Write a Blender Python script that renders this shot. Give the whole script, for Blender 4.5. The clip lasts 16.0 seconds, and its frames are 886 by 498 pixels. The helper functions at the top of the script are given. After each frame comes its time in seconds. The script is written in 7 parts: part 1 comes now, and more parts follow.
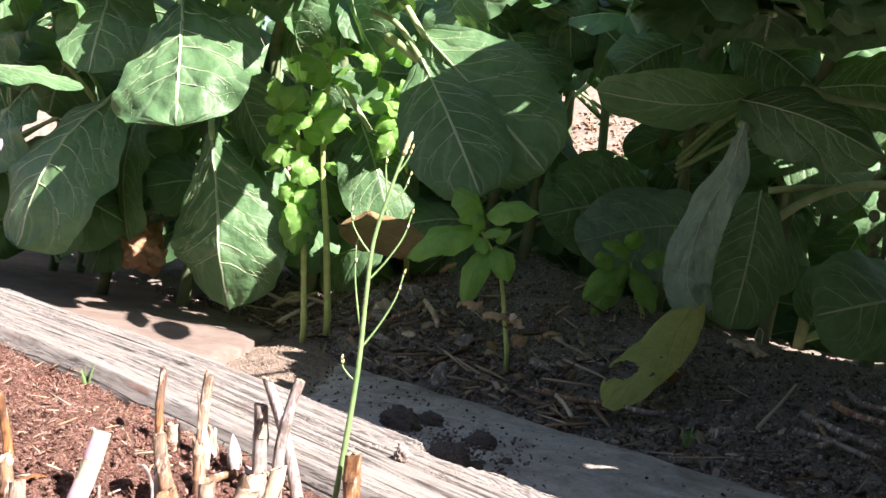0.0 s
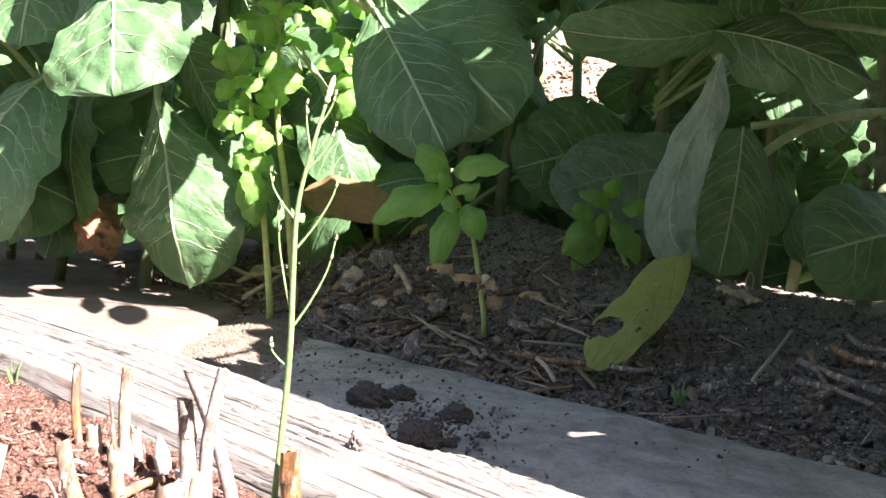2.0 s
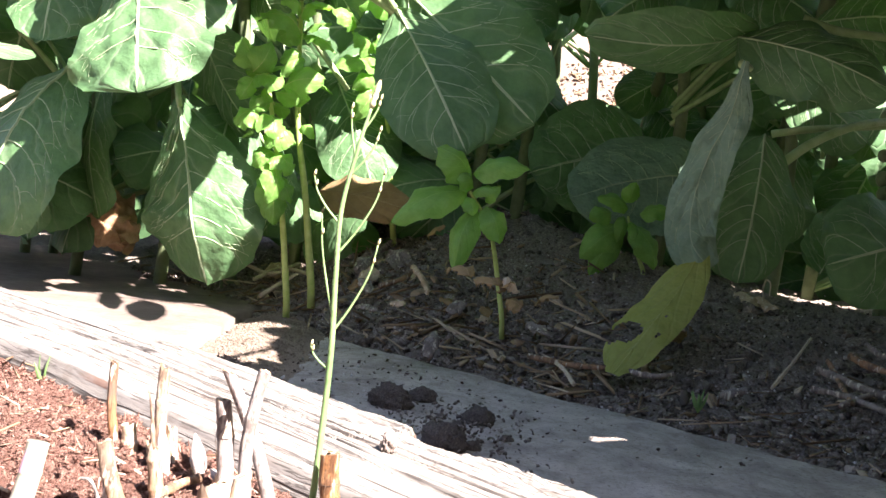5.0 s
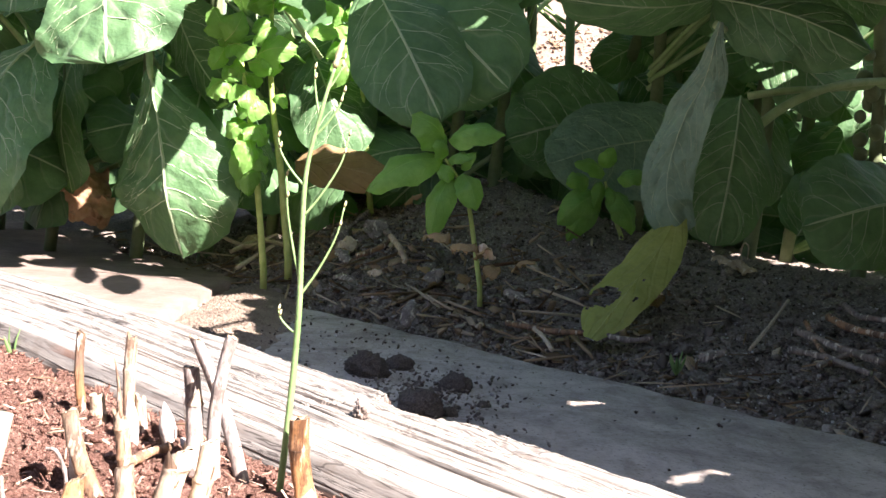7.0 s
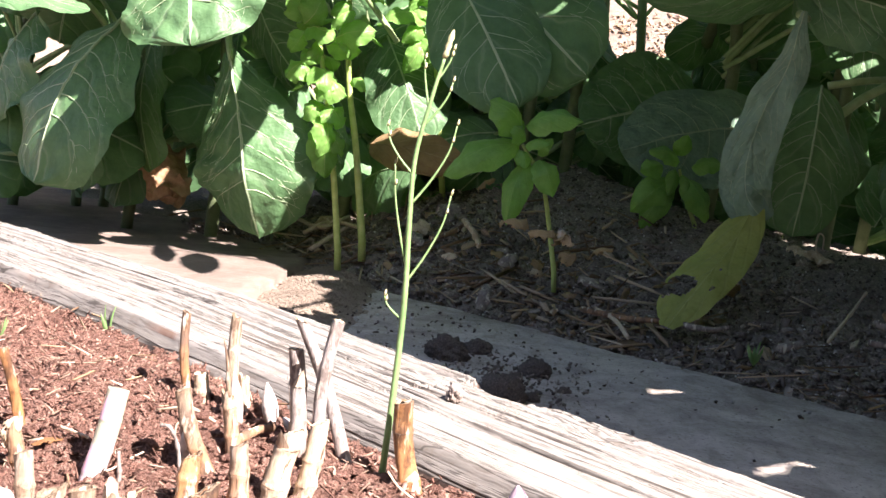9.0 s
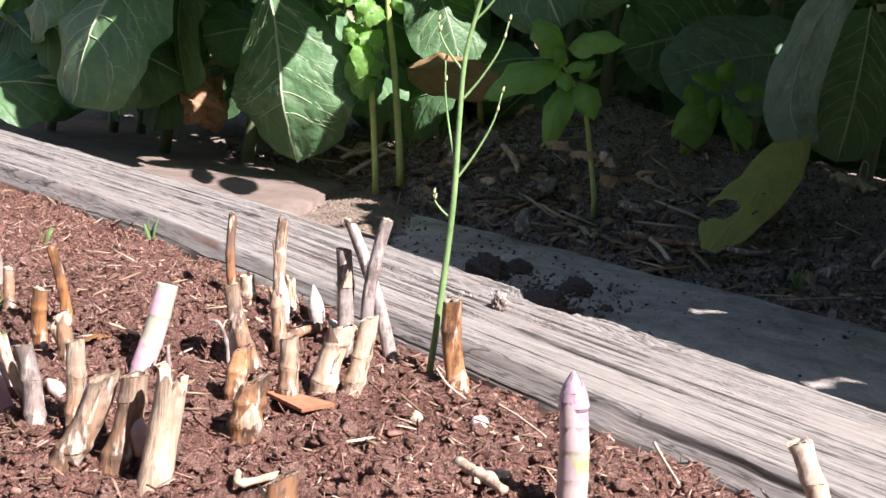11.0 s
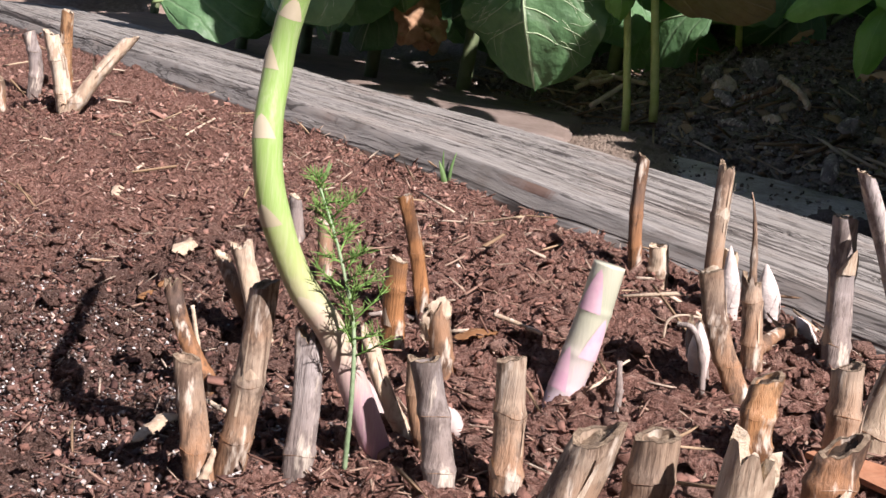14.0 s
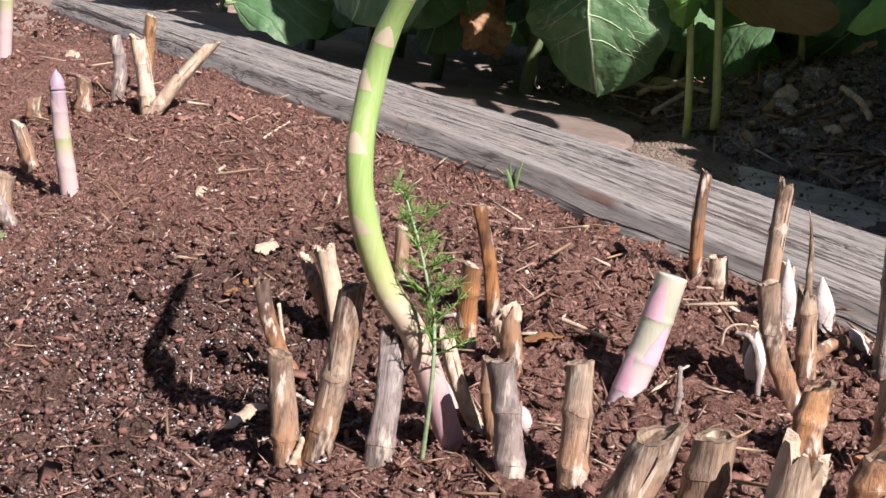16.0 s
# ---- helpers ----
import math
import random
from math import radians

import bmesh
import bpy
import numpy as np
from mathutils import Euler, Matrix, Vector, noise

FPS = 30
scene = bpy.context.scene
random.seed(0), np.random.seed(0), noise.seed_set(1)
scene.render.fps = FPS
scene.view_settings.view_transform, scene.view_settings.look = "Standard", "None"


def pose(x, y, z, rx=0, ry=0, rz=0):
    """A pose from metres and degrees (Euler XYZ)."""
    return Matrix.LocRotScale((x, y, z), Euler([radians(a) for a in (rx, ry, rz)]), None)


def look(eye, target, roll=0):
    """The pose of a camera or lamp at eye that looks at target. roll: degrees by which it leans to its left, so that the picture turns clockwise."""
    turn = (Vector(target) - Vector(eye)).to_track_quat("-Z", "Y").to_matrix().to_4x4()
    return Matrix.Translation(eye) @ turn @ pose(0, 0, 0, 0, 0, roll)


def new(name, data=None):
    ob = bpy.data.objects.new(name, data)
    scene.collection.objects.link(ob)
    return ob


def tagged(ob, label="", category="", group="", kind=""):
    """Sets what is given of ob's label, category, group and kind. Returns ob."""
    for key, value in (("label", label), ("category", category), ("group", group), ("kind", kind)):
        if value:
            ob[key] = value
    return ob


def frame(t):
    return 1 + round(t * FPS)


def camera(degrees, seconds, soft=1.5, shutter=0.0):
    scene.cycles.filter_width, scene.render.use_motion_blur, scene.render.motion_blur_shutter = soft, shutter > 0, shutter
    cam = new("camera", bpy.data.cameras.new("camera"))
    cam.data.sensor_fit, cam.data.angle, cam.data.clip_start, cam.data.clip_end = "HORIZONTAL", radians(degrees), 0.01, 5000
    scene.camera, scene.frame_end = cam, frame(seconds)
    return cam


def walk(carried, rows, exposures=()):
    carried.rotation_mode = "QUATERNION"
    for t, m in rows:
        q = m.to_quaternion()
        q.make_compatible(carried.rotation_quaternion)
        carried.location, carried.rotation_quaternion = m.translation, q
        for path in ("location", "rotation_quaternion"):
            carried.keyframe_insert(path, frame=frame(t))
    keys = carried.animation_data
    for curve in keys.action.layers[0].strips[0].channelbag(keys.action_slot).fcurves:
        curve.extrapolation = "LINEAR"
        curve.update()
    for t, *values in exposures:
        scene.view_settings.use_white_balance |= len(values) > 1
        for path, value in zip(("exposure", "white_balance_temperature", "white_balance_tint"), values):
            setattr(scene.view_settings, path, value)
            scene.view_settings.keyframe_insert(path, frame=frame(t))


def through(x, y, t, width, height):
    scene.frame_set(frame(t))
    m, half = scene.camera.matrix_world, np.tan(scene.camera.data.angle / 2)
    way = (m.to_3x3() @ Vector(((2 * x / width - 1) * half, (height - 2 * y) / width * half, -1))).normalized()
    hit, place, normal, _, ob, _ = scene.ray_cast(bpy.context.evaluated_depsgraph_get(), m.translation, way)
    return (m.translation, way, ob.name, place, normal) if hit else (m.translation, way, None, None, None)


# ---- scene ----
cam = camera(40.4, 16.0)
PATH = [
    (0, (0.012, -0.039, 0.256), (-0.043, 1.96, 0.202), 8.4),
    (0.5, (0.028, 0.025, 0.27), (-0.024, 2.023, 0.203), 8.1),
    (1, (0.04, 0.07, 0.266), (0.002, 2.068, 0.2), 6.3),
    (1.5, (0.046, 0.089, 0.256), (0.026, 2.086, 0.154), 4.5),
    (2, (0.046, 0.091, 0.254), (0.015, 2.087, 0.139), 4.8),
    (2.5, (0.042, 0.091, 0.254), (0.013, 2.087, 0.137), 5.4),
    (3, (0.036, 0.09, 0.253), (-0.009, 2.086, 0.136), 6.1),
    (3.5, (0.028, 0.093, 0.257), (-0.019, 2.089, 0.136), 6.2),
    (3.7, (0.016, 0.088, 0.26), (-0.031, 2.084, 0.144), 6.0),
    (5.8, (0.022, 0.089, 0.254), (-0.002, 2.086, 0.137), 5.6),
    (6, (0.026, 0.093, 0.256), (0.01, 2.09, 0.144), 5.3),
    (6.5, (0.031, 0.097, 0.251), (0.033, 2.093, 0.114), 5.1),
    (7, (0.029, 0.099, 0.248), (0.026, 2.093, 0.089), 4.9),
    (7.5, (0.001, 0.1, 0.252), (-0.053, 2.094, 0.1), 6.0),
    (8, (-0.018, 0.096, 0.244), (-0.1, 2.086, 0.057), 5.9),
    (8.2, (-0.014, 0.092, 0.251), (-0.097, 2.081, 0.059), 5.9),
    (10.3, (-0.006, 0.076, 0.241), (-0.101, 2.061, 0.016), 5.5),
    (10.5, (-0.006, 0.072, 0.232), (-0.105, 2.055, -0.007), 5.9),
    (11, (-0.018, 0.09, 0.218), (-0.146, 2.063, -0.08), 6.1),
    (11.5, (-0.053, 0.136, 0.205), (-0.259, 2.094, -0.145), 5.8),
    (12, (-0.108, 0.202, 0.194), (-0.392, 2.149, -0.166), 6.0),
    (12.5, (-0.176, 0.282, 0.181), (-0.526, 2.208, -0.227), 6.0),
    (13, (-0.229, 0.341, 0.169), (-0.52, 2.277, -0.239), 6.4),
    (13.5, (-0.247, 0.361, 0.16), (-0.542, 2.294, -0.256), 7.4),
    (14, (-0.246, 0.358, 0.163), (-0.562, 2.286, -0.264), 7.3),
    (14.5, (-0.248, 0.358, 0.16), (-0.6, 2.279, -0.272), 7.3),
    (15, (-0.253, 0.355, 0.161), (-0.614, 2.272, -0.279), 7.9),
    (15.5, (-0.256, 0.35, 0.161), (-0.632, 2.265, -0.28), 8.4),
    (16, (-0.249, 0.318, 0.175), (-0.653, 2.226, -0.267), 8.0),
]
walk(cam, [(t, look(eye, target, roll)) for t, eye, target, roll in PATH],
     exposures=[(0.0, 2.05, 6850, 22), (1.0, 2.55, 6850, 22), (3.7, 2.75, 6850, 22), (8.0, 2.42, 6850, 22), (10.5, 1.9, 6600, 22), (11.0, 1.6, 6500, 22), (11.5, 1.25, 6580, 22), (13.0, 1.06, 6580, 22), (16.0, 1.04, 6580, 22)])

# ---- world, sun ----
SUN_TO = Vector((0.74, -0.67, 1.0)).normalized()
world = bpy.data.worlds.new("world")
scene.world = world
world.use_nodes = True
wn = world.node_tree.nodes
sky = wn.new("ShaderNodeTexSky")
sky.sky_type = "NISHITA"
sky.sun_disc = False
sky.sun_elevation = math.asin(SUN_TO.z)
sky.sun_rotation = math.atan2(SUN_TO.x, SUN_TO.y)
world.node_tree.links.new(sky.outputs[0], wn["Background"].inputs[0])
wn["Background"].inputs[1].default_value = 0.050
sun = new("sun", bpy.data.lights.new("sun", "SUN"))
sun.data.energy = 5.0
sun.data.angle = radians(0.55)
sun.data.color = (1.0, 0.965, 0.93)
sun.matrix_world = look(SUN_TO * 5, (0, 0, 0))


# ---- materials ----
class Mat:
    """A small builder for node materials."""

    def __init__(self, name, rough=0.7, spec=0.3):
        self.m = bpy.data.materials.new(name)
        self.m.use_nodes = True
        self.t = self.m.node_tree
        self.b = self.t.nodes["Principled BSDF"]
        self.b.inputs["Roughness"].default_value = rough
        self.b.inputs["Specular IOR Level"].default_value = spec

    def node(self, kind, **ins):
        n = self.t.nodes.new(kind)
        for k, v in ins.items():
            self.put(n, k.replace("_", " "), v)
        return n

    def put(self, n, key, v):
        if isinstance(v, bpy.types.NodeSocket):
            self.t.links.new(v, n.inputs[key])
        else:
            n.inputs[key].default_value = v

    def coords(self, which="Object", scale=(1, 1, 1), turn=(0, 0, 0)):
        c = self.t.nodes.new("ShaderNodeTexCoord")
        mp = self.node("ShaderNodeMapping", Vector=c.outputs[which], Scale=scale, Rotation=turn)
        return mp.outputs[0]

    def world_coords(self, scale=(1, 1, 1), turn=(0, 0, 0)):
        g = self.t.nodes.new("ShaderNodeNewGeometry")
        return self.node("ShaderNodeMapping", Vector=g.outputs["Position"], Scale=scale, Rotation=turn).outputs[0]

    def noise(self, vec, scale, detail=4.0, rough=0.6, distort=0.0):
        n = self.node("ShaderNodeTexNoise", Vector=vec, Scale=scale, Detail=detail, Roughness=rough, Distortion=distort)
        return n.outputs[0]

    def ramp(self, fac, *stops):
        r = self.t.nodes.new("ShaderNodeValToRGB")
        e = r.color_ramp.elements
        while len(e) < len(stops):
            e.new(0.5)
        for s, (p, c) in zip(e, stops):
            s.position, s.color = p, (*c, 1)
        self.t.links.new(fac, r.inputs[0])
        return r.outputs[0]

    def mix(self, fac, a, b, mode="MIX"):
        n = self.t.nodes.new("ShaderNodeMix")
        n.data_type, n.blend_type = "RGBA", mode
        for key, v in ((0, fac), (6, a), (7, b)):
            if isinstance(v, bpy.types.NodeSocket):
                self.t.links.new(v, n.inputs[key])
            else:
                n.inputs[key].default_value = v if key == 0 else (*v, 1)
        return n.outputs[2]

    def math(self, op, a, b=0.0, c=0.0):
        n = self.t.nodes.new("ShaderNodeMath")
        n.operation = op
        for i, v in enumerate((a, b, c)):
            if isinstance(v, bpy.types.NodeSocket):
                self.t.links.new(v, n.inputs[i])
            else:
                n.inputs[i].default_value = v
        return n.outputs[0]

    def island(self):
        return self.t.nodes.new("ShaderNodeNewGeometry").outputs["Random Per Island"]

    def per_object(self):
        return self.t.nodes.new("ShaderNodeObjectInfo").outputs["Random"]

    def color(self, c):
        self.put(self.b, "Base Color", c if isinstance(c, bpy.types.NodeSocket) else (*c, 1))
        self.base = c
        return self

    def bump(self, height, strength=0.5, distance=0.002):
        n = self.node("ShaderNodeBump", Strength=strength, Distance=distance, Height=height)
        self.t.links.new(n.outputs[0], self.b.inputs["Normal"])
        self.normal = n.outputs[0]
        return self

    def translucent(self, tint, amount):
        """Lets part of the light through, as thin leaves do."""
        tr = self.t.nodes.new("ShaderNodeBsdfTranslucent")
        self.t.links.new(self.mix(1.0, self.base, tint, "MULTIPLY"), tr.inputs[0])
        mx = self.t.nodes.new("ShaderNodeMixShader")
        mx.inputs[0].default_value = amount
        self.t.links.new(self.b.outputs[0], mx.inputs[1])
        self.t.links.new(tr.outputs[0], mx.inputs[2])
        self.t.links.new(mx.outputs[0], self.t.nodes["Material Output"].inputs[0])
        return self


def soil_material(name, dark, mid, light, fine=260.0):
    m = Mat(name, 0.95, 0.1)
    p = m.world_coords()
    g = m.noise(p, fine, 5, 0.7)
    big = m.noise(p, 9, 3, 0.6)
    c = m.ramp(g, (0.3, dark), (0.55, mid), (0.75, light))
    c = m.mix(m.ramp(big, (0.35, (0.0,) * 3), (0.7, (0.7,) * 3)), c, tuple(v * 0.62 for v in mid))
    m.color(c).bump(m.noise(p, fine * 0.6, 6, 0.75), 0.9, 0.006)
    return m.m


def chip_material(name, stops, rough=0.85, dark=0.5):
    m = Mat(name, rough, 0.2)
    c = m.ramp(m.island(), *stops)
    n = m.noise(m.world_coords(), 900, 4, 0.7)
    c = m.mix(m.ramp(n, (0.35, (0.0,) * 3), (0.75, (dark,) * 3)), c, (0.05, 0.026, 0.02))
    m.color(c).bump(n, 0.6, 0.001)
    return m.m


def mulch_material():
    """Shredded bark: matted fibres in two directions, with a patch of dark potting soil."""
    m = Mat("mulch_base", 0.95, 0.1)
    p = m.world_coords()
    f1 = m.noise(m.world_coords((1, 0.22, 1), (0, 0, 0.5)), 420, 4, 0.65, 0.5)
    f2 = m.noise(m.world_coords((0.22, 1, 1), (0, 0, 0.9)), 380, 4, 0.65, 0.5)
    pick = m.ramp(m.noise(p, 70, 3, 0.5), (0.45, (0.0,) * 3), (0.55, (1.0,) * 3))
    f = m.mix(pick, f1, f2)
    c = m.ramp(f, (0.36, (0.153, 0.076, 0.057)), (0.45, (0.305, 0.160, 0.121)), (0.56, (0.434, 0.244, 0.188)), (0.68, (0.633, 0.429, 0.346)))
    fine = m.noise(p, 850, 3, 0.7)
    c = m.mix(m.ramp(fine, (0.34, (0.5,) * 3), (0.46, (0.0,) * 3)), c, (0.082, 0.041, 0.031))
    c = m.mix(m.ramp(fine, (0.57, (0.0,) * 3), (0.68, (0.75,) * 3)), c, (0.610, 0.418, 0.335))
    c = m.mix(m.ramp(m.noise(p, 8, 3, 0.6), (0.4, (0.0,) * 3), (0.7, (0.45,) * 3)), c, (0.140, 0.070, 0.054))
    lump = m.island()
    c = m.mix(m.ramp(lump, (0.5, (0.0,) * 3), (1.0, (0.55,) * 3)), c, (0.540, 0.352, 0.275))
    c = m.mix(m.ramp(lump, (0.0, (0.5,) * 3), (0.3, (0.0,) * 3)), c, (0.176, 0.088, 0.067))
    d = m.t.nodes.new("ShaderNodeVectorMath")
    d.operation = "DISTANCE"
    m.t.links.new(p, d.inputs[0])
    d.inputs[1].default_value = (-0.60, 0.93, -0.09)
    near = m.math("ADD", d.outputs["Value"], m.math("MULTIPLY", m.math("SUBTRACT", m.noise(p, 14, 5, 0.65), 0.5), 0.34))
    dark = m.ramp(m.noise(p, 520, 4, 0.7), (0.35, (0.049, 0.030, 0.024)), (0.5, (0.156, 0.098, 0.078)), (0.62, (0.254, 0.175, 0.145)), (0.74, (0.564, 0.52, 0.47)))
    c = m.mix(m.ramp(near, (0.12, (0.8,) * 3), (0.26, (0.0,) * 3)), c, dark)
    m.color(c).bump(m.math("ADD", f, m.math("MULTIPLY", m.noise(p, 240, 5, 0.75), 1.6)), 1.0, 0.012)
    return m.m


MULCH_BASE = mulch_material()
MULCH_CHIP = chip_material("mulch_chip", [(0.0, (0.147, 0.071, 0.054)), (0.4, (0.219, 0.115, 0.086)), (0.75, (0.287, 0.158, 0.120)), (0.93, (0.380, 0.230, 0.179)), (0.98, (0.538, 0.380, 0.308)), (1.0, (0.708, 0.564, 0.470))], 0.95, 0.3)
DARK_CRUMB = chip_material("dark_crumb", [(0.0, (0.035, 0.021, 0.017)), (0.6, (0.12, 0.060, 0.05)), (1.0, (0.23, 0.14, 0.11))])
FIBRE = chip_material("fibre", [(0.0, (0.10, 0.05, 0.036)), (0.5, (0.22, 0.12, 0.09)), (0.85, (0.36, 0.25, 0.18)), (1.0, (0.52, 0.43, 0.33))])
GRIT = chip_material("grit", [(0.0, (0.06, 0.045, 0.038)), (0.4, (0.16, 0.12, 0.10)), (0.7, (0.40, 0.36, 0.33)), (1.0, (0.75, 0.73, 0.70))])
STRAW = chip_material("straw", [(0.0, (0.16, 0.10, 0.06)), (0.4, (0.36, 0.25, 0.15)), (0.75, (0.5, 0.38, 0.25)), (1.0, (0.62, 0.52, 0.40))])
REAR_SOIL = soil_material("rear_soil", (0.096, 0.083, 0.068), (0.300, 0.258, 0.218), (0.528, 0.462, 0.402), 230)
REAR_CHIP = chip_material("rear_chip", [(0.0, (0.102, 0.084, 0.070)), (0.5, (0.228, 0.192, 0.162)), (0.85, (0.336, 0.288, 0.246)), (1.0, (0.456, 0.408, 0.360))])
SAND = soil_material("sand", (0.22, 0.17, 0.13), (0.36, 0.29, 0.23), (0.52, 0.45, 0.37), 420)
CLOD = soil_material("clod", (0.07, 0.058, 0.05), (0.18, 0.152, 0.132), (0.32, 0.28, 0.245), 420)


def timber_material():
    m = Mat("weathered_timber", 0.85, 0.2)
    grain = m.noise(m.coords("Object", (0.3, 10, 1.5)), 22, 7, 0.68, 0.3)
    fine = m.noise(m.coords("Object", (1.4, 62, 4)), 18, 5, 0.7)
    stain = m.noise(m.coords("Object", (1, 2, 2)), 7, 5, 0.65)
    rings = m.noise(m.coords("Object", (0.22, 26, 1.5)), 3.2, 2.5, 0.55, 0.1)
    patch = m.noise(m.coords("Object", (1, 3, 3)), 4.5, 3, 0.6)
    line = m.math("ABSOLUTE", m.math("SUBTRACT", m.math("FRACT", m.math("MULTIPLY", rings, 4.2)), 0.5))
    crack = m.math("MULTIPLY", m.math("SUBTRACT", 1.0, m.math("MINIMUM", m.math("MULTIPLY", line, 7.5), 1.0)), m.ramp(patch, (0.36, (0.25,) * 3), (0.48, (1.0,) * 3)))
    c = m.ramp(grain, (0.25, (0.165, 0.155, 0.137)), (0.42, (0.222, 0.21, 0.187)), (0.58, (0.278, 0.265, 0.24)), (0.75, (0.345, 0.333, 0.304)))
    c = m.mix(m.ramp(fine, (0.36, (0.7,) * 3), (0.47, (0.0,) * 3)), c, (0.14, 0.125, 0.108))
    c = m.mix(m.ramp(stain, (0.52, (0.0,) * 3), (0.8, (0.45,) * 3)), c, (0.30, 0.225, 0.175))
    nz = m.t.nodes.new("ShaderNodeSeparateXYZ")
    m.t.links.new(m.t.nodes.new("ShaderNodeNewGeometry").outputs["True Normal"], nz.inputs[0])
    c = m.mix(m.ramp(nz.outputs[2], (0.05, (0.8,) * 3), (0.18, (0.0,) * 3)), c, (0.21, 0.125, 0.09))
    dirt = m.noise(m.coords("Object", (1.5, 4, 3)), 16, 5, 0.7)
    c = m.mix(m.ramp(dirt, (0.56, (0.0,) * 3), (0.68, (0.6,) * 3)), c, (0.16, 0.135, 0.11))
    c = m.mix(m.math("MULTIPLY", crack, 0.95), c, (0.035, 0.028, 0.024))
    # fine cracks as dark lines: dirt, plus the shade of their depth painted in
    for sy, sc, wide in ((32, 3.0, 0.012), (70, 2.2, 0.012), (18, 4.0, 0.007)):
        n = m.noise(m.coords("Object", (0.9, sy, 2.0)), sc, 4, 0.6, 0.15)
        d = m.math("ABSOLUTE", m.math("SUBTRACT", n, 0.5))
        fine_crack = m.math("MULTIPLY", m.ramp(d, (wide * 0.35, (1.0,) * 3), (wide, (0.0,) * 3)), m.ramp(patch, (0.38, (0.15,) * 3), (0.5, (0.9,) * 3)))
        c = m.mix(fine_crack, c, (0.07, 0.064, 0.057))
    m.color(c)
    m.bump(m.math("SUBTRACT", m.math("ADD", m.math("MULTIPLY", grain, 0.4), m.math("MULTIPLY", fine, 0.5)), m.math("MULTIPLY", crack, 1.2)), 0.8, 0.0014)
    return m.m


def slab_material(name, a, b, d):
    m = Mat(name, 0.9, 0.15)
    p = m.world_coords()
    c = m.ramp(m.noise(p, 16, 6, 0.7), (0.3, d), (0.52, a), (0.75, b))
    c = m.mix(m.ramp(m.noise(p, 320, 4, 0.7), (0.35, (0.5,) * 3), (0.6, (0.0,) * 3)), c, d)
    m.color(c).bump(m.noise(p, 140, 6, 0.75), 0.7, 0.003)
    return m.m


def dirty_slab_material():
    """Grey slab with brown dirt washed into streaks, pale dusty patches and dark specks."""
    m = Mat("grey_slab", 0.9, 0.15)
    p = m.world_coords()
    q = m.world_coords((1, 0.3, 1), (0, 0, 0.78))
    c = m.ramp(m.noise(p, 12, 7, 0.75, 0.4), (0.3, (0.264, 0.234, 0.204)), (0.5, (0.432, 0.390, 0.348)), (0.7, (0.600, 0.558, 0.510)))
    c = m.mix(m.ramp(m.noise(q, 40, 5, 0.7), (0.5, (0.0,) * 3), (0.7, (0.6,) * 3)), c, (0.240, 0.198, 0.162))
    c = m.mix(m.ramp(m.noise(p, 6, 5, 0.7), (0.52, (0.0,) * 3), (0.68, (0.7,) * 3)), c, (0.564, 0.516, 0.462))
    c = m.mix(m.ramp(m.noise(p, 180, 4, 0.75), (0.34, (0.75,) * 3), (0.44, (0.0,) * 3)), c, (0.120, 0.102, 0.086))
    c = m.mix(m.ramp(m.noise(p, 420, 3, 0.7), (0.62, (0.0,) * 3), (0.72, (0.6,) * 3)), c, (0.660, 0.624, 0.576))
    m.color(c).bump(m.noise(p, 110, 7, 0.8), 0.9, 0.004)
    return m.m


def leaf_material(name, low, high, vein, veins=6.5, through=0.22, rough=0.46, tint=(1.3, 1.5, 0.5), show=1.0, pucker=0.6):
    """A broad leaf: blade colour with blotches, and pale side veins that run out from the midrib."""
    m = Mat(name, rough, 0.32)
    uv = m.t.nodes.new("ShaderNodeUVMap").outputs[0]
    sp = m.t.nodes.new("ShaderNodeSeparateXYZ")
    m.t.links.new(uv, sp.inputs[0])
    side = m.math("ABSOLUTE", m.math("SUBTRACT", sp.outputs[0], 0.5))
    p = m.coords("Object")
    wob = m.noise(p, 14, 3, 0.5)
    along = m.math("ADD", m.math("MULTIPLY", sp.outputs[1], veins), m.math("MULTIPLY", wob, 0.9))
    lines = m.math("ABSOLUTE", m.math("SUBTRACT", m.math("FRACT", m.math("SUBTRACT", along, m.math("MULTIPLY", side, veins * 1.0))), 0.5))
    thin = m.math("ADD", 0.05, m.math("MULTIPLY", side, -0.09))
    line = m.math("LESS_THAN", lines, thin)
    soft = m.math("MULTIPLY", m.math("SUBTRACT", 1.0, m.math("MINIMUM", m.math("MULTIPLY", lines, 7.0), 1.0)), 0.55)
    mid = m.math("LESS_THAN", side, 0.012)
    c = m.ramp(m.noise(p, 26, 5, 0.65), (0.3, low), (0.7, high))
    c = m.mix(m.math("MULTIPLY", m.per_object(), 0.35), c, tuple(v * 0.55 for v in low))
    c = m.mix(m.math("MULTIPLY", soft, 0.16 * show), c, vein)
    c = m.mix(m.math("MAXIMUM", m.math("MULTIPLY", line, 0.10 * show), m.math("MULTIPLY", mid, 0.9 * show)), c, vein)
    net = m.noise(p, 120, 3, 0.6)
    lump = m.math("MULTIPLY", m.noise(p, 48, 2, 0.5), pucker)
    m.color(c).bump(m.math("ADD", m.math("ADD", m.math("MULTIPLY", net, 0.35), lump), m.math("MULTIPLY", soft, -0.7 * show)), 0.6, 0.006)
    return m.translucent(tint, through).m


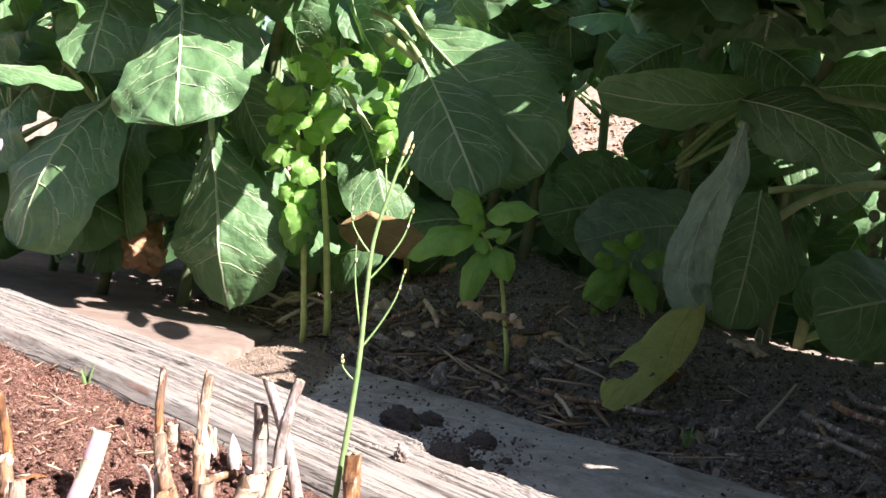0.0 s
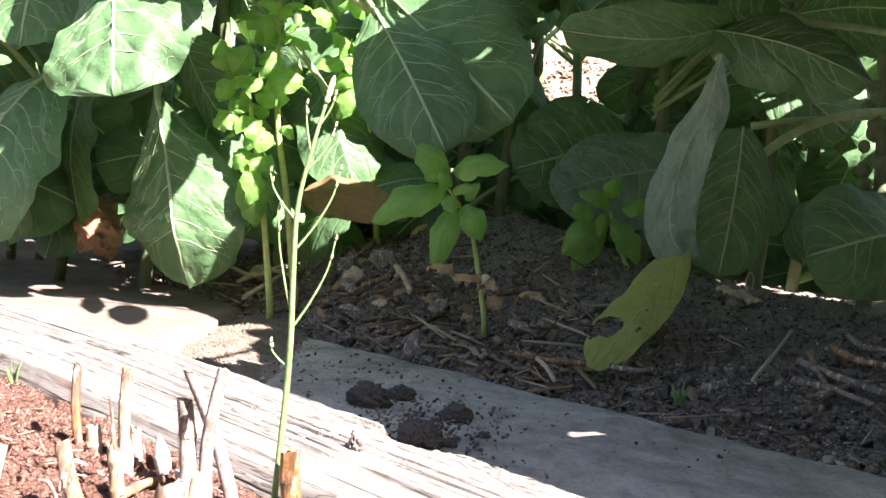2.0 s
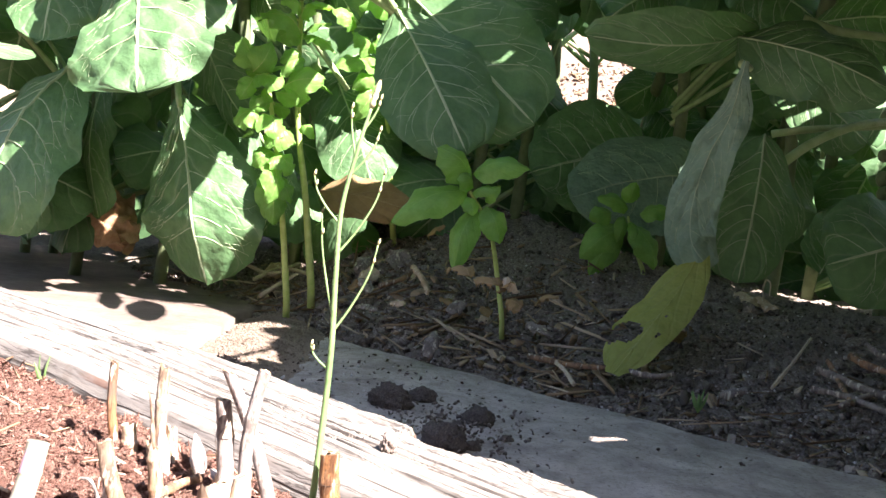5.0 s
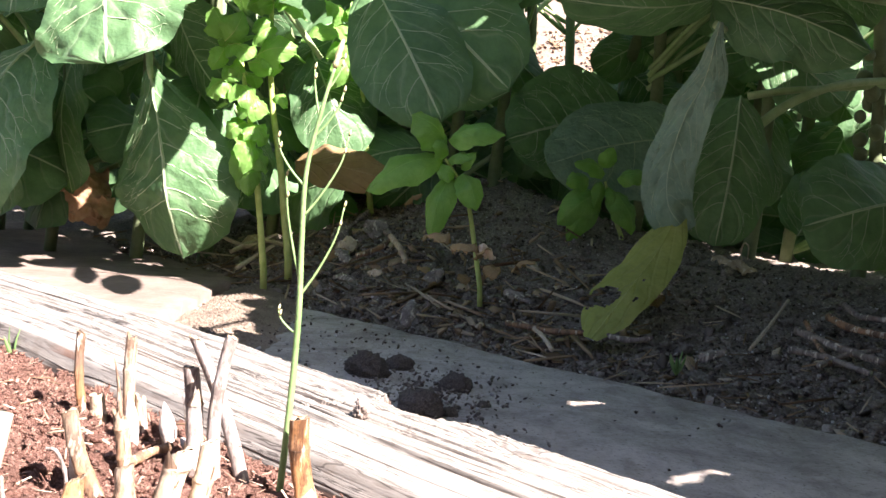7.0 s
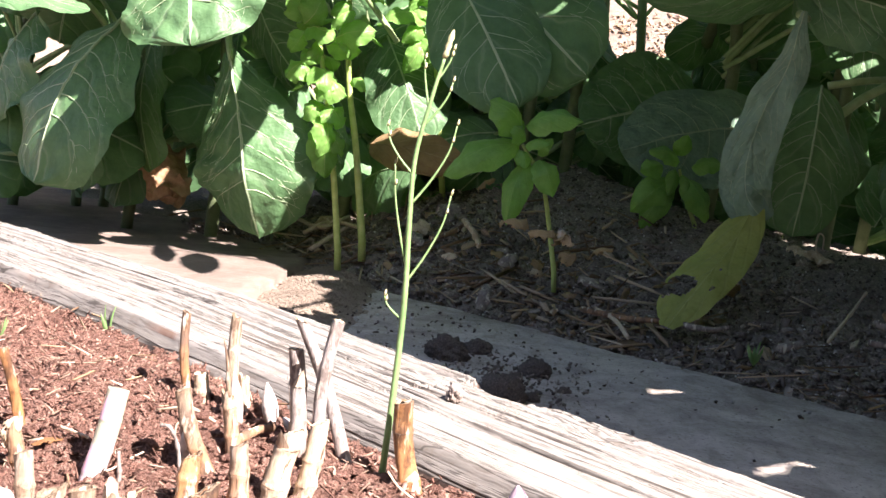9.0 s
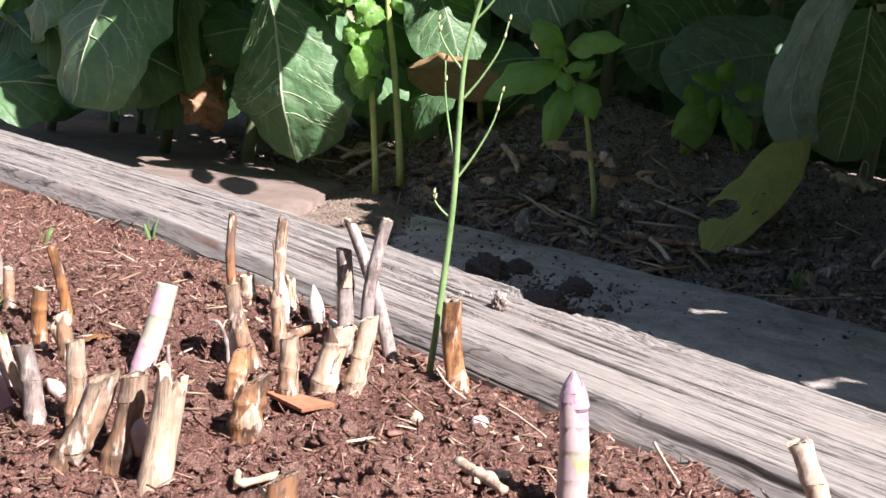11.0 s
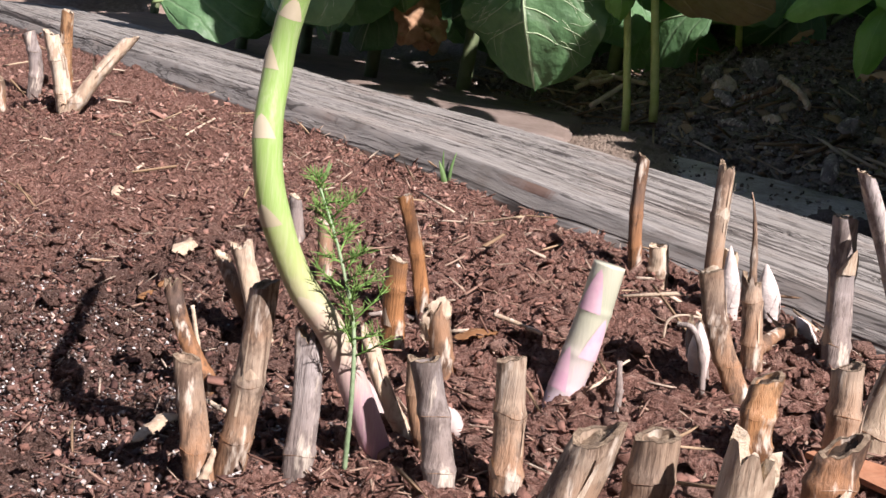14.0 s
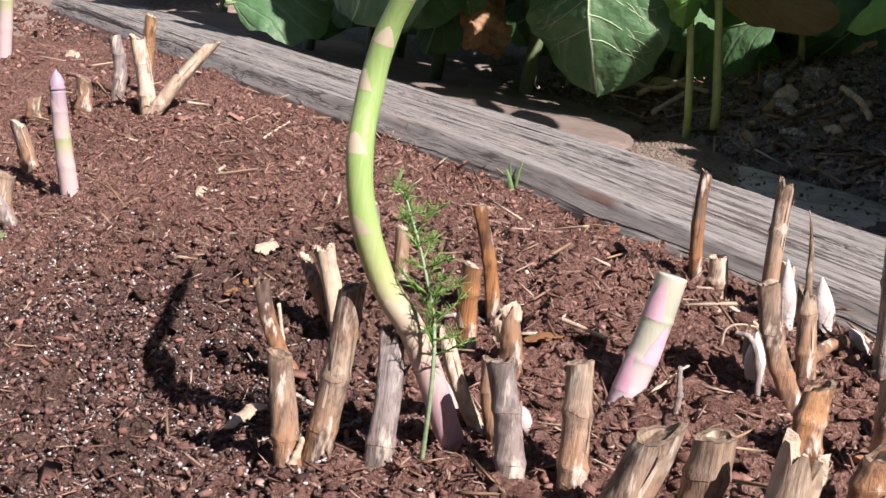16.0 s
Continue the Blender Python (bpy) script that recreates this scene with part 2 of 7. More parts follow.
def stalk_material(name, stops, streak=(0.10, 0.06, 0.035), rough=0.6, foot=(0.36, 0.17, 0.07)):
    """Dry stalk: long fibres, dark blotches, and a browner foot near the soil."""
    m = Mat(name, rough, 0.3)
    g = m.noise(m.coords("Object", (95, 95, 5)), 5, 5, 0.7)
    blot = m.noise(m.coords("Object", (1, 1, 0.45)), 75, 5, 0.7)
    pale = m.noise(m.coords("Object", (1.2, 1.2, 0.3)), 110, 4, 0.6)
    z = m.node("ShaderNodeSeparateXYZ", Vector=m.coords("Object")).outputs[2]
    low = m.math("SUBTRACT", 0.75, m.math("ADD", m.math("MULTIPLY", z, 19.0), m.math("MULTIPLY", m.math("SUBTRACT", blot, 0.5), 1.6)))
    c = m.ramp(m.math("ADD", m.math("MULTIPLY", g, 0.65), m.math("MULTIPLY", m.per_object(), 0.35)), *stops)
    c = m.mix(m.ramp(low, (0.0, (0.0,) * 3), (0.6, (0.7,) * 3)), c, foot)
    tone = m.noise(m.coords("Object", (0.35, 0.35, 1)), 34, 3, 0.6)
    c = m.mix(m.ramp(tone, (0.48, (0.0,) * 3), (0.64, (0.65,) * 3)), c, foot)
    c = m.mix(m.ramp(tone, (0.30, (0.6,) * 3), (0.44, (0.0,) * 3)), c, tuple(0.5 * v + 0.06 for v in streak))
    c = m.mix(m.ramp(blot, (0.47, (0.0,) * 3), (0.58, (0.85,) * 3)), c, streak)
    c = m.mix(m.ramp(g, (0.30, (0.75,) * 3), (0.44, (0.0,) * 3)), c, tuple(v * 0.8 for v in streak))
    c = m.mix(m.ramp(pale, (0.56, (0.0,) * 3), (0.64, (0.75,) * 3)), c, (0.62, 0.55, 0.45))
    m.color(c).bump(m.math("ADD", g, m.math("MULTIPLY", blot, 0.6)), 0.8, 0.0016)
    return m.m


def plain_material(name, a, b, scale=60, rough=0.6, bump=0.4, through=0.0, tint=(1.2, 1.4, 0.5)):
    m = Mat(name, rough, 0.3)
    p = m.coords("Object")
    n = m.noise(p, scale, 5, 0.65)
    c = m.ramp(n, (0.3, a), (0.7, b))
    m.color(c).bump(m.noise(p, scale * 3, 4, 0.65), bump, 0.002)
    if through:
        m.translucent(tint, through)
    return m.m


TIMBER = timber_material()
SLAB_PINK = slab_material("brown_slab", (0.215, 0.172, 0.145), (0.29, 0.24, 0.207), (0.14, 0.109, 0.09))
SLAB_GREY = dirty_slab_material()
SPROUT_LEAF = leaf_material("sprout_leaf", (0.074, 0.165, 0.072), (0.135, 0.265, 0.118), (0.40, 0.48, 0.34), 3.6, pucker=0.9)
# pale crinkled leaf, its colour raised further to stand for open sky light
SPROUT_PALE_SKYLIT = leaf_material("sprout_leaf_pale_skylit", (0.15, 0.245, 0.175), (0.23, 0.35, 0.255), (0.36, 0.47, 0.37), 4, 0.15, 0.6, show=0.5, pucker=2.5)
YELLOW_LEAF = leaf_material("yellow_leaf", (0.27, 0.31, 0.07), (0.42, 0.44, 0.13), (0.52, 0.52, 0.24), 4, 0.25, 0.5, show=0.6, pucker=1.5)
BASIL_LEAF = leaf_material("basil_leaf", (0.16, 0.35, 0.075), (0.26, 0.49, 0.14), (0.34, 0.54, 0.20), 4, 0.42, 0.38, show=0.35, pucker=1.0)
DEAD_LEAF = leaf_material("dead_leaf", (0.26, 0.17, 0.08), (0.40, 0.28, 0.145), (0.42, 0.31, 0.19), 5, 0.2, 0.8, (1.2, 1.0, 0.7))
CRUMPLED = plain_material("crumpled_leaf", (0.34, 0.19, 0.10), (0.54, 0.36, 0.23), 55, 0.85, 0.5, 0.2, (1.2, 1.0, 0.8))
BROWN_LEAF = leaf_material("brown_leaf", (0.22, 0.10, 0.04), (0.36, 0.19, 0.085), (0.42, 0.27, 0.15), 6, 0.2, 0.7, (1.2, 1.0, 0.7))
PETIOLE = plain_material("petiole", (0.22, 0.33, 0.13), (0.36, 0.46, 0.24), 40, 0.5)
PLANT_STEM = plain_material("plant_stem", (0.10, 0.135, 0.065), (0.17, 0.21, 0.11), 40, 0.6)
RIB = plain_material("leaf_rib", (0.26, 0.36, 0.20), (0.37, 0.47, 0.29), 60, 0.5)
BASIL_STEM = plain_material("basil_stem", (0.30, 0.40, 0.10), (0.46, 0.55, 0.20), 50, 0.5)
SEED_STEM = plain_material("seed_stem", (0.12, 0.215, 0.08), (0.20, 0.32, 0.13), 60, 0.5)
DRY_TAN = stalk_material("dry_tan", [(0.2, (0.155, 0.104, 0.07)), (0.45, (0.29, 0.212, 0.148)), (0.7, (0.415, 0.335, 0.25)), (0.9, (0.53, 0.465, 0.375))], (0.10, 0.064, 0.044), 0.7, (0.30, 0.155, 0.078))
DRY_ORANGE = stalk_material("dry_orange", [(0.2, (0.170, 0.076, 0.031)), (0.5, (0.332, 0.170, 0.076)), (0.8, (0.466, 0.323, 0.188))], (0.081, 0.040, 0.022), 0.45)
DRY_DARK = stalk_material("dry_dark", [(0.2, (0.069, 0.041, 0.028)), (0.5, (0.167, 0.102, 0.067)), (0.8, (0.304, 0.210, 0.137))], (0.049, 0.031, 0.022))
DRY_GREY = stalk_material("dry_grey", [(0.2, (0.17, 0.145, 0.13)), (0.5, (0.30, 0.265, 0.245)), (0.8, (0.43, 0.39, 0.365))], (0.12, 0.095, 0.082), 0.85, (0.24, 0.19, 0.16))
DRY_PALE = stalk_material("dry_pale", [(0.2, (0.376, 0.277, 0.188)), (0.5, (0.544, 0.451, 0.337)), (0.8, (0.673, 0.604, 0.495))], (0.337, 0.243, 0.168), 0.85, (0.50, 0.385, 0.265))
PITH = plain_material("pith", (0.34, 0.25, 0.16), (0.66, 0.57, 0.44), 300, 0.95, 0.8)
PITH_MID = plain_material("pith_mid", (0.13, 0.085, 0.055), (0.40, 0.31, 0.21), 420, 0.95, 0.9)
PITH_DARK = plain_material("pith_dark", (0.03, 0.02, 0.014), (0.10, 0.065, 0.04), 300, 0.95, 0.6)
BUD_WHITE = plain_material("bud_white", (0.42, 0.36, 0.33), (0.64, 0.58, 0.53), 90, 0.6)


# ---- mesh helpers ----
def mesh(name, verts, faces, mat, parent=None, label="", smooth=True, uvs=None):
    me = bpy.data.meshes.new(name)
    me.from_pydata([tuple(v) for v in verts], [], faces)
    if uvs is not None:
        layer = me.uv_layers.new(name="UVMap")
        flat = np.array([uvs[i] for f in faces for i in f], dtype=float).ravel()
        layer.data.foreach_set("uv", flat)
    if smooth:
        me.polygons.foreach_set("use_smooth", [True] * len(me.polygons))
    me.materials.append(mat)
    me.update()
    ob = new(name, me)
    if parent:
        ob.parent = parent
    if label:
        tagged(ob, label)
    return ob


def thing(name, x, y, z, label, category, group="", kind=""):
    ob = new(name)
    ob.empty_display_size = 0.02
    ob.location = (x, y, z)
    return tagged(ob, label, category, group, kind)


def bezier(pts, n):
    """A smooth chain of n + 1 points through the given ones (Catmull-Rom)."""
    p = [Vector(v) for v in pts]
    p = [p[0] * 2 - p[1]] + p + [p[-1] * 2 - p[-2]]
    out = []
    for i in range(n + 1):
        s = i / n * (len(p) - 3)
        k = min(int(s), len(p) - 4)
        t = s - k
        a, b, c, d = p[k:k + 4]
        out.append(0.5 * ((2 * b) + (c - a) * t + (2 * a - 5 * b + 4 * c - d) * t * t + (3 * b - a - 3 * c + d) * t ** 3))
    return out


def tube(chain, radii, segs=8, caps=True, wobble=0.0, rng=random):
    """Verts and faces of a tube along a chain of points."""
    verts, faces = [], []
    up = Vector((0.31, 0.9, 0.2))
    n = len(chain)
    for i, c in enumerate(chain):
        d = (chain[min(i + 1, n - 1)] - chain[max(i - 1, 0)]).normalized()
        a = d.cross(up).normalized()
        b = d.cross(a)
        for k in range(segs):
            ang = 2 * math.pi * k / segs
            r = radii[i] * (1 + wobble * rng.uniform(-1, 1))
            verts.append(c + (a * math.cos(ang) + b * math.sin(ang)) * r)
    for i in range(n - 1):
        for k in range(segs):
            q = (k + 1) % segs
            faces.append((i * segs + k, i * segs + q, (i + 1) * segs + q, (i + 1) * segs + k))
    if caps:
        faces.append(tuple(range(segs))[::-1])
        faces.append(tuple((n - 1) * segs + k for k in range(segs)))
    return verts, faces


def grid(nx, ny, f):
    verts = [f(i / nx, j / ny) for j in range(ny + 1) for i in range(nx + 1)]
    faces = [(j * (nx + 1) + i, j * (nx + 1) + i + 1, (j + 1) * (nx + 1) + i + 1, (j + 1) * (nx + 1) + i) for j in range(ny) for i in range(nx)]
    return verts, faces


def fbm(x, y, s, seed=0.0):
    return noise.fractal(Vector((x * s, y * s, seed)), 1.0, 2.0, 4)


# ---- lie of the land ----
ALONG = Vector((0.7124, -0.7018, 0))   # the direction in which the edging timber runs
ACROSS = Vector((0.7018, 0.7124, 0))


def off(x, y):
    return x * 0.7018 + y * 0.7124


def timber_top(s):
    x = -0.3 + 0.7124 * s
    return 0.010 - 0.042 * max(min(x, 0.35), -0.42)


def front_z(x, y):
    """The front bed: a mound along the edging that falls away to a furrow."""
    n = off(x, y)
    z = 0.024 * math.exp(-(((x + 0.26) / 0.16) ** 2 + ((y - 1.07) / 0.13) ** 2))
    k = min(max((-0.78 - 0.7124 * x + 0.7018 * y) / 0.25, 0.0), 1.0)
    d = max(0.48 - n, 0.0)
    z = max(z - (0.27 + 0.20 * k * k * (3 - 2 * k)) * d * d / (d + 0.03), -0.15)
    w = math.exp(-(max(0.6714 - n, 0.0) / 0.05) ** 2)
    s = (x + 0.3) * 0.7124 - (y - 1.238) * 0.7018
    return (z - 0.004) * (1 - w) + (timber_top(s) - 0.025) * w


def rear_z(x, y):
    n = off(x, y)
    heap = 0.095 * math.exp(-((x + 0.74) / 0.08) ** 2 - ((y - 2.64) / 0.09) ** 2)
    if n < 1.44:
        return -0.05 + heap
    rise = 0.07 + 0.18 * math.exp(-(((x - 0.05) / 0.4) ** 2)) + 0.06 / (1 + math.exp(-(x - 0.5) * 9))
    t = min((n - 1.44) / 0.65, 1)
    w = 1 / (1 + math.exp(-(x - 0.02) / 0.07))
    return -0.05 + heap + rise * ((1 - w) * (1 - math.exp(-(n - 1.44) / 0.22)) + w * t * t * (3 - 2 * t))


# ---- ground, beds, edging ----
def land(x, y):
    """Open ground, lower under the front bed than behind it."""
    return -0.075 + 0.004 * fbm(x, y, 1.5) - 0.14 * min(max((0.95 - off(x, y)) / 0.3, 0.0), 1.0)


def ground_sheet():
    """One sheet that reaches the horizon: fine under the beds, coarse far away, with a bank behind the rear bed."""
    xs = sorted(set([-900, -200, -40, -12, -6] + [round(-3.4 + 0.17 * i, 3) for i in range(44)] + [5.5, 8, 14, 40, 200, 900]))
    ys = sorted(set([-900, -200, -40, -10, -4, -2] + [round(-1.0 + 0.15 * i, 3) for i in range(44)] + [7, 9, 14, 40, 200, 900]))

    def h(x, y):
        b = min(max((y - 3.7 + 0.12 * math.sin(2.3 * x)) / 1.5, 0), 1)
        return land(x, y) + 1.0 * b * b * (3 - 2 * b)

    verts = [(x, y, h(x, y)) for y in ys for x in xs]
    w = len(xs)
    faces = [(j * w + i, j * w + i + 1, (j + 1) * w + i + 1, (j + 1) * w + i) for j in range(len(ys) - 1) for i in range(w - 1)]
    return tagged(mesh("ground", verts, faces, soil_material("dry_ground", (0.13, 0.095, 0.075), (0.27, 0.205, 0.165), (0.42, 0.34, 0.28), 60)), "dry pale brown garden soil rising to a bank", "ground", kind="structure")


ground_sheet()


def relief(x, y, crumbs):
    """Unevenness of loose soil: swells, and where it is seen close also crumbs with gaps between them."""
    z = 0.6 * fbm(x, y, 16, 3) + 0.7 * fbm(x, y, 55, 8)
    if not crumbs:
        return z + 0.6 * fbm(x, y, 120, 4)
    q = Vector((x, y, 0)) + noise.noise_vector(Vector((x * 60, y * 60, 1))) * 0.004
    a, b = noise.voronoi(q * 95)[0], noise.voronoi(q * 210 + Vector((5, 5, 5)))[0]
    big = 0.5 + 0.5 * noise.noise(Vector((x * 30, y * 30, 9)))
    return z + (0.75 * (a[1] - a[0]) ** 0.5 - 0.45) * big + 0.4 * ((b[1] - b[0]) ** 0.5 - 0.5) + 0.35 * fbm(x, y, 160, 4)


def bed(name, s0, s1, n0, n1, step, zf, mat, rough, label):
    """A patch of soil in the directions along and across the edging."""
    ns, nn = int((s1 - s0) / step), int((n1 - n0) / step)

    def f(i, j):
        p = ALONG * (s0 + (s1 - s0) * i) + ACROSS * (n0 + (n1 - n0) * j)
        z = zf(p.x, p.y) + rough * relief(p.x, p.y, step < 0.01) - (0.05 if j == 0 and n0 > 1 else 0)
        return (p.x, p.y, z)

    return tagged(mesh(name, *grid(ns, nn, f), mat), label, "soil", kind="structure")


bed("front_bed_soil", -2.3, 0.3, -0.05, 0.69, 0.0023, front_z, MULCH_BASE, 0.011, "red-brown bark mulch bed with fine loose grain")
bed("front_bed_soil_behind", -2.0, 1.2, -0.9, -0.05, 0.05, front_z, MULCH_BASE, 0.006, "red-brown bark mulch bed away from the edging")
bed("rear_bed_soil", -3.6, 0.9, 1.445, 3.1, 0.012, rear_z, REAR_SOIL, 0.012, "dark crumbly shaded soil of the vegetable bed")


def timber_far(s):
    """How wide the edging is, with the broken bite in its far edge."""
    w = 0.198 + 0.006 * fbm(s, 0.0, 7, 4) + 0.003 * fbm(s, 0, 40, 5)
    if 0.21 < s < 0.32:
        w -= 0.028 * min(1.0, (s - 0.21) / 0.012) * min(1.0, (0.32 - s) / 0.05)
    return w


def edging_timber():
    rng = random.Random(4)
    cracks = [(rng.uniform(0.01, 0.19), rng.uniform(-1.6, 1.2), rng.uniform(0.25, 0.9), rng.uniform(0.002, 0.006)) for _ in range(50)]
    cracks += [(0.130, -0.30, 0.62, 0.012), (0.124, -0.20, 0.12, 0.022), (0.150, -0.75, 0.5, 0.008), (0.085, 0.1, 0.7, 0.006), (0.045, -0.4, 0.8, 0.005), (0.155, 0.05, 0.34, 0.006), (0.07, 0.42, 0.5, 0.005), (0.128, -1.1, 1.3, 0.011), (0.165, -0.95, 1.0, 0.008), (0.098, -0.9, 0.9, 0.006), (0.03, -1.0, 0.8, 0.005), (0.112, 0.25, 0.5, 0.008)]
    ns, nt = 700, 150

    def groove(s, n):
        z = 0.0
        for cn, cs, ln, dp in cracks:
            d = abs(s - cs)
            if d < ln / 2:
                c = cn + 0.0025 * math.sin(s * 6 + cn * 80) + 0.010 * (s - cs) * math.sin(cn * 90)
                k = abs(n - c) / (0.0025 + dp * 0.08)
                if k < 1:
                    z -= dp * 1.5 * (1 - k) * min(1, (ln / 2 - d) / 0.08)
        return z

    def f(i, j):
        s = -1.75 + 3.0 * i
        w, top = timber_far(s), timber_top(s)
        lo = -0.085
        if j < 0.06:
            q = j / 0.06
            return (s, 0.004 - 0.016 * (1 - q) + 0.002 * fbm(s, 1, 9, 2), top - 0.006 - 0.03 * (1 - q) if j > 0.02 else lo)
        if j > 0.94:
            return (s, w + 0.001, lo + (top - 0.008 - lo) * (1 - j) / 0.06)
        q = (j - 0.06) / 0.88
        n = 0.004 + (w - 0.004) * q
        edge = min(n, w - n)
        z = top - 0.006 * max(0, 1 - edge / 0.009) ** 2 + groove(s, n)
        z += 0.0007 * fbm(s * 0.8, n * 26, 4, 7) + 0.0008 * fbm(s * 3, n * 90, 5, 9)
        if 0.12 < s < 0.42 and n > 0.12:
            z -= 0.006 * abs(fbm(s * 2, n * 9, 12, 1)) * min(1, (n - 0.12) / 0.04)
        return (s, n, z)

    verts, faces = grid(ns, nt, f)
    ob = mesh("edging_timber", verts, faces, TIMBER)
    ob.matrix_world = Matrix(((0.7124, 0.7018, 0, -0.3), (-0.7018, 0.7124, 0, 1.238), (0, 0, 1, 0), (0, 0, 0, 1)))
    return tagged(ob, "weathered grey timber edging with cracks and a broken edge", "timber edging", kind="structure")


edging_timber()


def slab(name, corners, top, thick, mat, label, step=26):
    """A four-cornered slab with a rough top and worn edges."""
    a, b, c, d = [Vector((*p, 0)) for p in corners]

    def f(i, j):
        u, v = min(max((i - 0.04) / 0.92, 0), 1), min(max((j - 0.04) / 0.92, 0), 1)
        p = (a * (1 - u) + b * u) * (1 - v) + (d * (1 - u) + c * u) * v
        p += Vector((fbm(p.x, p.y, 14, 1), fbm(p.x, p.y, 14, 2), 0)) * 0.012
        e = min(u, 1 - u, v, 1 - v)
        z = top + 0.003 * fbm(p.x, p.y, 9, 5) - 0.004 * max(0, 1 - e / 0.03) ** 2
        if i < 0.02 or i > 0.98 or j < 0.02 or j > 0.98:
            z = top - thick
        return (p.x, p.y, z)

    return tagged(mesh(name, *grid(step * 2, step * 2, f), mat), label, "paving slab", "slabs of the path between beds", kind="structure")


slab("paving_slab", [(-0.385, 1.50), (-0.372, 2.50), (-1.80, 4.05), (-1.80, 2.90)], -0.027, 0.06, SLAB_PINK, "brown worn paving slab with leaf shadows across it")
slab("paving_slab", [(-0.205, 1.44), (-0.225, 2.245), (1.55, 0.50), (1.30, -0.05)], -0.045, 0.06, SLAB_GREY, "long grey dirty paving slab beside the timber edging", 60)


def path_sand():
    def f(i, j):
        p = ALONG * (-3.4 + 3.8 * i) + ACROSS * (0.8 + 0.68 * j)
        return (p.x, p.y, -0.052 + 0.022 * math.exp(-((p.x + 0.30) / 0.07) ** 2) + 0.003 * fbm(p.x, p.y, 30, 2))

    return tagged(mesh("path_sand", *grid(200, 60, f), SAND), "pale sandy grit between the paving slabs", "sand", kind="structure")


path_sand()


# ---- loose litter ----
def scatter(name, count, pick, zf, size, mat, label, category, seed, shape=(1.0, 0.7, 0.45), flat=0.5, lift=0.3):
    """Many small angular pieces in one object; each has eight corners of its own."""
    r = np.random.RandomState(seed)
    pos = []
    while len(pos) < count:
        p = pick(r)
        if p is not None:
            pos.append((p[0], p[1], zf(p[0], p[1])))
    pos = np.array(pos)
    n = len(pos)
    cube = np.array([(a, b, c) for c in (-1, 1) for b in (-1, 1) for a in (-1, 1)], float) * 0.5
    v = np.repeat(cube[None], n, 0)
    v *= 1 + r.uniform(-0.45, 0.45, v.shape)
    s = r.uniform(size[0], size[1], (n, 1)) ** 1.0 * np.array(shape)[None] * r.uniform(0.6, 1.4, (n, 3))
    v *= s[:, None, :]
    yaw, pit, rol = r.uniform(0, 6.283, n), r.normal(0, flat, n), r.normal(0, flat, n)
    cy, sy, cp, sp, cr, sr = np.cos(yaw), np.sin(yaw), np.cos(pit), np.sin(pit), np.cos(rol), np.sin(rol)
    R = np.zeros((n, 3, 3))
    R[:, 0, 0], R[:, 0, 1], R[:, 0, 2] = cy * cp, cy * sp * sr - sy * cr, cy * sp * cr + sy * sr
    R[:, 1, 0], R[:, 1, 1], R[:, 1, 2] = sy * cp, sy * sp * sr + cy * cr, sy * sp * cr - cy * sr
    R[:, 2, 0], R[:, 2, 1], R[:, 2, 2] = -sp, cp * sr, cp * cr
    v = np.einsum("nij,nkj->nki", R, v)
    pos[:, 2] += s.mean(1) * lift
    v += pos[:, None, :]
    q = np.array([(0, 2, 3, 1), (4, 5, 7, 6), (0, 1, 5, 4), (2, 6, 7, 3), (0, 4, 6, 2), (1, 3, 7, 5)])
    f = (q[None] + (np.arange(n) * 8)[:, None, None]).reshape(-1, 4)
    me = bpy.data.meshes.new(name)
    me.vertices.add(n * 8)
    me.vertices.foreach_set("co", v.ravel())
    me.loops.add(len(f) * 4)
    me.loops.foreach_set("vertex_index", f.ravel())
    me.polygons.add(len(f))
    me.polygons.foreach_set("loop_start", np.arange(len(f)) * 4)
    me.materials.append(mat)
    me.update(calc_edges=True)
    return tagged(new(name, me), label, category, kind="stuff")


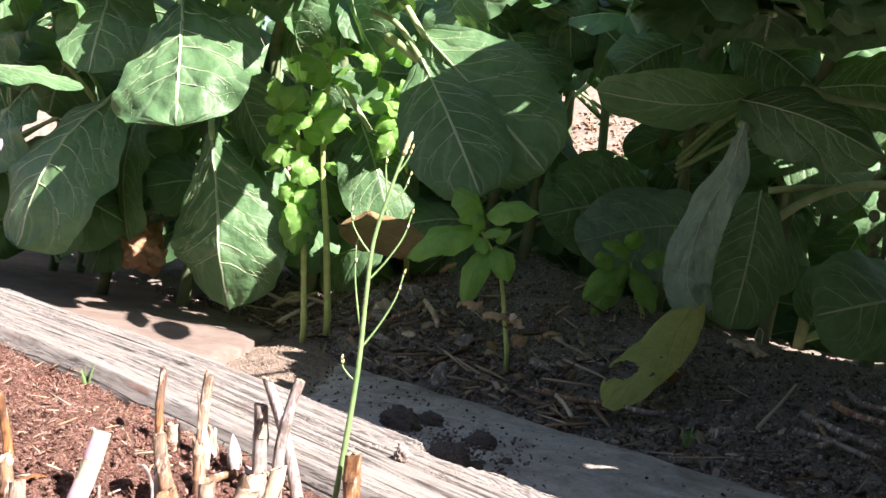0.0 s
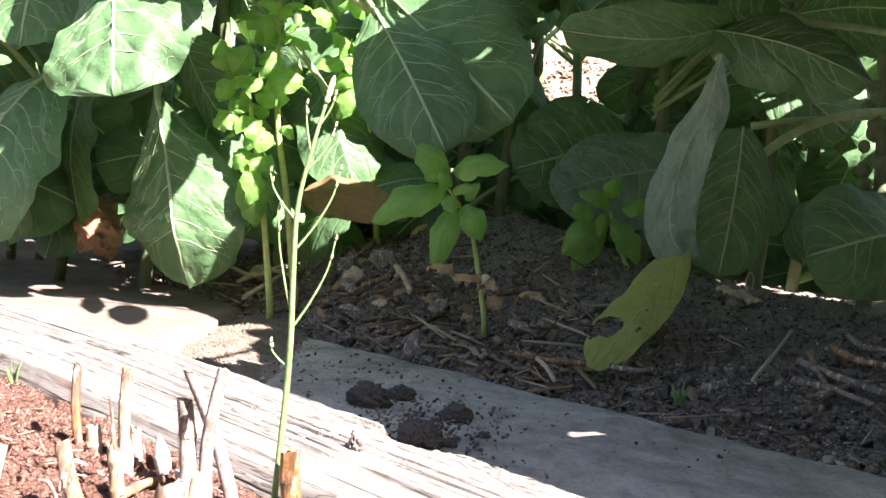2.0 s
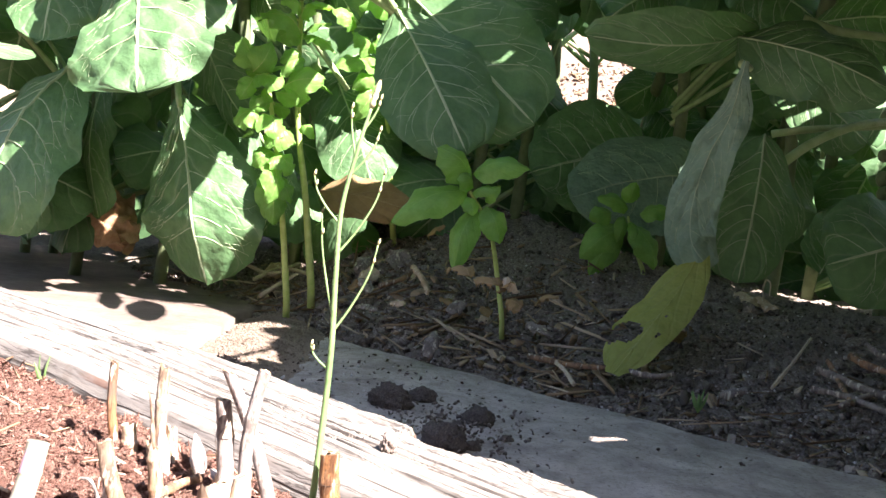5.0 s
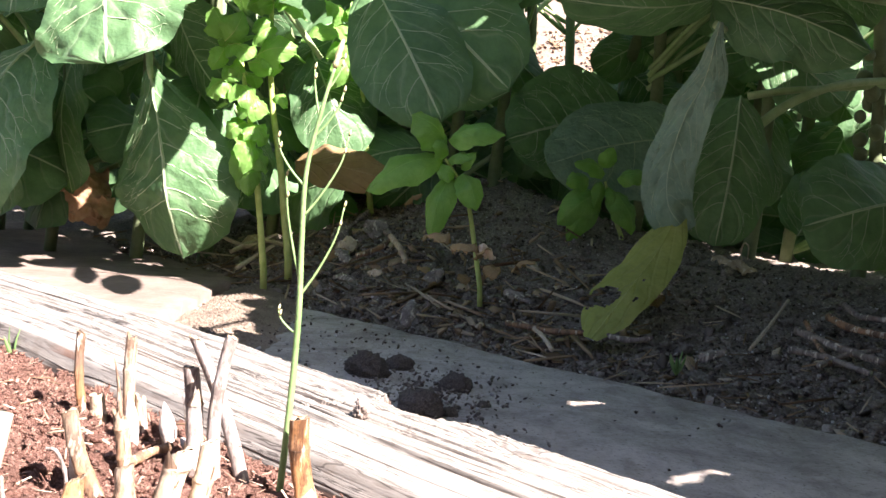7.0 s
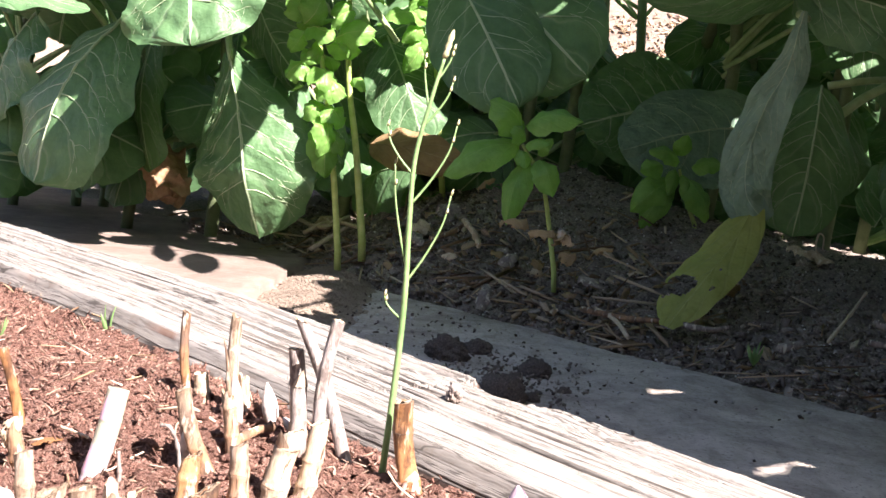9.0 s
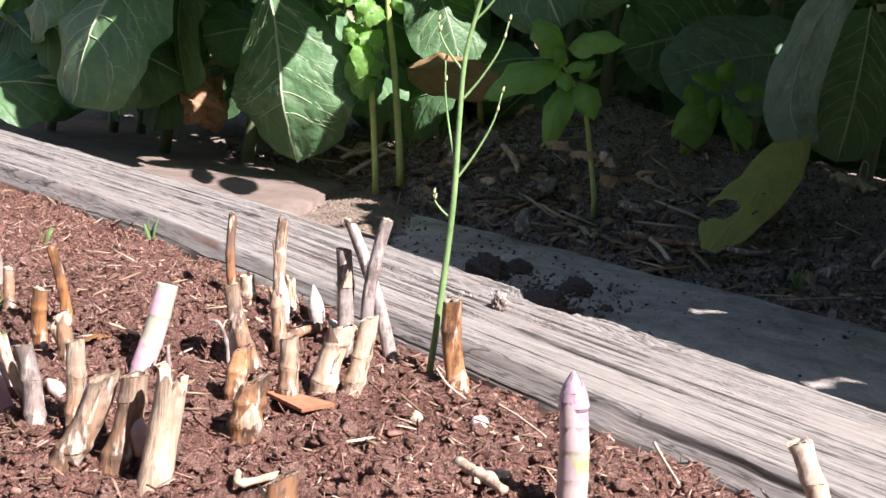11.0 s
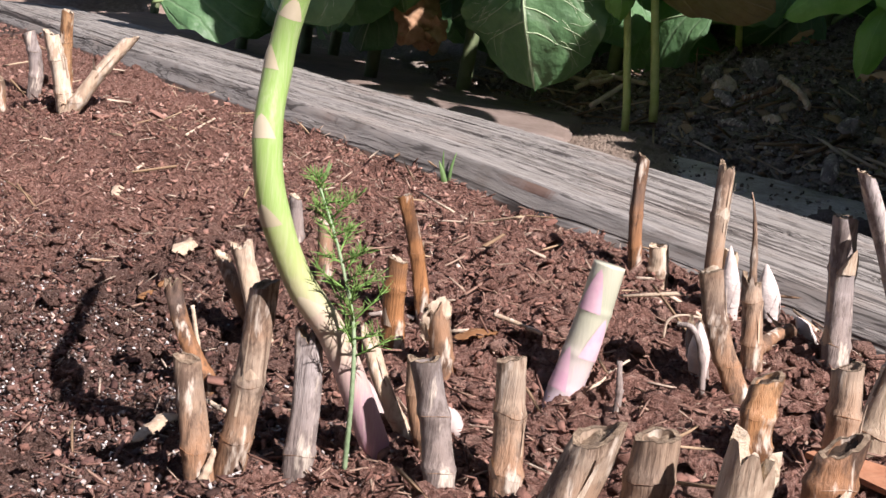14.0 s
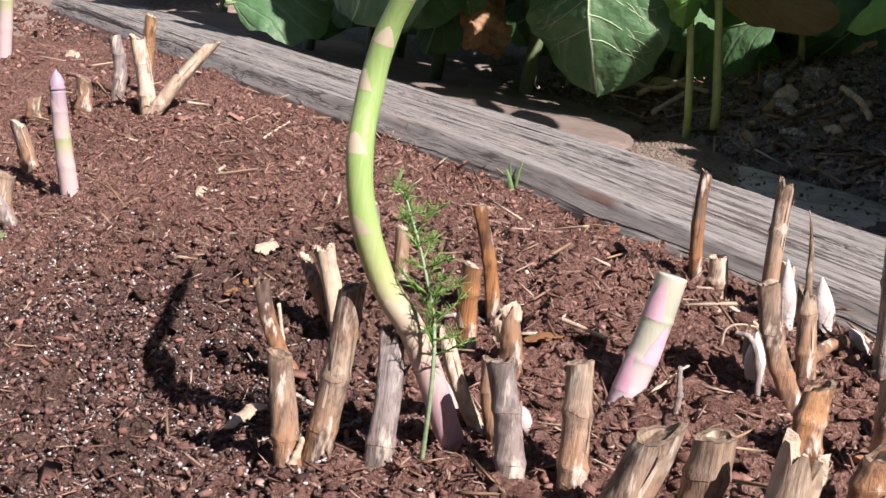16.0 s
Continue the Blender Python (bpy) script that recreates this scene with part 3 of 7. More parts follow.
def crumbs(name, count, pick, zf, size, mat, label, category, seed):
    """Loose rough crumbs, each a lump with a broken surface, half sunk in the bed."""
    r = np.random.RandomState(seed)
    protos = []
    for k in range(8):
        bm = bmesh.new()
        bmesh.ops.create_icosphere(bm, subdivisions=1, radius=1)
        vs = [v.co * (1 + 0.75 * noise.fractal(v.co * 1.3 + Vector((k * 7, seed, 0)), 0.9, 2.1, 4)) for v in bm.verts]
        fs = [[v.index for v in f.verts] for f in bm.faces]
        bm.free()
        protos.append(np.array([tuple(v) for v in vs]))
    tri = np.array(fs)
    pos = []
    while len(pos) < count:
        p = pick(r)
        if p is not None:
            pos.append((p[0], p[1], zf(p[0], p[1])))
    n, m = count, len(protos[0])
    v = np.array(protos)[r.randint(0, 8, n)]
    s = size[0] + (size[1] - size[0]) * r.uniform(0, 1, n) ** 3
    v = v * (s[:, None] * r.uniform(0.6, 1.2, (n, 3)) * np.array((1, 1, 0.65)))[:, None, :]
    a = r.uniform(0, 6.283, n)
    x = v[:, :, 0] * np.cos(a)[:, None] - v[:, :, 1] * np.sin(a)[:, None]
    y = v[:, :, 0] * np.sin(a)[:, None] + v[:, :, 1] * np.cos(a)[:, None]
    v = np.stack([x, y, v[:, :, 2]], 2) + np.array(pos)[:, None, :]
    f = (tri[None] + (np.arange(n) * m)[:, None, None]).reshape(-1, 3)
    me = bpy.data.meshes.new(name)
    me.vertices.add(n * m)
    me.vertices.foreach_set("co", v.ravel())
    me.loops.add(len(f) * 3)
    me.loops.foreach_set("vertex_index", f.ravel())
    me.polygons.add(len(f))
    me.polygons.foreach_set("loop_start", np.arange(len(f)) * 3)
    me.materials.append(mat)
    me.update(calc_edges=True)
    return tagged(new(name, me), label, category, kind="stuff")


def front_pick(x0, x1, y0, y1):
    def pick(r):
        x, y = r.uniform(x0, x1), r.uniform(y0, y1)
        return (x, y) if off(x, y) < 0.682 else None
    return pick


def grit_pick(r):
    s, n = r.normal(-1.12, 0.16), r.normal(0.27, 0.045)
    p = ALONG * s + ACROSS * n
    return (p.x, p.y) if n < 0.42 and noise.noise(Vector((p.x * 22, p.y * 22, 3))) > -0.25 else None


def front_top(x, y):
    return front_z(x, y) + 0.011 * relief(x, y, True)


def rear_top(x, y):
    return rear_z(x, y) + 0.012 * (0.6 * fbm(x, y, 16, 3) + 0.8 * fbm(x, y, 55, 8) + 0.6 * fbm(x, y, 120, 4))


crumbs("bark_mulch", 15000, front_pick(-0.66, 0.2, 0.62, 1.16), front_top, (0.0010, 0.0065), MULCH_BASE, "red-brown crumbs of bark mulch on the bed", "mulch", 1)
crumbs("bark_mulch", 4200, front_pick(-1.7, 0.1, 0.85, 2.6), front_top, (0.002, 0.0095), MULCH_BASE, "red-brown crumbs of bark mulch by the edging", "mulch", 2)
crumbs("mulch_lumps", 750, front_pick(-0.75, 0.2, 0.6, 1.2), front_top, (0.005, 0.011), MULCH_BASE, "larger lumps of red-brown bark mulch", "mulch", 23)
scatter("bark_flakes", 16000, front_pick(-0.95, 0.3, 0.5, 1.6), front_top, (0.0014, 0.0052), MULCH_CHIP, "small flat flakes of red-brown bark", "mulch", 21, (1.0, 0.6, 0.22), 0.6, 0.25)
scatter("bark_flakes", 4000, front_pick(-1.9, -0.3, 1.3, 2.6), front_top, (0.002, 0.007), MULCH_CHIP, "small flat flakes of red-brown bark by the edging", "mulch", 22, (1.0, 0.6, 0.22), 0.6, 0.25)
scatter("bark_chips", 170, front_pick(-1.0, 0.3, 0.5, 1.6), front_top, (0.006, 0.015), MULCH_CHIP, "larger flat flakes of red-brown bark", "bark chips", 3, (1.0, 0.5, 0.2), 0.4, 0.15)
scatter("mulch_fibres", 24000, front_pick(-1.0, 0.3, 0.5, 1.6), front_top, (0.003, 0.011), FIBRE, "thin brown fibres among the bark mulch", "mulch", 10, (1.0, 0.08, 0.07), 0.45, 0.6)
scatter("mulch_straw", 380, front_pick(-1.4, 0.3, 0.5, 2.0), front_top, (0.010, 0.030), STRAW, "pale dry fibres and straw lying on the mulch", "straw", 4, (1.0, 0.05, 0.045), 0.25, 0.9)
scatter("dark_crumbs", 9000, grit_pick, front_top, (0.001, 0.0045), DARK_CRUMB, "dark crumbs of potting soil beside the mulch", "soil crumbs", 11)
scatter("soil_grit", 13000, grit_pick, front_top, (0.0005, 0.0019), GRIT, "fine grey and white grit among dark soil", "grit", 5, (1, 0.7, 0.5), 0.7, 1.2)


def rear_pick(r):
    s, n = r.uniform(-2.4, -0.2), 1.43 + abs(r.normal(0, 0.32))
    p = ALONG * s + ACROSS * n
    return (p.x, p.y)


def rear_edge_pick(r):
    s, n = r.uniform(-2.4, -0.5), 1.435 + abs(r.normal(0, 0.13))
    p = ALONG * s + ACROSS * n
    return (p.x, p.y)


def slab_pick(r):
    s, n = r.normal(-1.55, 0.35), r.uniform(0.9, 1.38)
    p = ALONG * s + ACROSS * n
    return (p.x, p.y)


scatter("soil_crumbs", 20000, rear_pick, rear_top, (0.002, 0.007), REAR_CHIP, "small dark crumbs of shaded garden soil", "soil crumbs", 6)
scatter("soil_specks", 9000, rear_pick, rear_top, (0.001, 0.0035), GRIT, "pale specks of grit in the shaded soil", "grit", 17, (1, 0.8, 0.6), 0.6, 1.0)
crumbs("soil_lumps", 5500, rear_pick, rear_top, (0.002, 0.013), REAR_SOIL, "rough lumps of shaded garden soil", "soil lumps", 16)
scatter("dead_leaf_litter", 700, rear_edge_pick, rear_top, (0.006, 0.019), REAR_CHIP, "dull brown scraps of dead leaf on the bed", "leaf litter", 7, (1.0, 0.6, 0.05), 0.5, 0.5)
scatter("pale_leaf_litter", 260, rear_edge_pick, rear_top, (0.006, 0.022), STRAW, "pale curled scraps of dead leaf on the bed", "leaf litter", 12, (1.0, 0.5, 0.06), 0.5, 0.6)
scatter("dry_straw", 150, rear_edge_pick, rear_top, (0.03, 0.08), STRAW, "dry stems and straw lying on the shaded soil", "straw", 8, (1.0, 0.035, 0.035), 0.22, 0.6)
def middle_pick(r):
    x, y = r.normal(-0.06, 0.2), r.normal(2.05, 0.24)
    return (x, y) if off(x, y) > 1.45 else None


scatter("chopped_litter", 260, middle_pick, rear_top, (0.008, 0.026), STRAW, "pale chopped stems and leaf scraps on the soil", "leaf litter", 31, (1.0, 0.4, 0.12), 0.5, 0.6)
scatter("dry_twigs", 65, middle_pick, rear_top, (0.03, 0.09), STRAW, "thin dry stems strewn on the shaded soil", "straw", 32, (1.0, 0.05, 0.045), 0.25, 0.6)
def joint_pick(r):
    x, y = r.normal(-0.30, 0.045), r.uniform(1.5, 2.5)
    return (x, y) if 0.9 < off(x, y) < 1.5 else None


scatter("joint_grit", 4500, joint_pick, lambda x, y: -0.052 + 0.022 * math.exp(-((x + 0.30) / 0.07) ** 2), (0.001, 0.004), SAND, "pale gravel and chaff in the joint of the paving", "grit", 33, (1.0, 0.7, 0.5), 0.5, 0.3)
def clod_pick(r):
    return (r.normal(0.02, 0.055), r.normal(1.52, 0.10))


scatter("clod_crumbs", 600, clod_pick, lambda x, y: -0.043, (0.001, 0.005), REAR_CHIP, "dark crumbs of soil strewn round the clods", "soil crumbs", 34)
scatter("path_grit", 900, slab_pick, lambda x, y: -0.044, (0.001, 0.005), GRIT, "loose grit on the paving slabs", "grit", 9)


# ---- unseen fences added behind and beside the eye to cut sky light, and the beam on the bank ----
def plain_fence(name, a, b, top, label):
    """A plain closed board fence with posts as part of its one face."""
    a, b = Vector(a), Vector(b)
    d = (b - a).normalized()
    nrm = Vector((-d.y, d.x, 0))
    n = int((b - a).length / 0.14)
    verts, faces = [], []
    for k in range(n):
        p = a + d * (0.14 * k)
        q = p + d * 0.134
        w = 0.02 + 0.003 * (k % 3)
        z1 = top + 0.01 * math.sin(k * 1.7)
        i = len(verts)
        for z in (-0.1, z1):
            verts += [p + Vector((0, 0, z)), q + Vector((0, 0, z)), q + nrm * w + Vector((0, 0, z)), p + nrm * w + Vector((0, 0, z))]
        faces += [(i, i + 1, i + 5, i + 4), (i + 1, i + 2, i + 6, i + 5), (i + 2, i + 3, i + 7, i + 6), (i + 3, i, i + 4, i + 7), (i + 4, i + 5, i + 6, i + 7)]
    return tagged(mesh(name, verts, faces, plain_material(name + "_wood", (0.09, 0.065, 0.048), (0.17, 0.13, 0.10), 12, 0.85), smooth=False), label, "fence", kind="structure")


plain_fence("wall_behind", (-4.0, -1.5, 0), (4.0, -1.5, 0), 1.8, "plain dark weathered board fence, unseen, added to cut sky light")
plain_fence("wall_right", (3.6, -1.5, 0), (3.6, 4.5, 0), 1.8, "plain dark weathered board fence, unseen, added to cut sky light")


def bank_beam():
    def f(i, j):
        a = 2 * math.pi * j
        k = 0.05 if abs(math.sin(2 * a)) < 0.9 else 0.055
        return (-0.6 + 2.6 * i, 4.02 - 0.06 * math.cos(a) * (1 + 0.02 * fbm(i * 3, j, 4)), 0.47 + k * math.sin(a) + 0.03 * i)

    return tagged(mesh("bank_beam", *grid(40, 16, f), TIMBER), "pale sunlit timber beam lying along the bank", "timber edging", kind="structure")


bank_beam()


def bank_pick(r):
    return (r.uniform(-0.5, 1.6), r.uniform(3.7, 4.7))


def bank_z(x, y):
    b = min(max((y - 3.7 + 0.12 * math.sin(2.3 * x)) / 1.5, 0), 1)
    return land(x, y) + 1.0 * b * b * (3 - 2 * b)


scatter("bank_litter", 9000, bank_pick, bank_z, (0.006, 0.03), STRAW, "dry litter and straw on the sunlit bank", "litter", 13, (1.0, 0.3, 0.1), 0.5, 0.2)


# ---- dry cut stalks ----
def stub(x, y, dx, dy, h, r, mat=None, name="cut_stalk", kind="hollow", nodes=2, label="", seed=0, group="cut asparagus stalks in the bed"):
    """A cut dry stalk: jointed tube, ragged rim, pith inside, papery scales at the joints."""
    rng = random.Random(round(x * 1000) * 7919 + round(y * 1000) * 31 + seed)
    mat = mat or DRY_TAN
    z = front_z(x, y)
    ob = thing(name, x, y, z, label or "dry tan cut asparagus stalk with a hollow top", "plant stalk", group)
    deep = 0.02
    axis = Vector((dx, dy, h))
    bow = Vector((rng.uniform(-1, 1), rng.uniform(-1, 1), 0)) * h * 0.06
    n, segs = 22, 20
    marks = [rng.uniform(0.12, 0.3) + k * rng.uniform(0.36, 0.5) for k in range(nodes)]
    verts, faces = [], []
    lob = [1 + rng.uniform(-0.2, 0.2) for _ in range(segs)]
    lob = [(lob[k] + lob[(k + 1) % segs] + lob[k - 1]) / 3 for k in range(segs)]
    rim = [rng.uniform(-1, 1) * r * (0.7 if kind == "split" else 0.26) for _ in range(segs)]
    if kind != "split":
        rim = [(rim[k] + rim[k - 1] + rim[k - 2] + rim[k - 3]) / 3.0 + rng.uniform(-0.07, 0.07) * r for k in range(segs)]
    slant = rng.uniform(-0.5, 0.5) * r
    rings = [(-deep / h, 1.0)] + [(i / n, 1.0) for i in range(n + 1)]
    for t, _ in rings:
        c = axis * t + bow * math.sin(max(t, 0) * math.pi)
        rr = r * (1.06 - 0.1 * t)
        for m in marks:
            rr *= 1 + 0.15 * math.exp(-((t - m) * h / (r * 0.35)) ** 2)
        dent = [0.05 * noise.noise(Vector((k * 0.9, t * 7, x * 90))) for k in range(segs)]
        for k in range(segs):
            a = 2 * math.pi * k / segs
            rk = rr * (1 + dent[k])
            top = (rim[k] + slant * math.cos(a)) * max(0, (t - 0.86) / 0.14) if t > 0.86 else 0
            verts.append(c + Vector((math.cos(a) * rk * lob[k], math.sin(a) * rk * lob[k], top)))
    rows = len(rings)
    wall = 0.72 if kind != "split" else 0.5
    for drop, f in ((0.0, wall), (-0.6 * r if kind != "solid" else -0.1 * r, wall * 0.92)):
        for k in range(segs):
            a = 2 * math.pi * k / segs
            verts.append(axis + Vector((math.cos(a) * r * 0.96 * f * lob[k], math.sin(a) * r * 0.96 * f * lob[k], rim[k] * 0.8 + slant * math.cos(a) + drop)))
    rows += 2
    for i in range(rows - 1):
        for k in range(segs):
            q = (k + 1) % segs
            if kind == "split" and i > 15 and k in (4, 5, 6):
                continue
            faces.append((i * segs + k, i * segs + q, (i + 1) * segs + q, (i + 1) * segs + k))
    ring = (rows - 3) * segs
    rim_faces = [q for q in faces if min(q) >= ring and min(q) < ring + segs and max(q) >= ring + segs]
    mesh("stalk", verts, [q for q in faces if q not in set(rim_faces)], mat, ob)
    used = sorted({i for q in rim_faces for i in q})
    at = {i: k for k, i in enumerate(used)}
    mesh("rim", [verts[i] + Vector((0, 0, 0.0002)) for i in used], [tuple(at[i] for i in q) for q in rim_faces], PITH_MID if mat is not DRY_PALE else PITH, ob, "ragged cut rim", smooth=False)
    # the pith that closes the hollow
    pv = [axis + Vector((0, 0, -0.32 * r if kind != "solid" else -0.05 * r))]
    for k in range(segs):
        a = 2 * math.pi * k / segs
        pv.append(axis + Vector((math.cos(a) * r * wall * lob[k], math.sin(a) * r * wall * lob[k], (-0.22 if kind != "solid" else 0.05) * r + rng.uniform(-0.2, 0.2) * r + slant * math.cos(a) + rim[k] * 0.5)))
    mesh("pith", pv, [(0, k + 1, (k + 1) % segs + 1) for k in range(segs)], PITH if kind == "solid" or mat in (DRY_PALE,) else PITH_MID if mat in (DRY_TAN, DRY_GREY) else PITH_DARK, ob, "crumbly pith in the cut end")
    for m in marks:
        if rng.random() < 0.6:
            a0, span = rng.uniform(0, 6.28), rng.uniform(0.7, 1.3)
            hh = r * rng.uniform(1.2, 2.2)

            def f(i, j):
                a = a0 + (i - 0.5) * span * (1 - j) * 2
                rr = r * (1.12 + 0.1 * j)
                return axis * m + bow * math.sin(m * math.pi) + Vector((math.cos(a) * rr, math.sin(a) * rr, j * hh - 0.001))

            mesh("scale", *grid(4, 3, f), DRY_PALE if mat is not DRY_PALE else DRY_TAN, ob, "papery dry scale at the joint")
    # the joint rings
    for m in marks:
        c = axis * m + bow * math.sin(m * math.pi)
        rv, rf = [], []
        for k in range(20):
            a = 2 * math.pi * k / 20
            rr = r * (1.06 - 0.1 * m) * 1.13 * lob[k]
            for q in range(4):
                b = 2 * math.pi * q / 4
                rv.append(c + Vector((math.cos(a), math.sin(a), 0)) * (rr + 0.022 * r * math.cos(b)) + Vector((0, 0, 0.03 * r * math.sin(b) + 0.16 * r * math.sin(a * 2 + x * 90))))
            for q in range(4):
                rf.append((k * 4 + q, k * 4 + (q + 1) % 4, (k + 1) % 20 * 4 + (q + 1) % 4, (k + 1) % 20 * 4 + q))
        mesh("joint", rv, rf, {DRY_TAN: DRY_DARK, DRY_ORANGE: DRY_DARK, DRY_GREY: DRY_TAN, DRY_PALE: DRY_TAN}.get(mat, DRY_TAN), ob, "thin ring at the joint")
    # a strip of skin that has come loose
    for _ in range(rng.choice((0, 1, 1, 2)) if r > 0.0035 else 0):
        a0, t0, ln = rng.uniform(3.3, 6.1), rng.uniform(0.25, 0.6), rng.uniform(0.3, 0.45)
        wide = rng.uniform(0.15, 0.3)

        def g(i, j):
            a = a0 + (i - 0.5) * wide * (1.0 - 0.75 * j)
            t = t0 + ln * j
            rr = r * (1.07 + 0.28 * j * j)
            return axis * t + bow * math.sin(t * math.pi) + Vector((math.cos(a) * rr, math.sin(a) * rr, 0))

        mesh("skin_strip", *grid(2, 6, g), DRY_PALE if mat in (DRY_TAN, DRY_GREY) else DRY_TAN, ob, "loose strip of dry skin")
    return ob


def spear(name, chain, radii, marks, stops, label, tip=True):
    """A living asparagus shoot: smooth tube with scales at the joints and, where it shows, a closed bud."""
    o = chain[0]
    ob = thing(name, *o, label, "asparagus", "asparagus shoots in the bed")
    pts = [Vector(p) - Vector(o) for p in chain]
    n = 60
    line = bezier(pts, n)
    rad = [np.interp(i / n, np.linspace(0, 1, len(radii)), radii) for i in range(n + 1)]
    for m in marks:
        for i in range(n + 1):
            rad[i] *= 1 + 0.05 * math.exp(-((i / n - m) * 45) ** 2)
    v, f = tube([line[0] + Vector((0, 0, -0.02))] + line, [rad[0]] + rad, 20)
    mt = Mat(name + "_skin", 0.38, 0.4)
    z = mt.node("ShaderNodeSeparateXYZ", Vector=mt.coords("Object")).outputs[2]
    hgt = max(p.z for p in pts)
    fac = mt.math("ADD", mt.math("DIVIDE", z, hgt), mt.math("MULTIPLY", mt.math("SUBTRACT", mt.noise(mt.coords("Object"), 60, 3), 0.5), 0.12))
    streak = mt.noise(mt.coords("Object", (300, 300, 14)), 3, 4)
    col = mt.ramp(fac, *stops)
    mt.color(mt.mix(mt.ramp(streak, (0.4, (0.0,) * 3), (0.8, (0.35,) * 3)), col, (0.5, 0.5, 0.36))).bump(streak, 0.25, 0.0008)
    mesh("stem", v, f, mt.m, ob)
    sc = plain_material(name + "_scale", *(((0.40, 0.36, 0.24), (0.50, 0.45, 0.33)) if stops is GREEN_STOPS else ((0.40, 0.30, 0.31), (0.52, 0.43, 0.41)) if tip else ((0.50, 0.26, 0.36), (0.60, 0.47, 0.48))), 40, 0.45, 0.05)
    rng = random.Random(len(marks))
    for q, m in enumerate(marks):
        i = int(m * n)
        c, d = line[i], (line[min(i + 1, n)] - line[i - 1]).normalized()
        a = d.cross(Vector((0.2, 1, 0.1))).normalized()
        b = d.cross(a)
        a0 = 1.57 + (rng.uniform(-0.7, 0.7) if tip else (-0.5, 0.9, -0.2)[q % 3])
        hh = rad[i] * (1.6 if tip else 2.5)

        def g(u, w):
            ang = a0 + (u - 0.5) * (2.0 if tip else 1.5) * (1 - w) ** 0.7
            rr = rad[i] * (1.006 + 0.012 * math.sin(w * 3.1))
            return c + (a * math.cos(ang) + b * math.sin(ang)) * rr + d * (w * hh)

        mesh("scale", *grid(10, 8, g), sc, ob, "small pinkish triangular scale")
    if tip:
        c, d = line[-1], (line[-1] - line[-3]).normalized()
        r = rad[-1]
        tm = plain_material(name + "_bud", (0.24, 0.16, 0.22), (0.42, 0.33, 0.37), 60, 0.5, 0.1)
        bud = [c + d * r * 2.8 * k / 8 for k in range(9)]
        mesh("bud", *tube(bud, [r * 1.02 * (1 - (k / 8) ** 2.2 * 0.93) for k in range(9)], 16), tm, ob, "closed purple tip")
        for k in range(9):
            a0 = k * 2.4
            low = 0.05 + 0.22 * k
            high = min(1.9, 2.72 - low)
            a = d.cross(Vector((0.2, 1, 0.1))).normalized()
            b = d.cross(a)

            def g(u, w):
                ang = a0 + (u - 0.5) * 2.0 * (1 - w) ** 0.8
                up = low + w * high
                out = r * (1.06 - 0.93 * (up / 2.8) ** 2.2 + 0.05 * (1 - w))
                return c + (a * math.cos(ang) + b * math.sin(ang)) * out + d * (up * r)

            mesh("bud_scale", *grid(5, 5, g), tm, ob)
    return ob


stub(-0.412, 0.814, -0.012, 0.004, 0.053, 0.0058, DRY_TAN, kind="hollow", nodes=1, label="dry tan cut asparagus stalk with a hollow top")
stub(-0.402, 0.822, 0.007, 0.004, 0.085, 0.0060, DRY_TAN, kind="hollow", nodes=2, label="tall leaning mottled brown cut asparagus stalk with a hollow top")
stub(-0.451, 0.923, -0.027, 0.006, 0.048, 0.0047, DRY_DARK, kind="split", nodes=1, label="dark brown weathered cut asparagus stalk split and frayed on top")
stub(-0.439, 0.964, -0.019, 0.008, 0.046, 0.0059, DRY_PALE, kind="split", nodes=1, label="pale straw-coloured cut asparagus stalk split and frayed on top")
stub(-0.450, 0.981, -0.023, 0.004, 0.035, 0.0045, DRY_TAN, kind="solid", nodes=1, label="dry tan cut asparagus stalk with a solid cut end")
stub(-0.372, 0.820, -0.002, 0.004, 0.058, 0.0056, DRY_GREY, kind="split", nodes=1, label="bleached grey cut asparagus stalk frayed on top")
stub(-0.332, 0.843, -0.022, 0.005, 0.041, 0.0042, DRY_PALE, kind="split", nodes=1, label="pale frayed cut asparagus stalk leaning over")
stub(-0.308, 0.802, -0.013, 0.004, 0.049, 0.0060, DRY_GREY, kind="hollow", nodes=2, label="bleached grey-tan cut asparagus stalk with a hollow top")
stub(-0.321, 0.832, -0.008, -0.001, 0.037, 0.0037, DRY_TAN, kind="hollow", nodes=2, label="dry tan cut asparagus stalk with a hollow top")
stub(-0.357, 0.926, -0.003, -0.001, 0.046, 0.0054, DRY_ORANGE, kind="solid", nodes=2, label="dry orange-brown cut asparagus stalk with a solid cut end")
stub(-0.352, 0.962, -0.016, -0.003, 0.059, 0.0041, DRY_ORANGE, kind="solid", nodes=2, label="dry orange-brown cut asparagus stalk with a solid cut end")
stub(-0.329, 0.904, -0.006, -0.001, 0.029, 0.0057, DRY_TAN, kind="split", nodes=1, label="dry tan cut asparagus stalk split and frayed on top")
stub(-0.282, 0.800, -0.005, 0.004, 0.052, 0.0060, DRY_TAN, kind="hollow", nodes=2, label="dry tan cut asparagus stalk with an orange foot")
stub(-0.269, 0.750, 0.020, 0.004, 0.054, 0.0090, DRY_TAN, kind="hollow", nodes=1, label="broad dry tan cut asparagus stalk with a hollow top")
stub(-0.237, 0.745, 0.008, 0.004, 0.054, 0.0078, DRY_TAN, kind="hollow", nodes=2, label="dry tan cut asparagus stalk with a hollow top")
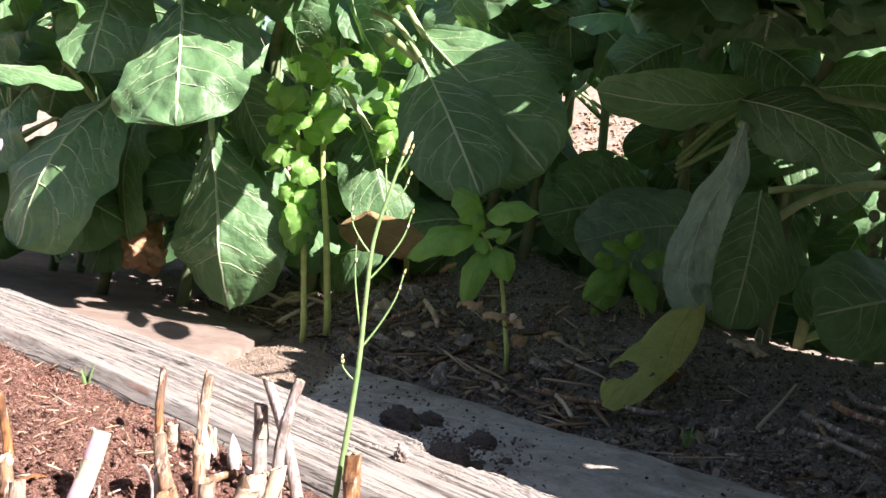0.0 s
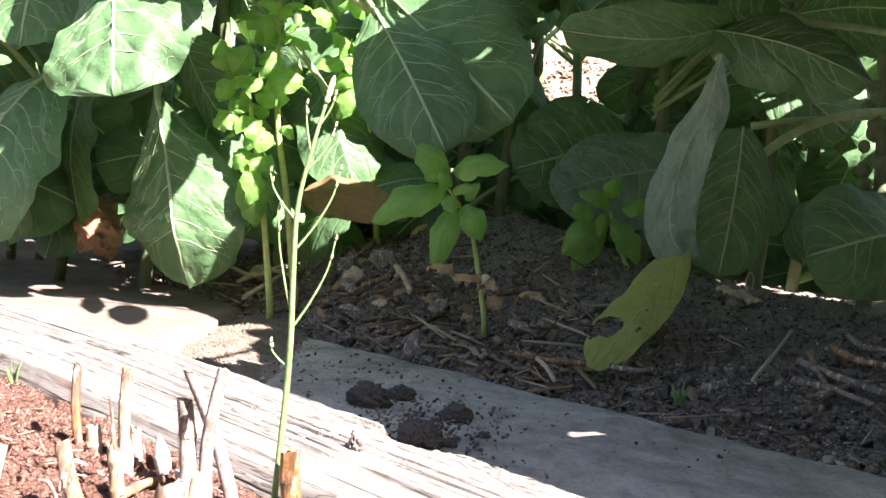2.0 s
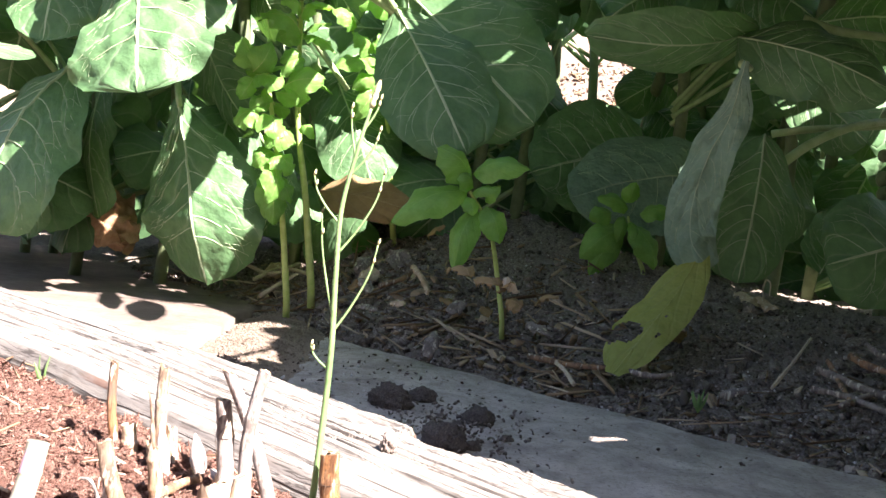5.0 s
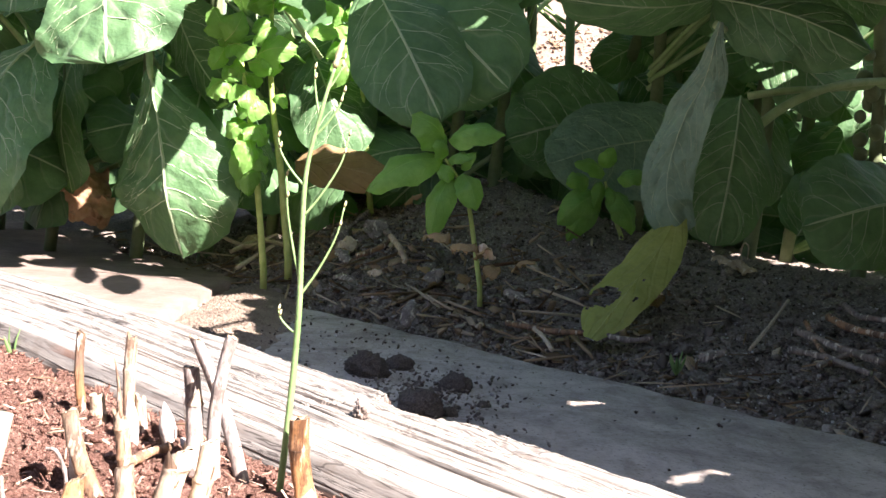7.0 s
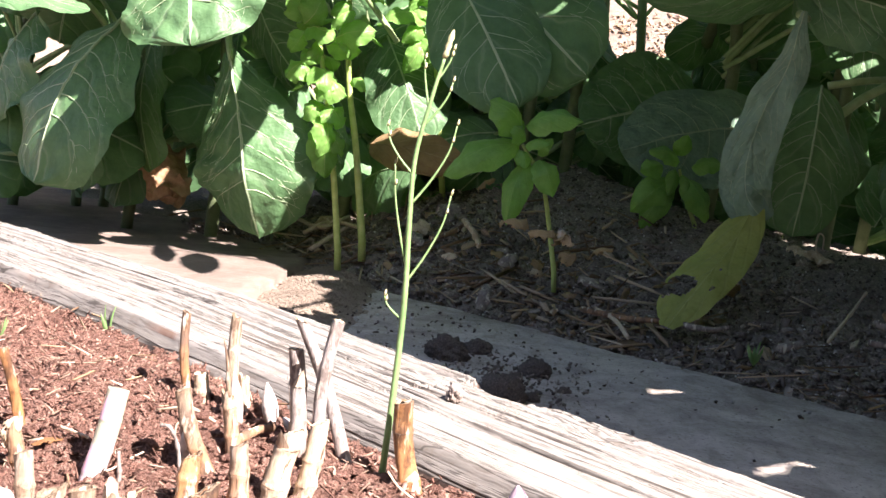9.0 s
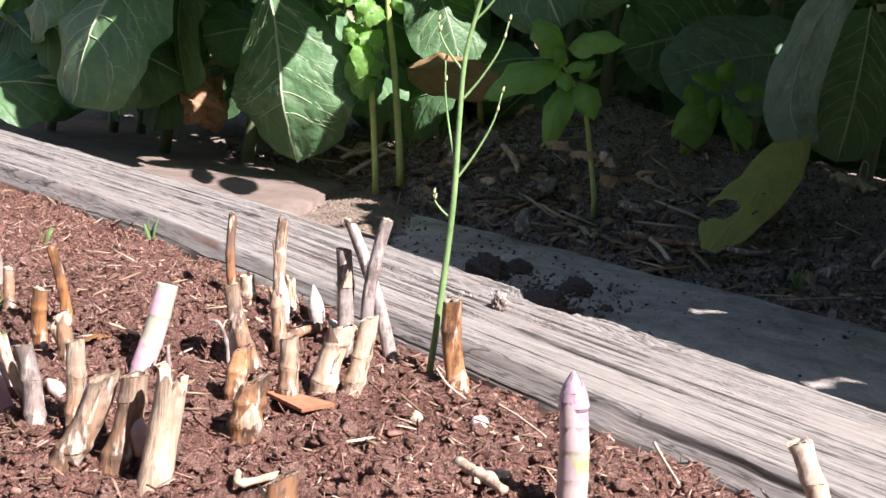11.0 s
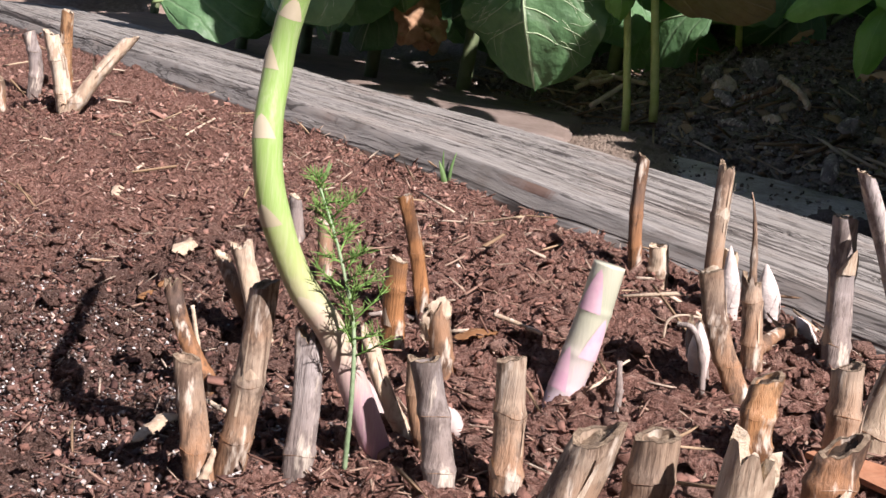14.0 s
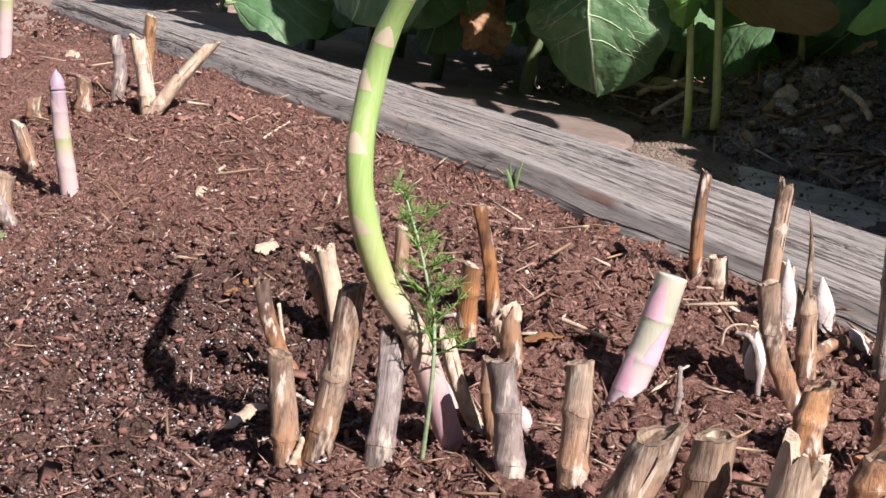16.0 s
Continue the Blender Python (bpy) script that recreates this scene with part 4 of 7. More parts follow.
stub(-0.205, 0.720, 0.005, 0.004, 0.060, 0.0088, DRY_PALE, kind="split", nodes=0, label="pale straw-coloured cut asparagus stalk split and frayed on top")
stub(-0.189, 0.830, 0.001, 0.004, 0.032, 0.0068, DRY_ORANGE, kind="hollow", nodes=2, label="dry orange-brown cut asparagus stalk with a hollow top")
stub(-0.168, 0.774, 0.003, 0.004, 0.035, 0.0082, DRY_DARK, kind="hollow", nodes=2, label="dark brown weathered cut asparagus stalk with a hollow top")
stub(-0.155, 0.830, -0.003, 0.004, 0.040, 0.0062, DRY_TAN, kind="hollow", nodes=2, label="dry tan cut asparagus stalk with a hollow top")
stub(-0.137, 0.858, 0.010, 0.004, 0.045, 0.0078, DRY_PALE, kind="solid", nodes=2, label="pale straw-coloured cut asparagus stalk with a solid cut end")
stub(-0.119, 0.864, 0.007, 0.004, 0.051, 0.0060, DRY_PALE, kind="solid", nodes=2, label="pale straw-coloured cut asparagus stalk with a solid cut end")
stub(-0.246, 1.038, -0.005, 0.000, 0.065, 0.0039, DRY_DARK, kind="hollow", nodes=2, label="dark brown weathered cut asparagus stalk with a hollow top")
stub(-0.233, 1.036, -0.002, 0.000, 0.018, 0.0055, DRY_PALE, kind="hollow", nodes=1, label="pale straw-coloured cut asparagus stalk with a hollow top")
stub(-0.203, 1.020, -0.003, 0.000, 0.073, 0.0045, DRY_TAN, kind="split", nodes=2, label="dry tan cut asparagus stalk split and frayed on top")
stub(-0.191, 0.891, -0.022, 0.004, 0.055, 0.0056, DRY_TAN, kind="solid", nodes=2, label="dry tan cut asparagus stalk with a solid cut end")
stub(-0.184, 0.938, -0.007, 0.001, 0.041, 0.0049, DRY_TAN, kind="split", nodes=2, label="dry tan cut asparagus stalk split and frayed on top")
stub(-0.193, 1.019, -0.003, 0.000, 0.028, 0.0041, DRY_PALE, kind="split", nodes=1, label="pale straw-coloured cut asparagus stalk split and frayed on top")
stub(-0.141, 0.966, -0.008, 0.004, 0.074, 0.0064, DRY_GREY, kind="solid", nodes=2, label="bleached grey cut asparagus stalk with a solid cut end")
stub(-0.103, 0.956, -0.042, 0.004, 0.102, 0.0046, DRY_GREY, kind="solid", nodes=2, label="bleached grey cut asparagus stalk with a solid cut end")
stub(-0.118, 0.929, 0.004, 0.004, 0.108, 0.0046, DRY_GREY, kind="solid", nodes=2, label="bleached grey cut asparagus stalk with a solid cut end")
stub(-0.049, 0.913, -0.012, 0.004, 0.064, 0.0066, DRY_ORANGE, kind="solid", nodes=2, label="dry orange-brown cut asparagus stalk with a solid cut end")
stub(-0.904, 1.550, -0.007, -0.004, 0.063, 0.0071, DRY_GREY, kind="solid", nodes=2, label="bleached grey cut asparagus stalk with a solid cut end")
stub(-0.824, 1.470, -0.016, -0.008, 0.074, 0.0083, DRY_PALE, kind="solid", nodes=2, label="pale straw-coloured cut asparagus stalk with a solid cut end")
stub(-0.815, 1.465, 0.047, 0.024, 0.077, 0.0076, DRY_PALE, kind="solid", nodes=2, label="pale straw-coloured cut asparagus stalk with a solid cut end")
stub(-0.885, 1.585, -0.002, -0.001, 0.088, 0.0072, DRY_ORANGE, kind="solid", nodes=2, label="dry orange-brown cut asparagus stalk with a solid cut end")
stub(-0.209, 0.917, -0.005, 0.000, 0.022, 0.0046, DRY_GREY, kind="split", nodes=1, label="bleached grey cut asparagus stalk split and frayed on top")
stub(-0.420, 1.010, -0.002, -0.001, 0.037, 0.0049, DRY_TAN, kind="solid", nodes=1, label="dry tan cut asparagus stalk with a solid cut end")
stub(-0.453, 1.066, -0.005, -0.001, 0.033, 0.0039, DRY_GREY, kind="solid", nodes=1, label="bleached grey cut asparagus stalk with a solid cut end")
stub(-1.105, 1.799, -0.001, -0.000, 0.009, 0.0092, DRY_PALE, kind="hollow", nodes=1, label="pale straw-coloured cut asparagus stalk with a hollow top")
stub(-0.907, 1.484, -0.001, -0.001, 0.038, 0.0083, DRY_TAN, kind="hollow", nodes=1, label="dry tan cut asparagus stalk with a hollow top")
stub(-0.953, 1.509, -0.001, -0.001, 0.028, 0.0053, DRY_GREY, kind="solid", nodes=1, label="bleached grey cut asparagus stalk with a solid cut end")
stub(-0.870, 1.331, -0.012, -0.008, 0.044, 0.0075, DRY_TAN, kind="solid", nodes=1, label="dry tan cut asparagus stalk with a solid cut end")
stub(-0.812, 1.208, -0.015, -0.009, 0.032, 0.0067, DRY_GREY, kind="split", nodes=1, label="bleached grey cut asparagus stalk split and frayed on top")
stub(-0.819, 1.213, -0.001, -0.001, 0.042, 0.0079, DRY_TAN, kind="hollow", nodes=1, label="dry tan cut asparagus stalk with a hollow top")
stub(-0.967, 1.491, -0.001, -0.001, 0.023, 0.0077, DRY_TAN, kind="hollow", nodes=1, label="dry tan cut asparagus stalk with a hollow top")
stub(0.175, 0.758, -0.024, 0.007, 0.051, 0.0072, DRY_PALE, kind="solid", nodes=2, label="pale straw-coloured cut asparagus stalk with a solid cut end")
stub(-0.118, 0.654, -0.003, -0.000, 0.035, 0.0082, DRY_DARK, kind="hollow", nodes=1, label="dark brown weathered cut asparagus stalk with a hollow top")
# the tall curved shoot
GREEN_STOPS = [(0.0, (0.34, 0.17, 0.26)), (0.14, (0.40, 0.26, 0.28)), (0.23, (0.46, 0.37, 0.28)), (0.31, (0.34, 0.40, 0.16)), (0.40, (0.25, 0.38, 0.11)), (1.0, (0.16, 0.30, 0.085))]
spear("asparagus_shoot", [(-0.3330, 0.8340, -0.0520), (-0.3605, 0.8238, 0.0115), (-0.3785, 0.8168, 0.0385), (-0.3896, 0.8097, 0.0676), (-0.3950, 0.8096, 0.0953), (-0.3958, 0.8166, 0.1217), (-0.3915, 0.8166, 0.1473), (-0.3804, 0.8115, 0.1729), (-0.3662, 0.8087, 0.1983), (-0.3566, 0.8237, 0.2293), (-0.3513, 0.8432, 0.2565)],
      [0.0065, 0.0063, 0.0061, 0.0060, 0.0058, 0.0056, 0.0051, 0.0046, 0.0043, 0.0041, 0.0038], [0.16, 0.29, 0.4, 0.5, 0.59, 0.68, 0.76, 0.84, 0.9, 0.95], GREEN_STOPS, "tall green asparagus shoot curving up from purple base")
PALE_STOPS = [(0.0, (0.46, 0.37, 0.42)), (0.3, (0.46, 0.39, 0.39)), (0.5, (0.40, 0.39, 0.31)), (0.75, (0.36, 0.38, 0.28)), (1.0, (0.44, 0.44, 0.34))]
spear("cut_asparagus_shoot", [(-0.2707, 0.8832, -0.0192), (-0.2625, 0.8894, 0.0179), (-0.2573, 0.8935, 0.0498)], [0.0078, 0.0078, 0.0074], [0.14, 0.36, 0.66], PALE_STOPS, "thick asparagus shoot cut off, purple to pale green", tip=False)
PURPLE_STOPS = [(0.0, (0.45, 0.34, 0.35)), (0.42, (0.43, 0.34, 0.32)), (0.55, (0.29, 0.32, 0.15)), (0.70, (0.38, 0.31, 0.29)), (1.0, (0.31, 0.22, 0.27))]
spear("asparagus_shoot", [(0.0240, 0.6980, -0.0100), (0.0220, 0.6980, 0.0250), (0.0190, 0.6990, 0.0500)], [0.0083, 0.0080, 0.0074], [0.35, 0.6, 0.85], PURPLE_STOPS, "young purple asparagus shoot with a closed tip")
spear("asparagus_shoot", [(-0.7874, 1.2639, -0.0657), (-0.7967, 1.2587, -0.0126), (-0.8034, 1.2559, 0.0325)], [0.0082, 0.0074, 0.0064], [0.3, 0.55, 0.8], PURPLE_STOPS, "young purple asparagus shoot with a closed tip")
spear("asparagus_shoot", [(-1.2126, 1.8056, -0.0255), (-1.2137, 1.8046, 0.0509), (-1.2148, 1.8035, 0.1273)], [0.0098, 0.0096, 0.0082], [0.3, 0.55, 0.8], PURPLE_STOPS, "young pale asparagus shoot with a closed tip")
spear("asparagus_shoot", [(-0.2877, 0.7044, -0.0707), (-0.2902, 0.7032, -0.0631), (-0.2940, 0.7019, -0.0568)], [0.0063, 0.0063, 0.0060], [0.5], PURPLE_STOPS, "short purple asparagus tip just above the mulch")


# ---- plants ----
def blade(base, tip, width, face, bow=0.1, cup=0.15, ruffle=0.05, a=0.78, b=0.55, seed=0, nu=22, nv=26, crinkle=0.0, twist=0.0, bend=0.0):
    """Verts, faces and uv of a leaf blade from its stalk end to its tip."""
    base, tip = Vector(base), Vector(tip)
    ln = (tip - base).length
    d = (tip - base).normalized()
    nrm = Vector(face)
    nrm = (nrm - d * nrm.dot(d)).normalized()
    side = d.cross(nrm)
    rng = random.Random(seed)
    ph = [rng.uniform(0, 6.28) for _ in range(6)]
    verts, uvs = [], []
    for j in range(nv + 1):
        v = j / nv
        c = base + d * (ln * v) + nrm * (bow * ln * math.sin(math.pi * v) - bend * ln * v * v)
        hw = width / 2 * max(0.0, math.sin(math.pi * min(max(v, 0.0), 1.0) ** a)) ** b
        tw = twist * v
        sd = side * math.cos(tw) + nrm * math.sin(tw)
        nn = nrm * math.cos(tw) - side * math.sin(tw)
        for i in range(nu + 1):
            u = 2 * i / nu - 1
            e = 1 + (0.025 * math.sin(v * 9 + ph[0] + u * 2) + 0.012 * math.sin(v * 31 + ph[4])) * abs(u)
            lat = u * hw * e
            up = -cup * width * (u * u) * (hw / (width / 2 + 1e-9))
            up += ruffle * width * abs(u) ** 3 * (math.sin(v * 15 + ph[1] + (2 if u > 0 else 0)) + 0.5 * math.sin(v * 29 + ph[2]))
            p = c + sd * lat
            if crinkle:
                up += crinkle * width * fbm(p.x + ph[3], p.z + p.y, 22, seed)
            up += 0.012 * width * fbm(p.x, p.z + p.y, 30, seed + 5)
            up += 0.02 * width * math.exp(-(u * 9) ** 2)
            verts.append(p + nn * up)
            uvs.append((i / nu, v))
    w = nu + 1
    faces = [(j * w + i, j * w + i + 1, (j + 1) * w + i + 1, (j + 1) * w + i) for j in range(nv) for i in range(nu)]
    return verts, faces, uvs


VEIN_POS = (0.0, 0.08, 0.2, 0.35, 0.5, 0.65, 0.8, 0.92, 1.0)


def veins_on(verts, nu, nv, width, parent, pairs, seed, mat):
    """Raised side veins that leave the midrib, fork once and thin out towards the margin."""
    rng = random.Random(seed + 900)
    w = nu + 1

    def at(u, v):
        u, v = min(max(u, 0.0), 1.0) * nu, min(max(v, 0.0), 1.0) * nv
        i, j = min(int(u), nu - 1), min(int(v), nv - 1)
        a, b = u - i, v - j
        p = [Vector(verts[(j + dj) * w + i + di]) for dj in (0, 1) for di in (0, 1)]
        return (p[0] * (1 - a) + p[1] * a) * (1 - b) + (p[2] * (1 - a) + p[3] * a) * b

    vs, fs = [], []

    def run(u0, v0, u1, v1, r0, r1):
        line = []
        for k in range(8):
            t = k / 7
            line.append(at(u0 + (u1 - u0) * t, v0 + (v1 - v0) * t ** 1.5 + 0.012 * math.sin(t * 5 + seed)))
        if (line[-1] - line[0]).length < 0.004:
            return
        nv_, nf = tube(line, [r0 + (r1 - r0) * k / 7 for k in range(8)], 5, caps=False)
        fs.extend(tuple(i + len(vs) for i in f) for f in nf)
        vs.extend(nv_)

    r = width * 0.0052
    for k in range(pairs):
        for sgn in (-1, 1):
            v0 = 0.06 + 0.72 * (k + 0.5 * (sgn > 0) + rng.uniform(-0.15, 0.15)) / pairs
            dv = rng.uniform(0.16, 0.26)
            run(0.5, v0, 0.5 + sgn * 0.44, v0 + dv, r, r * 0.25)
            um, vm = 0.5 + sgn * 0.22, v0 + dv * 0.5 ** 1.5
            run(um, vm, um + sgn * 0.17, vm + dv * 0.85, r * 0.5, r * 0.2)
            run(um + sgn * 0.05, vm + 0.02, um + sgn * 0.2, vm + 0.02, r * 0.4, r * 0.2)
    return mesh("vein_network", vs, fs, mat, parent)


def shaped_leaf(plant, spine, left, right, mat, face, fold=0.0, cup=0.1, ruffle=0.04, crinkle=0.0, nu=28, nv=36, hole=None, veins=6, stalk=None, seed=0, ribmat=None):
    """A leaf along a bent midrib, with its own half widths on either side, a fold along the rib and real veins."""
    o = plant.location
    line = bezier([Vector(p) - o for p in spine], nv)
    rng = random.Random(seed)
    ph = [rng.uniform(0, 6.28) for _ in range(4)]

    def half(table, v):
        if v > 0.92 and table[-1] == 0:
            return table[-2] * math.sqrt(max(0.0, (1 - v) / 0.08))
        return sum(np.interp(min(max(v + d, 0), 0.92 if table[-1] == 0 else 1.0), VEIN_POS, table) for d in (-0.05, -0.025, 0, 0.025, 0.05)) / 5

    width = 2 * max(max(left), max(right))
    verts, uvs = [], []
    for j, c in enumerate(line):
        v = j / nv
        d = (line[min(j + 1, nv)] - line[max(j - 1, 0)]).normalized()
        nrm = Vector(face)
        nrm = (nrm - d * nrm.dot(d)).normalized()
        side = d.cross(nrm)
        hl, hr = half(left, v), half(right, v)
        for i in range(nu + 1):
            u = 1 - 2 * i / nu
            hw = hl if u > 0 else hr
            e = 1 + (0.03 * math.sin(v * 11 + ph[0] + 2 * u) + 0.015 * math.sin(v * 37 + ph[1])) * abs(u)
            p = c + side * (u * hw * e)
            up = -fold * abs(u) * hw - cup * hw * u * u
            up += ruffle * hw * abs(u) ** 3 * (math.sin(v * 13 + ph[2] + (2 if u > 0 else 0)) + 0.6 * math.sin(v * 27 + ph[3]))
            up += 0.016 * width * fbm(p.x + p.y, p.z, 26, seed) * min(1, abs(u) * 3)
            if crinkle:
                up += crinkle * width * fbm(p.x + ph[3], p.z + p.y, 24, seed)
            verts.append(p + nrm * (up + 0.012 * width * math.exp(-(u * 9) ** 2)))
            uvs.append((i / nu, v))
    w = nu + 1
    faces = [(j * w + i, (j + 1) * w + i, (j + 1) * w + i + 1, j * w + i + 1) for j in range(nv) for i in range(nu)]
    if hole:
        faces = [q for q in faces if not any((uvs[q[0]][0] - hu) ** 2 / ru ** 2 + (uvs[q[0]][1] - hv) ** 2 / rv ** 2 < 1 + 0.5 * fbm(uvs[q[0]][0], uvs[q[0]][1], 9, 3) for hu, hv, ru, rv in hole)]
    ob = mesh("leaf", verts, faces, mat, plant, uvs=uvs)
    rib = [Vector(verts[j * w + nu // 2]) for j in range(0, nv - 2)]
    mesh("midrib", *tube(rib, [width * 0.011 * (1 - 0.85 * i / len(rib)) for i in range(len(rib))], 7), ribmat or RIB, ob)
    if not hole:
        veins_on(verts, nu, nv, width, ob, veins, seed, ribmat or RIB)
    if stalk:
        a = Vector(stalk) - o
        mid = (a + line[0]) / 2 + Vector((0, 0, 0.08 * (a - line[0]).length))
        st = bezier([a, mid, line[0], line[2]], 14)
        mesh("leaf_stalk", *tube(st, [width * 0.025 * (1.25 - 0.45 * i / 14) for i in range(15)], 8), PETIOLE, ob)
    return ob


def leaf(plant, base, tip, width, mat, face=(0.2, -0.8, 0.55), stalk=None, name="leaf", rib=True, hole=None, label="", ribmat=None, **kw):
    """One leaf of a plant, with its midrib, and its stalk where it starts from elsewhere."""
    o = plant.location
    base, tip = Vector(base) - o, Vector(tip) - o
    v, f, uv = blade(base, tip, width, face, **kw)
    if hole:
        f = [q for q in f if not any((uv[q[0]][0] - hu) ** 2 / ru ** 2 + (uv[q[0]][1] - hv) ** 2 / rv ** 2 < 1 + 0.5 * fbm(uv[q[0]][0], uv[q[0]][1], 9, 3) for hu, hv, ru, rv in hole)]
    ob = mesh(name, v, f, mat, plant, label, uvs=uv)
    nu, nv = kw.get("nu", 22), kw.get("nv", 26)
    if rib:
        line = [Vector(v[j * (nu + 1) + nu // 2]) for j in range(0, nv - 2)]
        w = width * 0.012
        mesh("midrib", *tube(line, [w * (1 - 0.85 * i / len(line)) for i in range(len(line))], 7), ribmat or RIB, ob)
        if nu > 16 and width > 0.1 and not hole:
            veins_on(v, nu, nv, width, ob, 6, kw.get("seed", 0), ribmat or RIB)
    if stalk:
        s = Vector(stalk) - o
        mid = (s + base) / 2 + Vector((0, 0, 0.08 * (s - base).length))
        line = bezier([s, mid, base, base + (tip - base) * 0.05], 14)
        r = width * 0.028
        mesh("leaf_stalk", *tube(line, [r * (1.25 - 0.45 * i / 14) for i in range(15)], 8), PETIOLE if ribmat is None else ribmat, ob)
    return ob


def sprout_plant(x, y, z, label, height=0.75, r=0.013):
    ob = thing("brussels_sprout_plant", x, y, z, label, "vegetable plant", "brussels sprout plants in the rear bed")
    rng = random.Random(round(x * 100))
    line = bezier([(0, 0, -0.03), (0.01, 0.0, height * 0.4), (-0.02, 0.01, height)], 20)
    mesh("stem", *tube(line, [r * (1.1 - 0.3 * i / 20) for i in range(21)], 12, wobble=0.03, rng=rng), PLANT_STEM, ob)
    return ob


def sprouts(plant, n, z0, z1, seed):
    """Small round sprouts along the stem."""
    rng = random.Random(seed)
    for k in range(n):
        a = k * 2.4
        z = z0 + (z1 - z0) * k / n
        r = rng.uniform(0.010, 0.017)
        c = Vector((math.cos(a) * 0.026, math.sin(a) * 0.026, z))
        bm = bmesh.new()
        bmesh.ops.create_icosphere(bm, subdivisions=2, radius=r)
        for v in bm.verts:
            v.co *= 1 + 0.10 * noise.noise(v.co * 160 + Vector((k, 0, 0)))
            v.co.z *= 1.12
            v.co += c
        me = bpy.data.meshes.new("sprout")
        bm.to_mesh(me)
        bm.free()
        me.polygons.foreach_set("use_smooth", [True] * len(me.polygons))
        me.materials.append(PLANT_STEM)
        s = new("sprout", me)
        s.parent = plant


def petiole(plant, chain, r):
    o = plant.location
    line = bezier([Vector(c) - o for c in chain], 16)
    return mesh("leaf_stalk", *tube(line, [r * (1.15 - 0.3 * i / 16) for i in range(17)], 9), PETIOLE, plant)


def basil(name, chain, r, leaves, label, mat=None):
    """A stem with opposite leaves: each leaf is given by height along the stem, turn, length, droop."""
    o = chain[0]
    ob = thing(name, *o, label, "basil plant", "basil plants in the rear bed")
    line = bezier([Vector(p) - Vector(o) for p in chain], 30)
    line[0].z -= 0.02
    mesh("stem", *tube(line, [r * (1.1 - 0.5 * i / 30) for i in range(31)], 10), BASIL_STEM, ob)
    for k, (t, turn, size, droop) in enumerate(leaves):
        c = line[int(t * 30)]
        a = radians(turn)
        out = Vector((math.cos(a), math.sin(a), 0))
        start = c + out * size * 0.16 + Vector((0, 0, size * 0.06))
        end = start + out * size * math.cos(droop) + Vector((0, 0, -size * math.sin(droop)))
        up = Vector((0, 0, 1)) + out * math.sin(droop) * 0.8
        v, f, uv = blade(start, end, size * 0.70, up, bow=0.14, cup=0.14, ruffle=0.03, a=0.72, b=0.8, seed=k * 7 + round(size * 1000), nu=12, nv=14)
        lf = mesh("leaf", v, f, mat or BASIL_LEAF, ob, uvs=uv)
        mesh("leaf_stalk", *tube(bezier([c, start, start + (end - start) * 0.15], 6), [r * 0.3] * 7, 6), BASIL_STEM, lf)
    return ob


def sprig(plant, y, leaves):
    """Small cupped leaves of a basil top: foot and tip of each in the plane of the stem, and its width."""
    rng = random.Random(round(y * 1000))
    for k, (x0, z0, x1, z1, wide) in enumerate(leaves):
        leaf(plant, (x0, y, z0), (x1 + (x1 - x0) * 0.15, y - rng.uniform(0.005, 0.035), z1 + (z1 - z0) * 0.15), wide * 1.3, BASIL_LEAF, face=(rng.uniform(0.0, 0.8), -0.7, rng.uniform(0.2, 0.9)), rib=True, ribmat=BASIL_STEM,
             bow=rng.uniform(0.1, 0.3), cup=rng.uniform(0.15, 0.4), ruffle=0.1, crinkle=0.08, a=0.8, b=0.75, nu=14, nv=16, seed=k * 3 + round(y * 100))


# plant at the sunny end of the bed
p1 = sprout_plant(-0.62, 2.62, rear_z(-0.62, 2.62), "brussels sprout plant with broad sunlit blue-green leaves", 0.7)
shaped_leaf(p1, [(-0.585, 2.160, 0.586), (-0.551, 2.060, 0.465), (-0.525, 2.000, 0.344)], [0.008, 0.029, 0.059, 0.082, 0.097, 0.117, 0.137, 0.086, 0.0], [0.008, 0.058, 0.114, 0.14, 0.141, 0.131, 0.111, 0.072, 0.0], SPROUT_LEAF, face=(-0.1, -0.95, 0.35), cup=0.2, ruffle=0.1, crinkle=0.03, stalk=(-0.511, 2.400, 0.818), veins=5, seed=1)
shaped_leaf(p1, [(-0.762, 2.300, 0.642), (-0.750, 2.220, 0.528), (-0.748, 2.180, 0.423)], [0.008, 0.041, 0.066, 0.081, 0.086, 0.086, 0.074, 0.049, 0.0], [0.008, 0.046, 0.076, 0.091, 0.095, 0.09, 0.074, 0.049, 0.0], SPROUT_LEAF, face=(0.0, -0.85, 0.5), cup=0.15, ruffle=0.12, crinkle=0.03, veins=5, seed=2)
leaf(p1, (-0.744, 2.380, 0.408), (-0.861, 2.260, 0.075), 0.324, SPROUT_LEAF, stalk=(-0.733, 2.500, 0.549), face=(-0.6, -0.78, -0.1), bow=0.12, cup=0.1, ruffle=0.03, a=1.35, b=0.42, seed=3)
shaped_leaf(p1, [(-0.953, 2.100, 0.403), (-0.811, 2.030, 0.399), (-0.691, 2.000, 0.381)], [0.009, 0.028, 0.039, 0.042, 0.042, 0.036, 0.027, 0.016, 0.0], [0.009, 0.028, 0.042, 0.055, 0.056, 0.05, 0.036, 0.018, 0.0], SPROUT_LEAF, face=(0.2, -0.5, 0.95), cup=0.2, ruffle=0.12, seed=4)
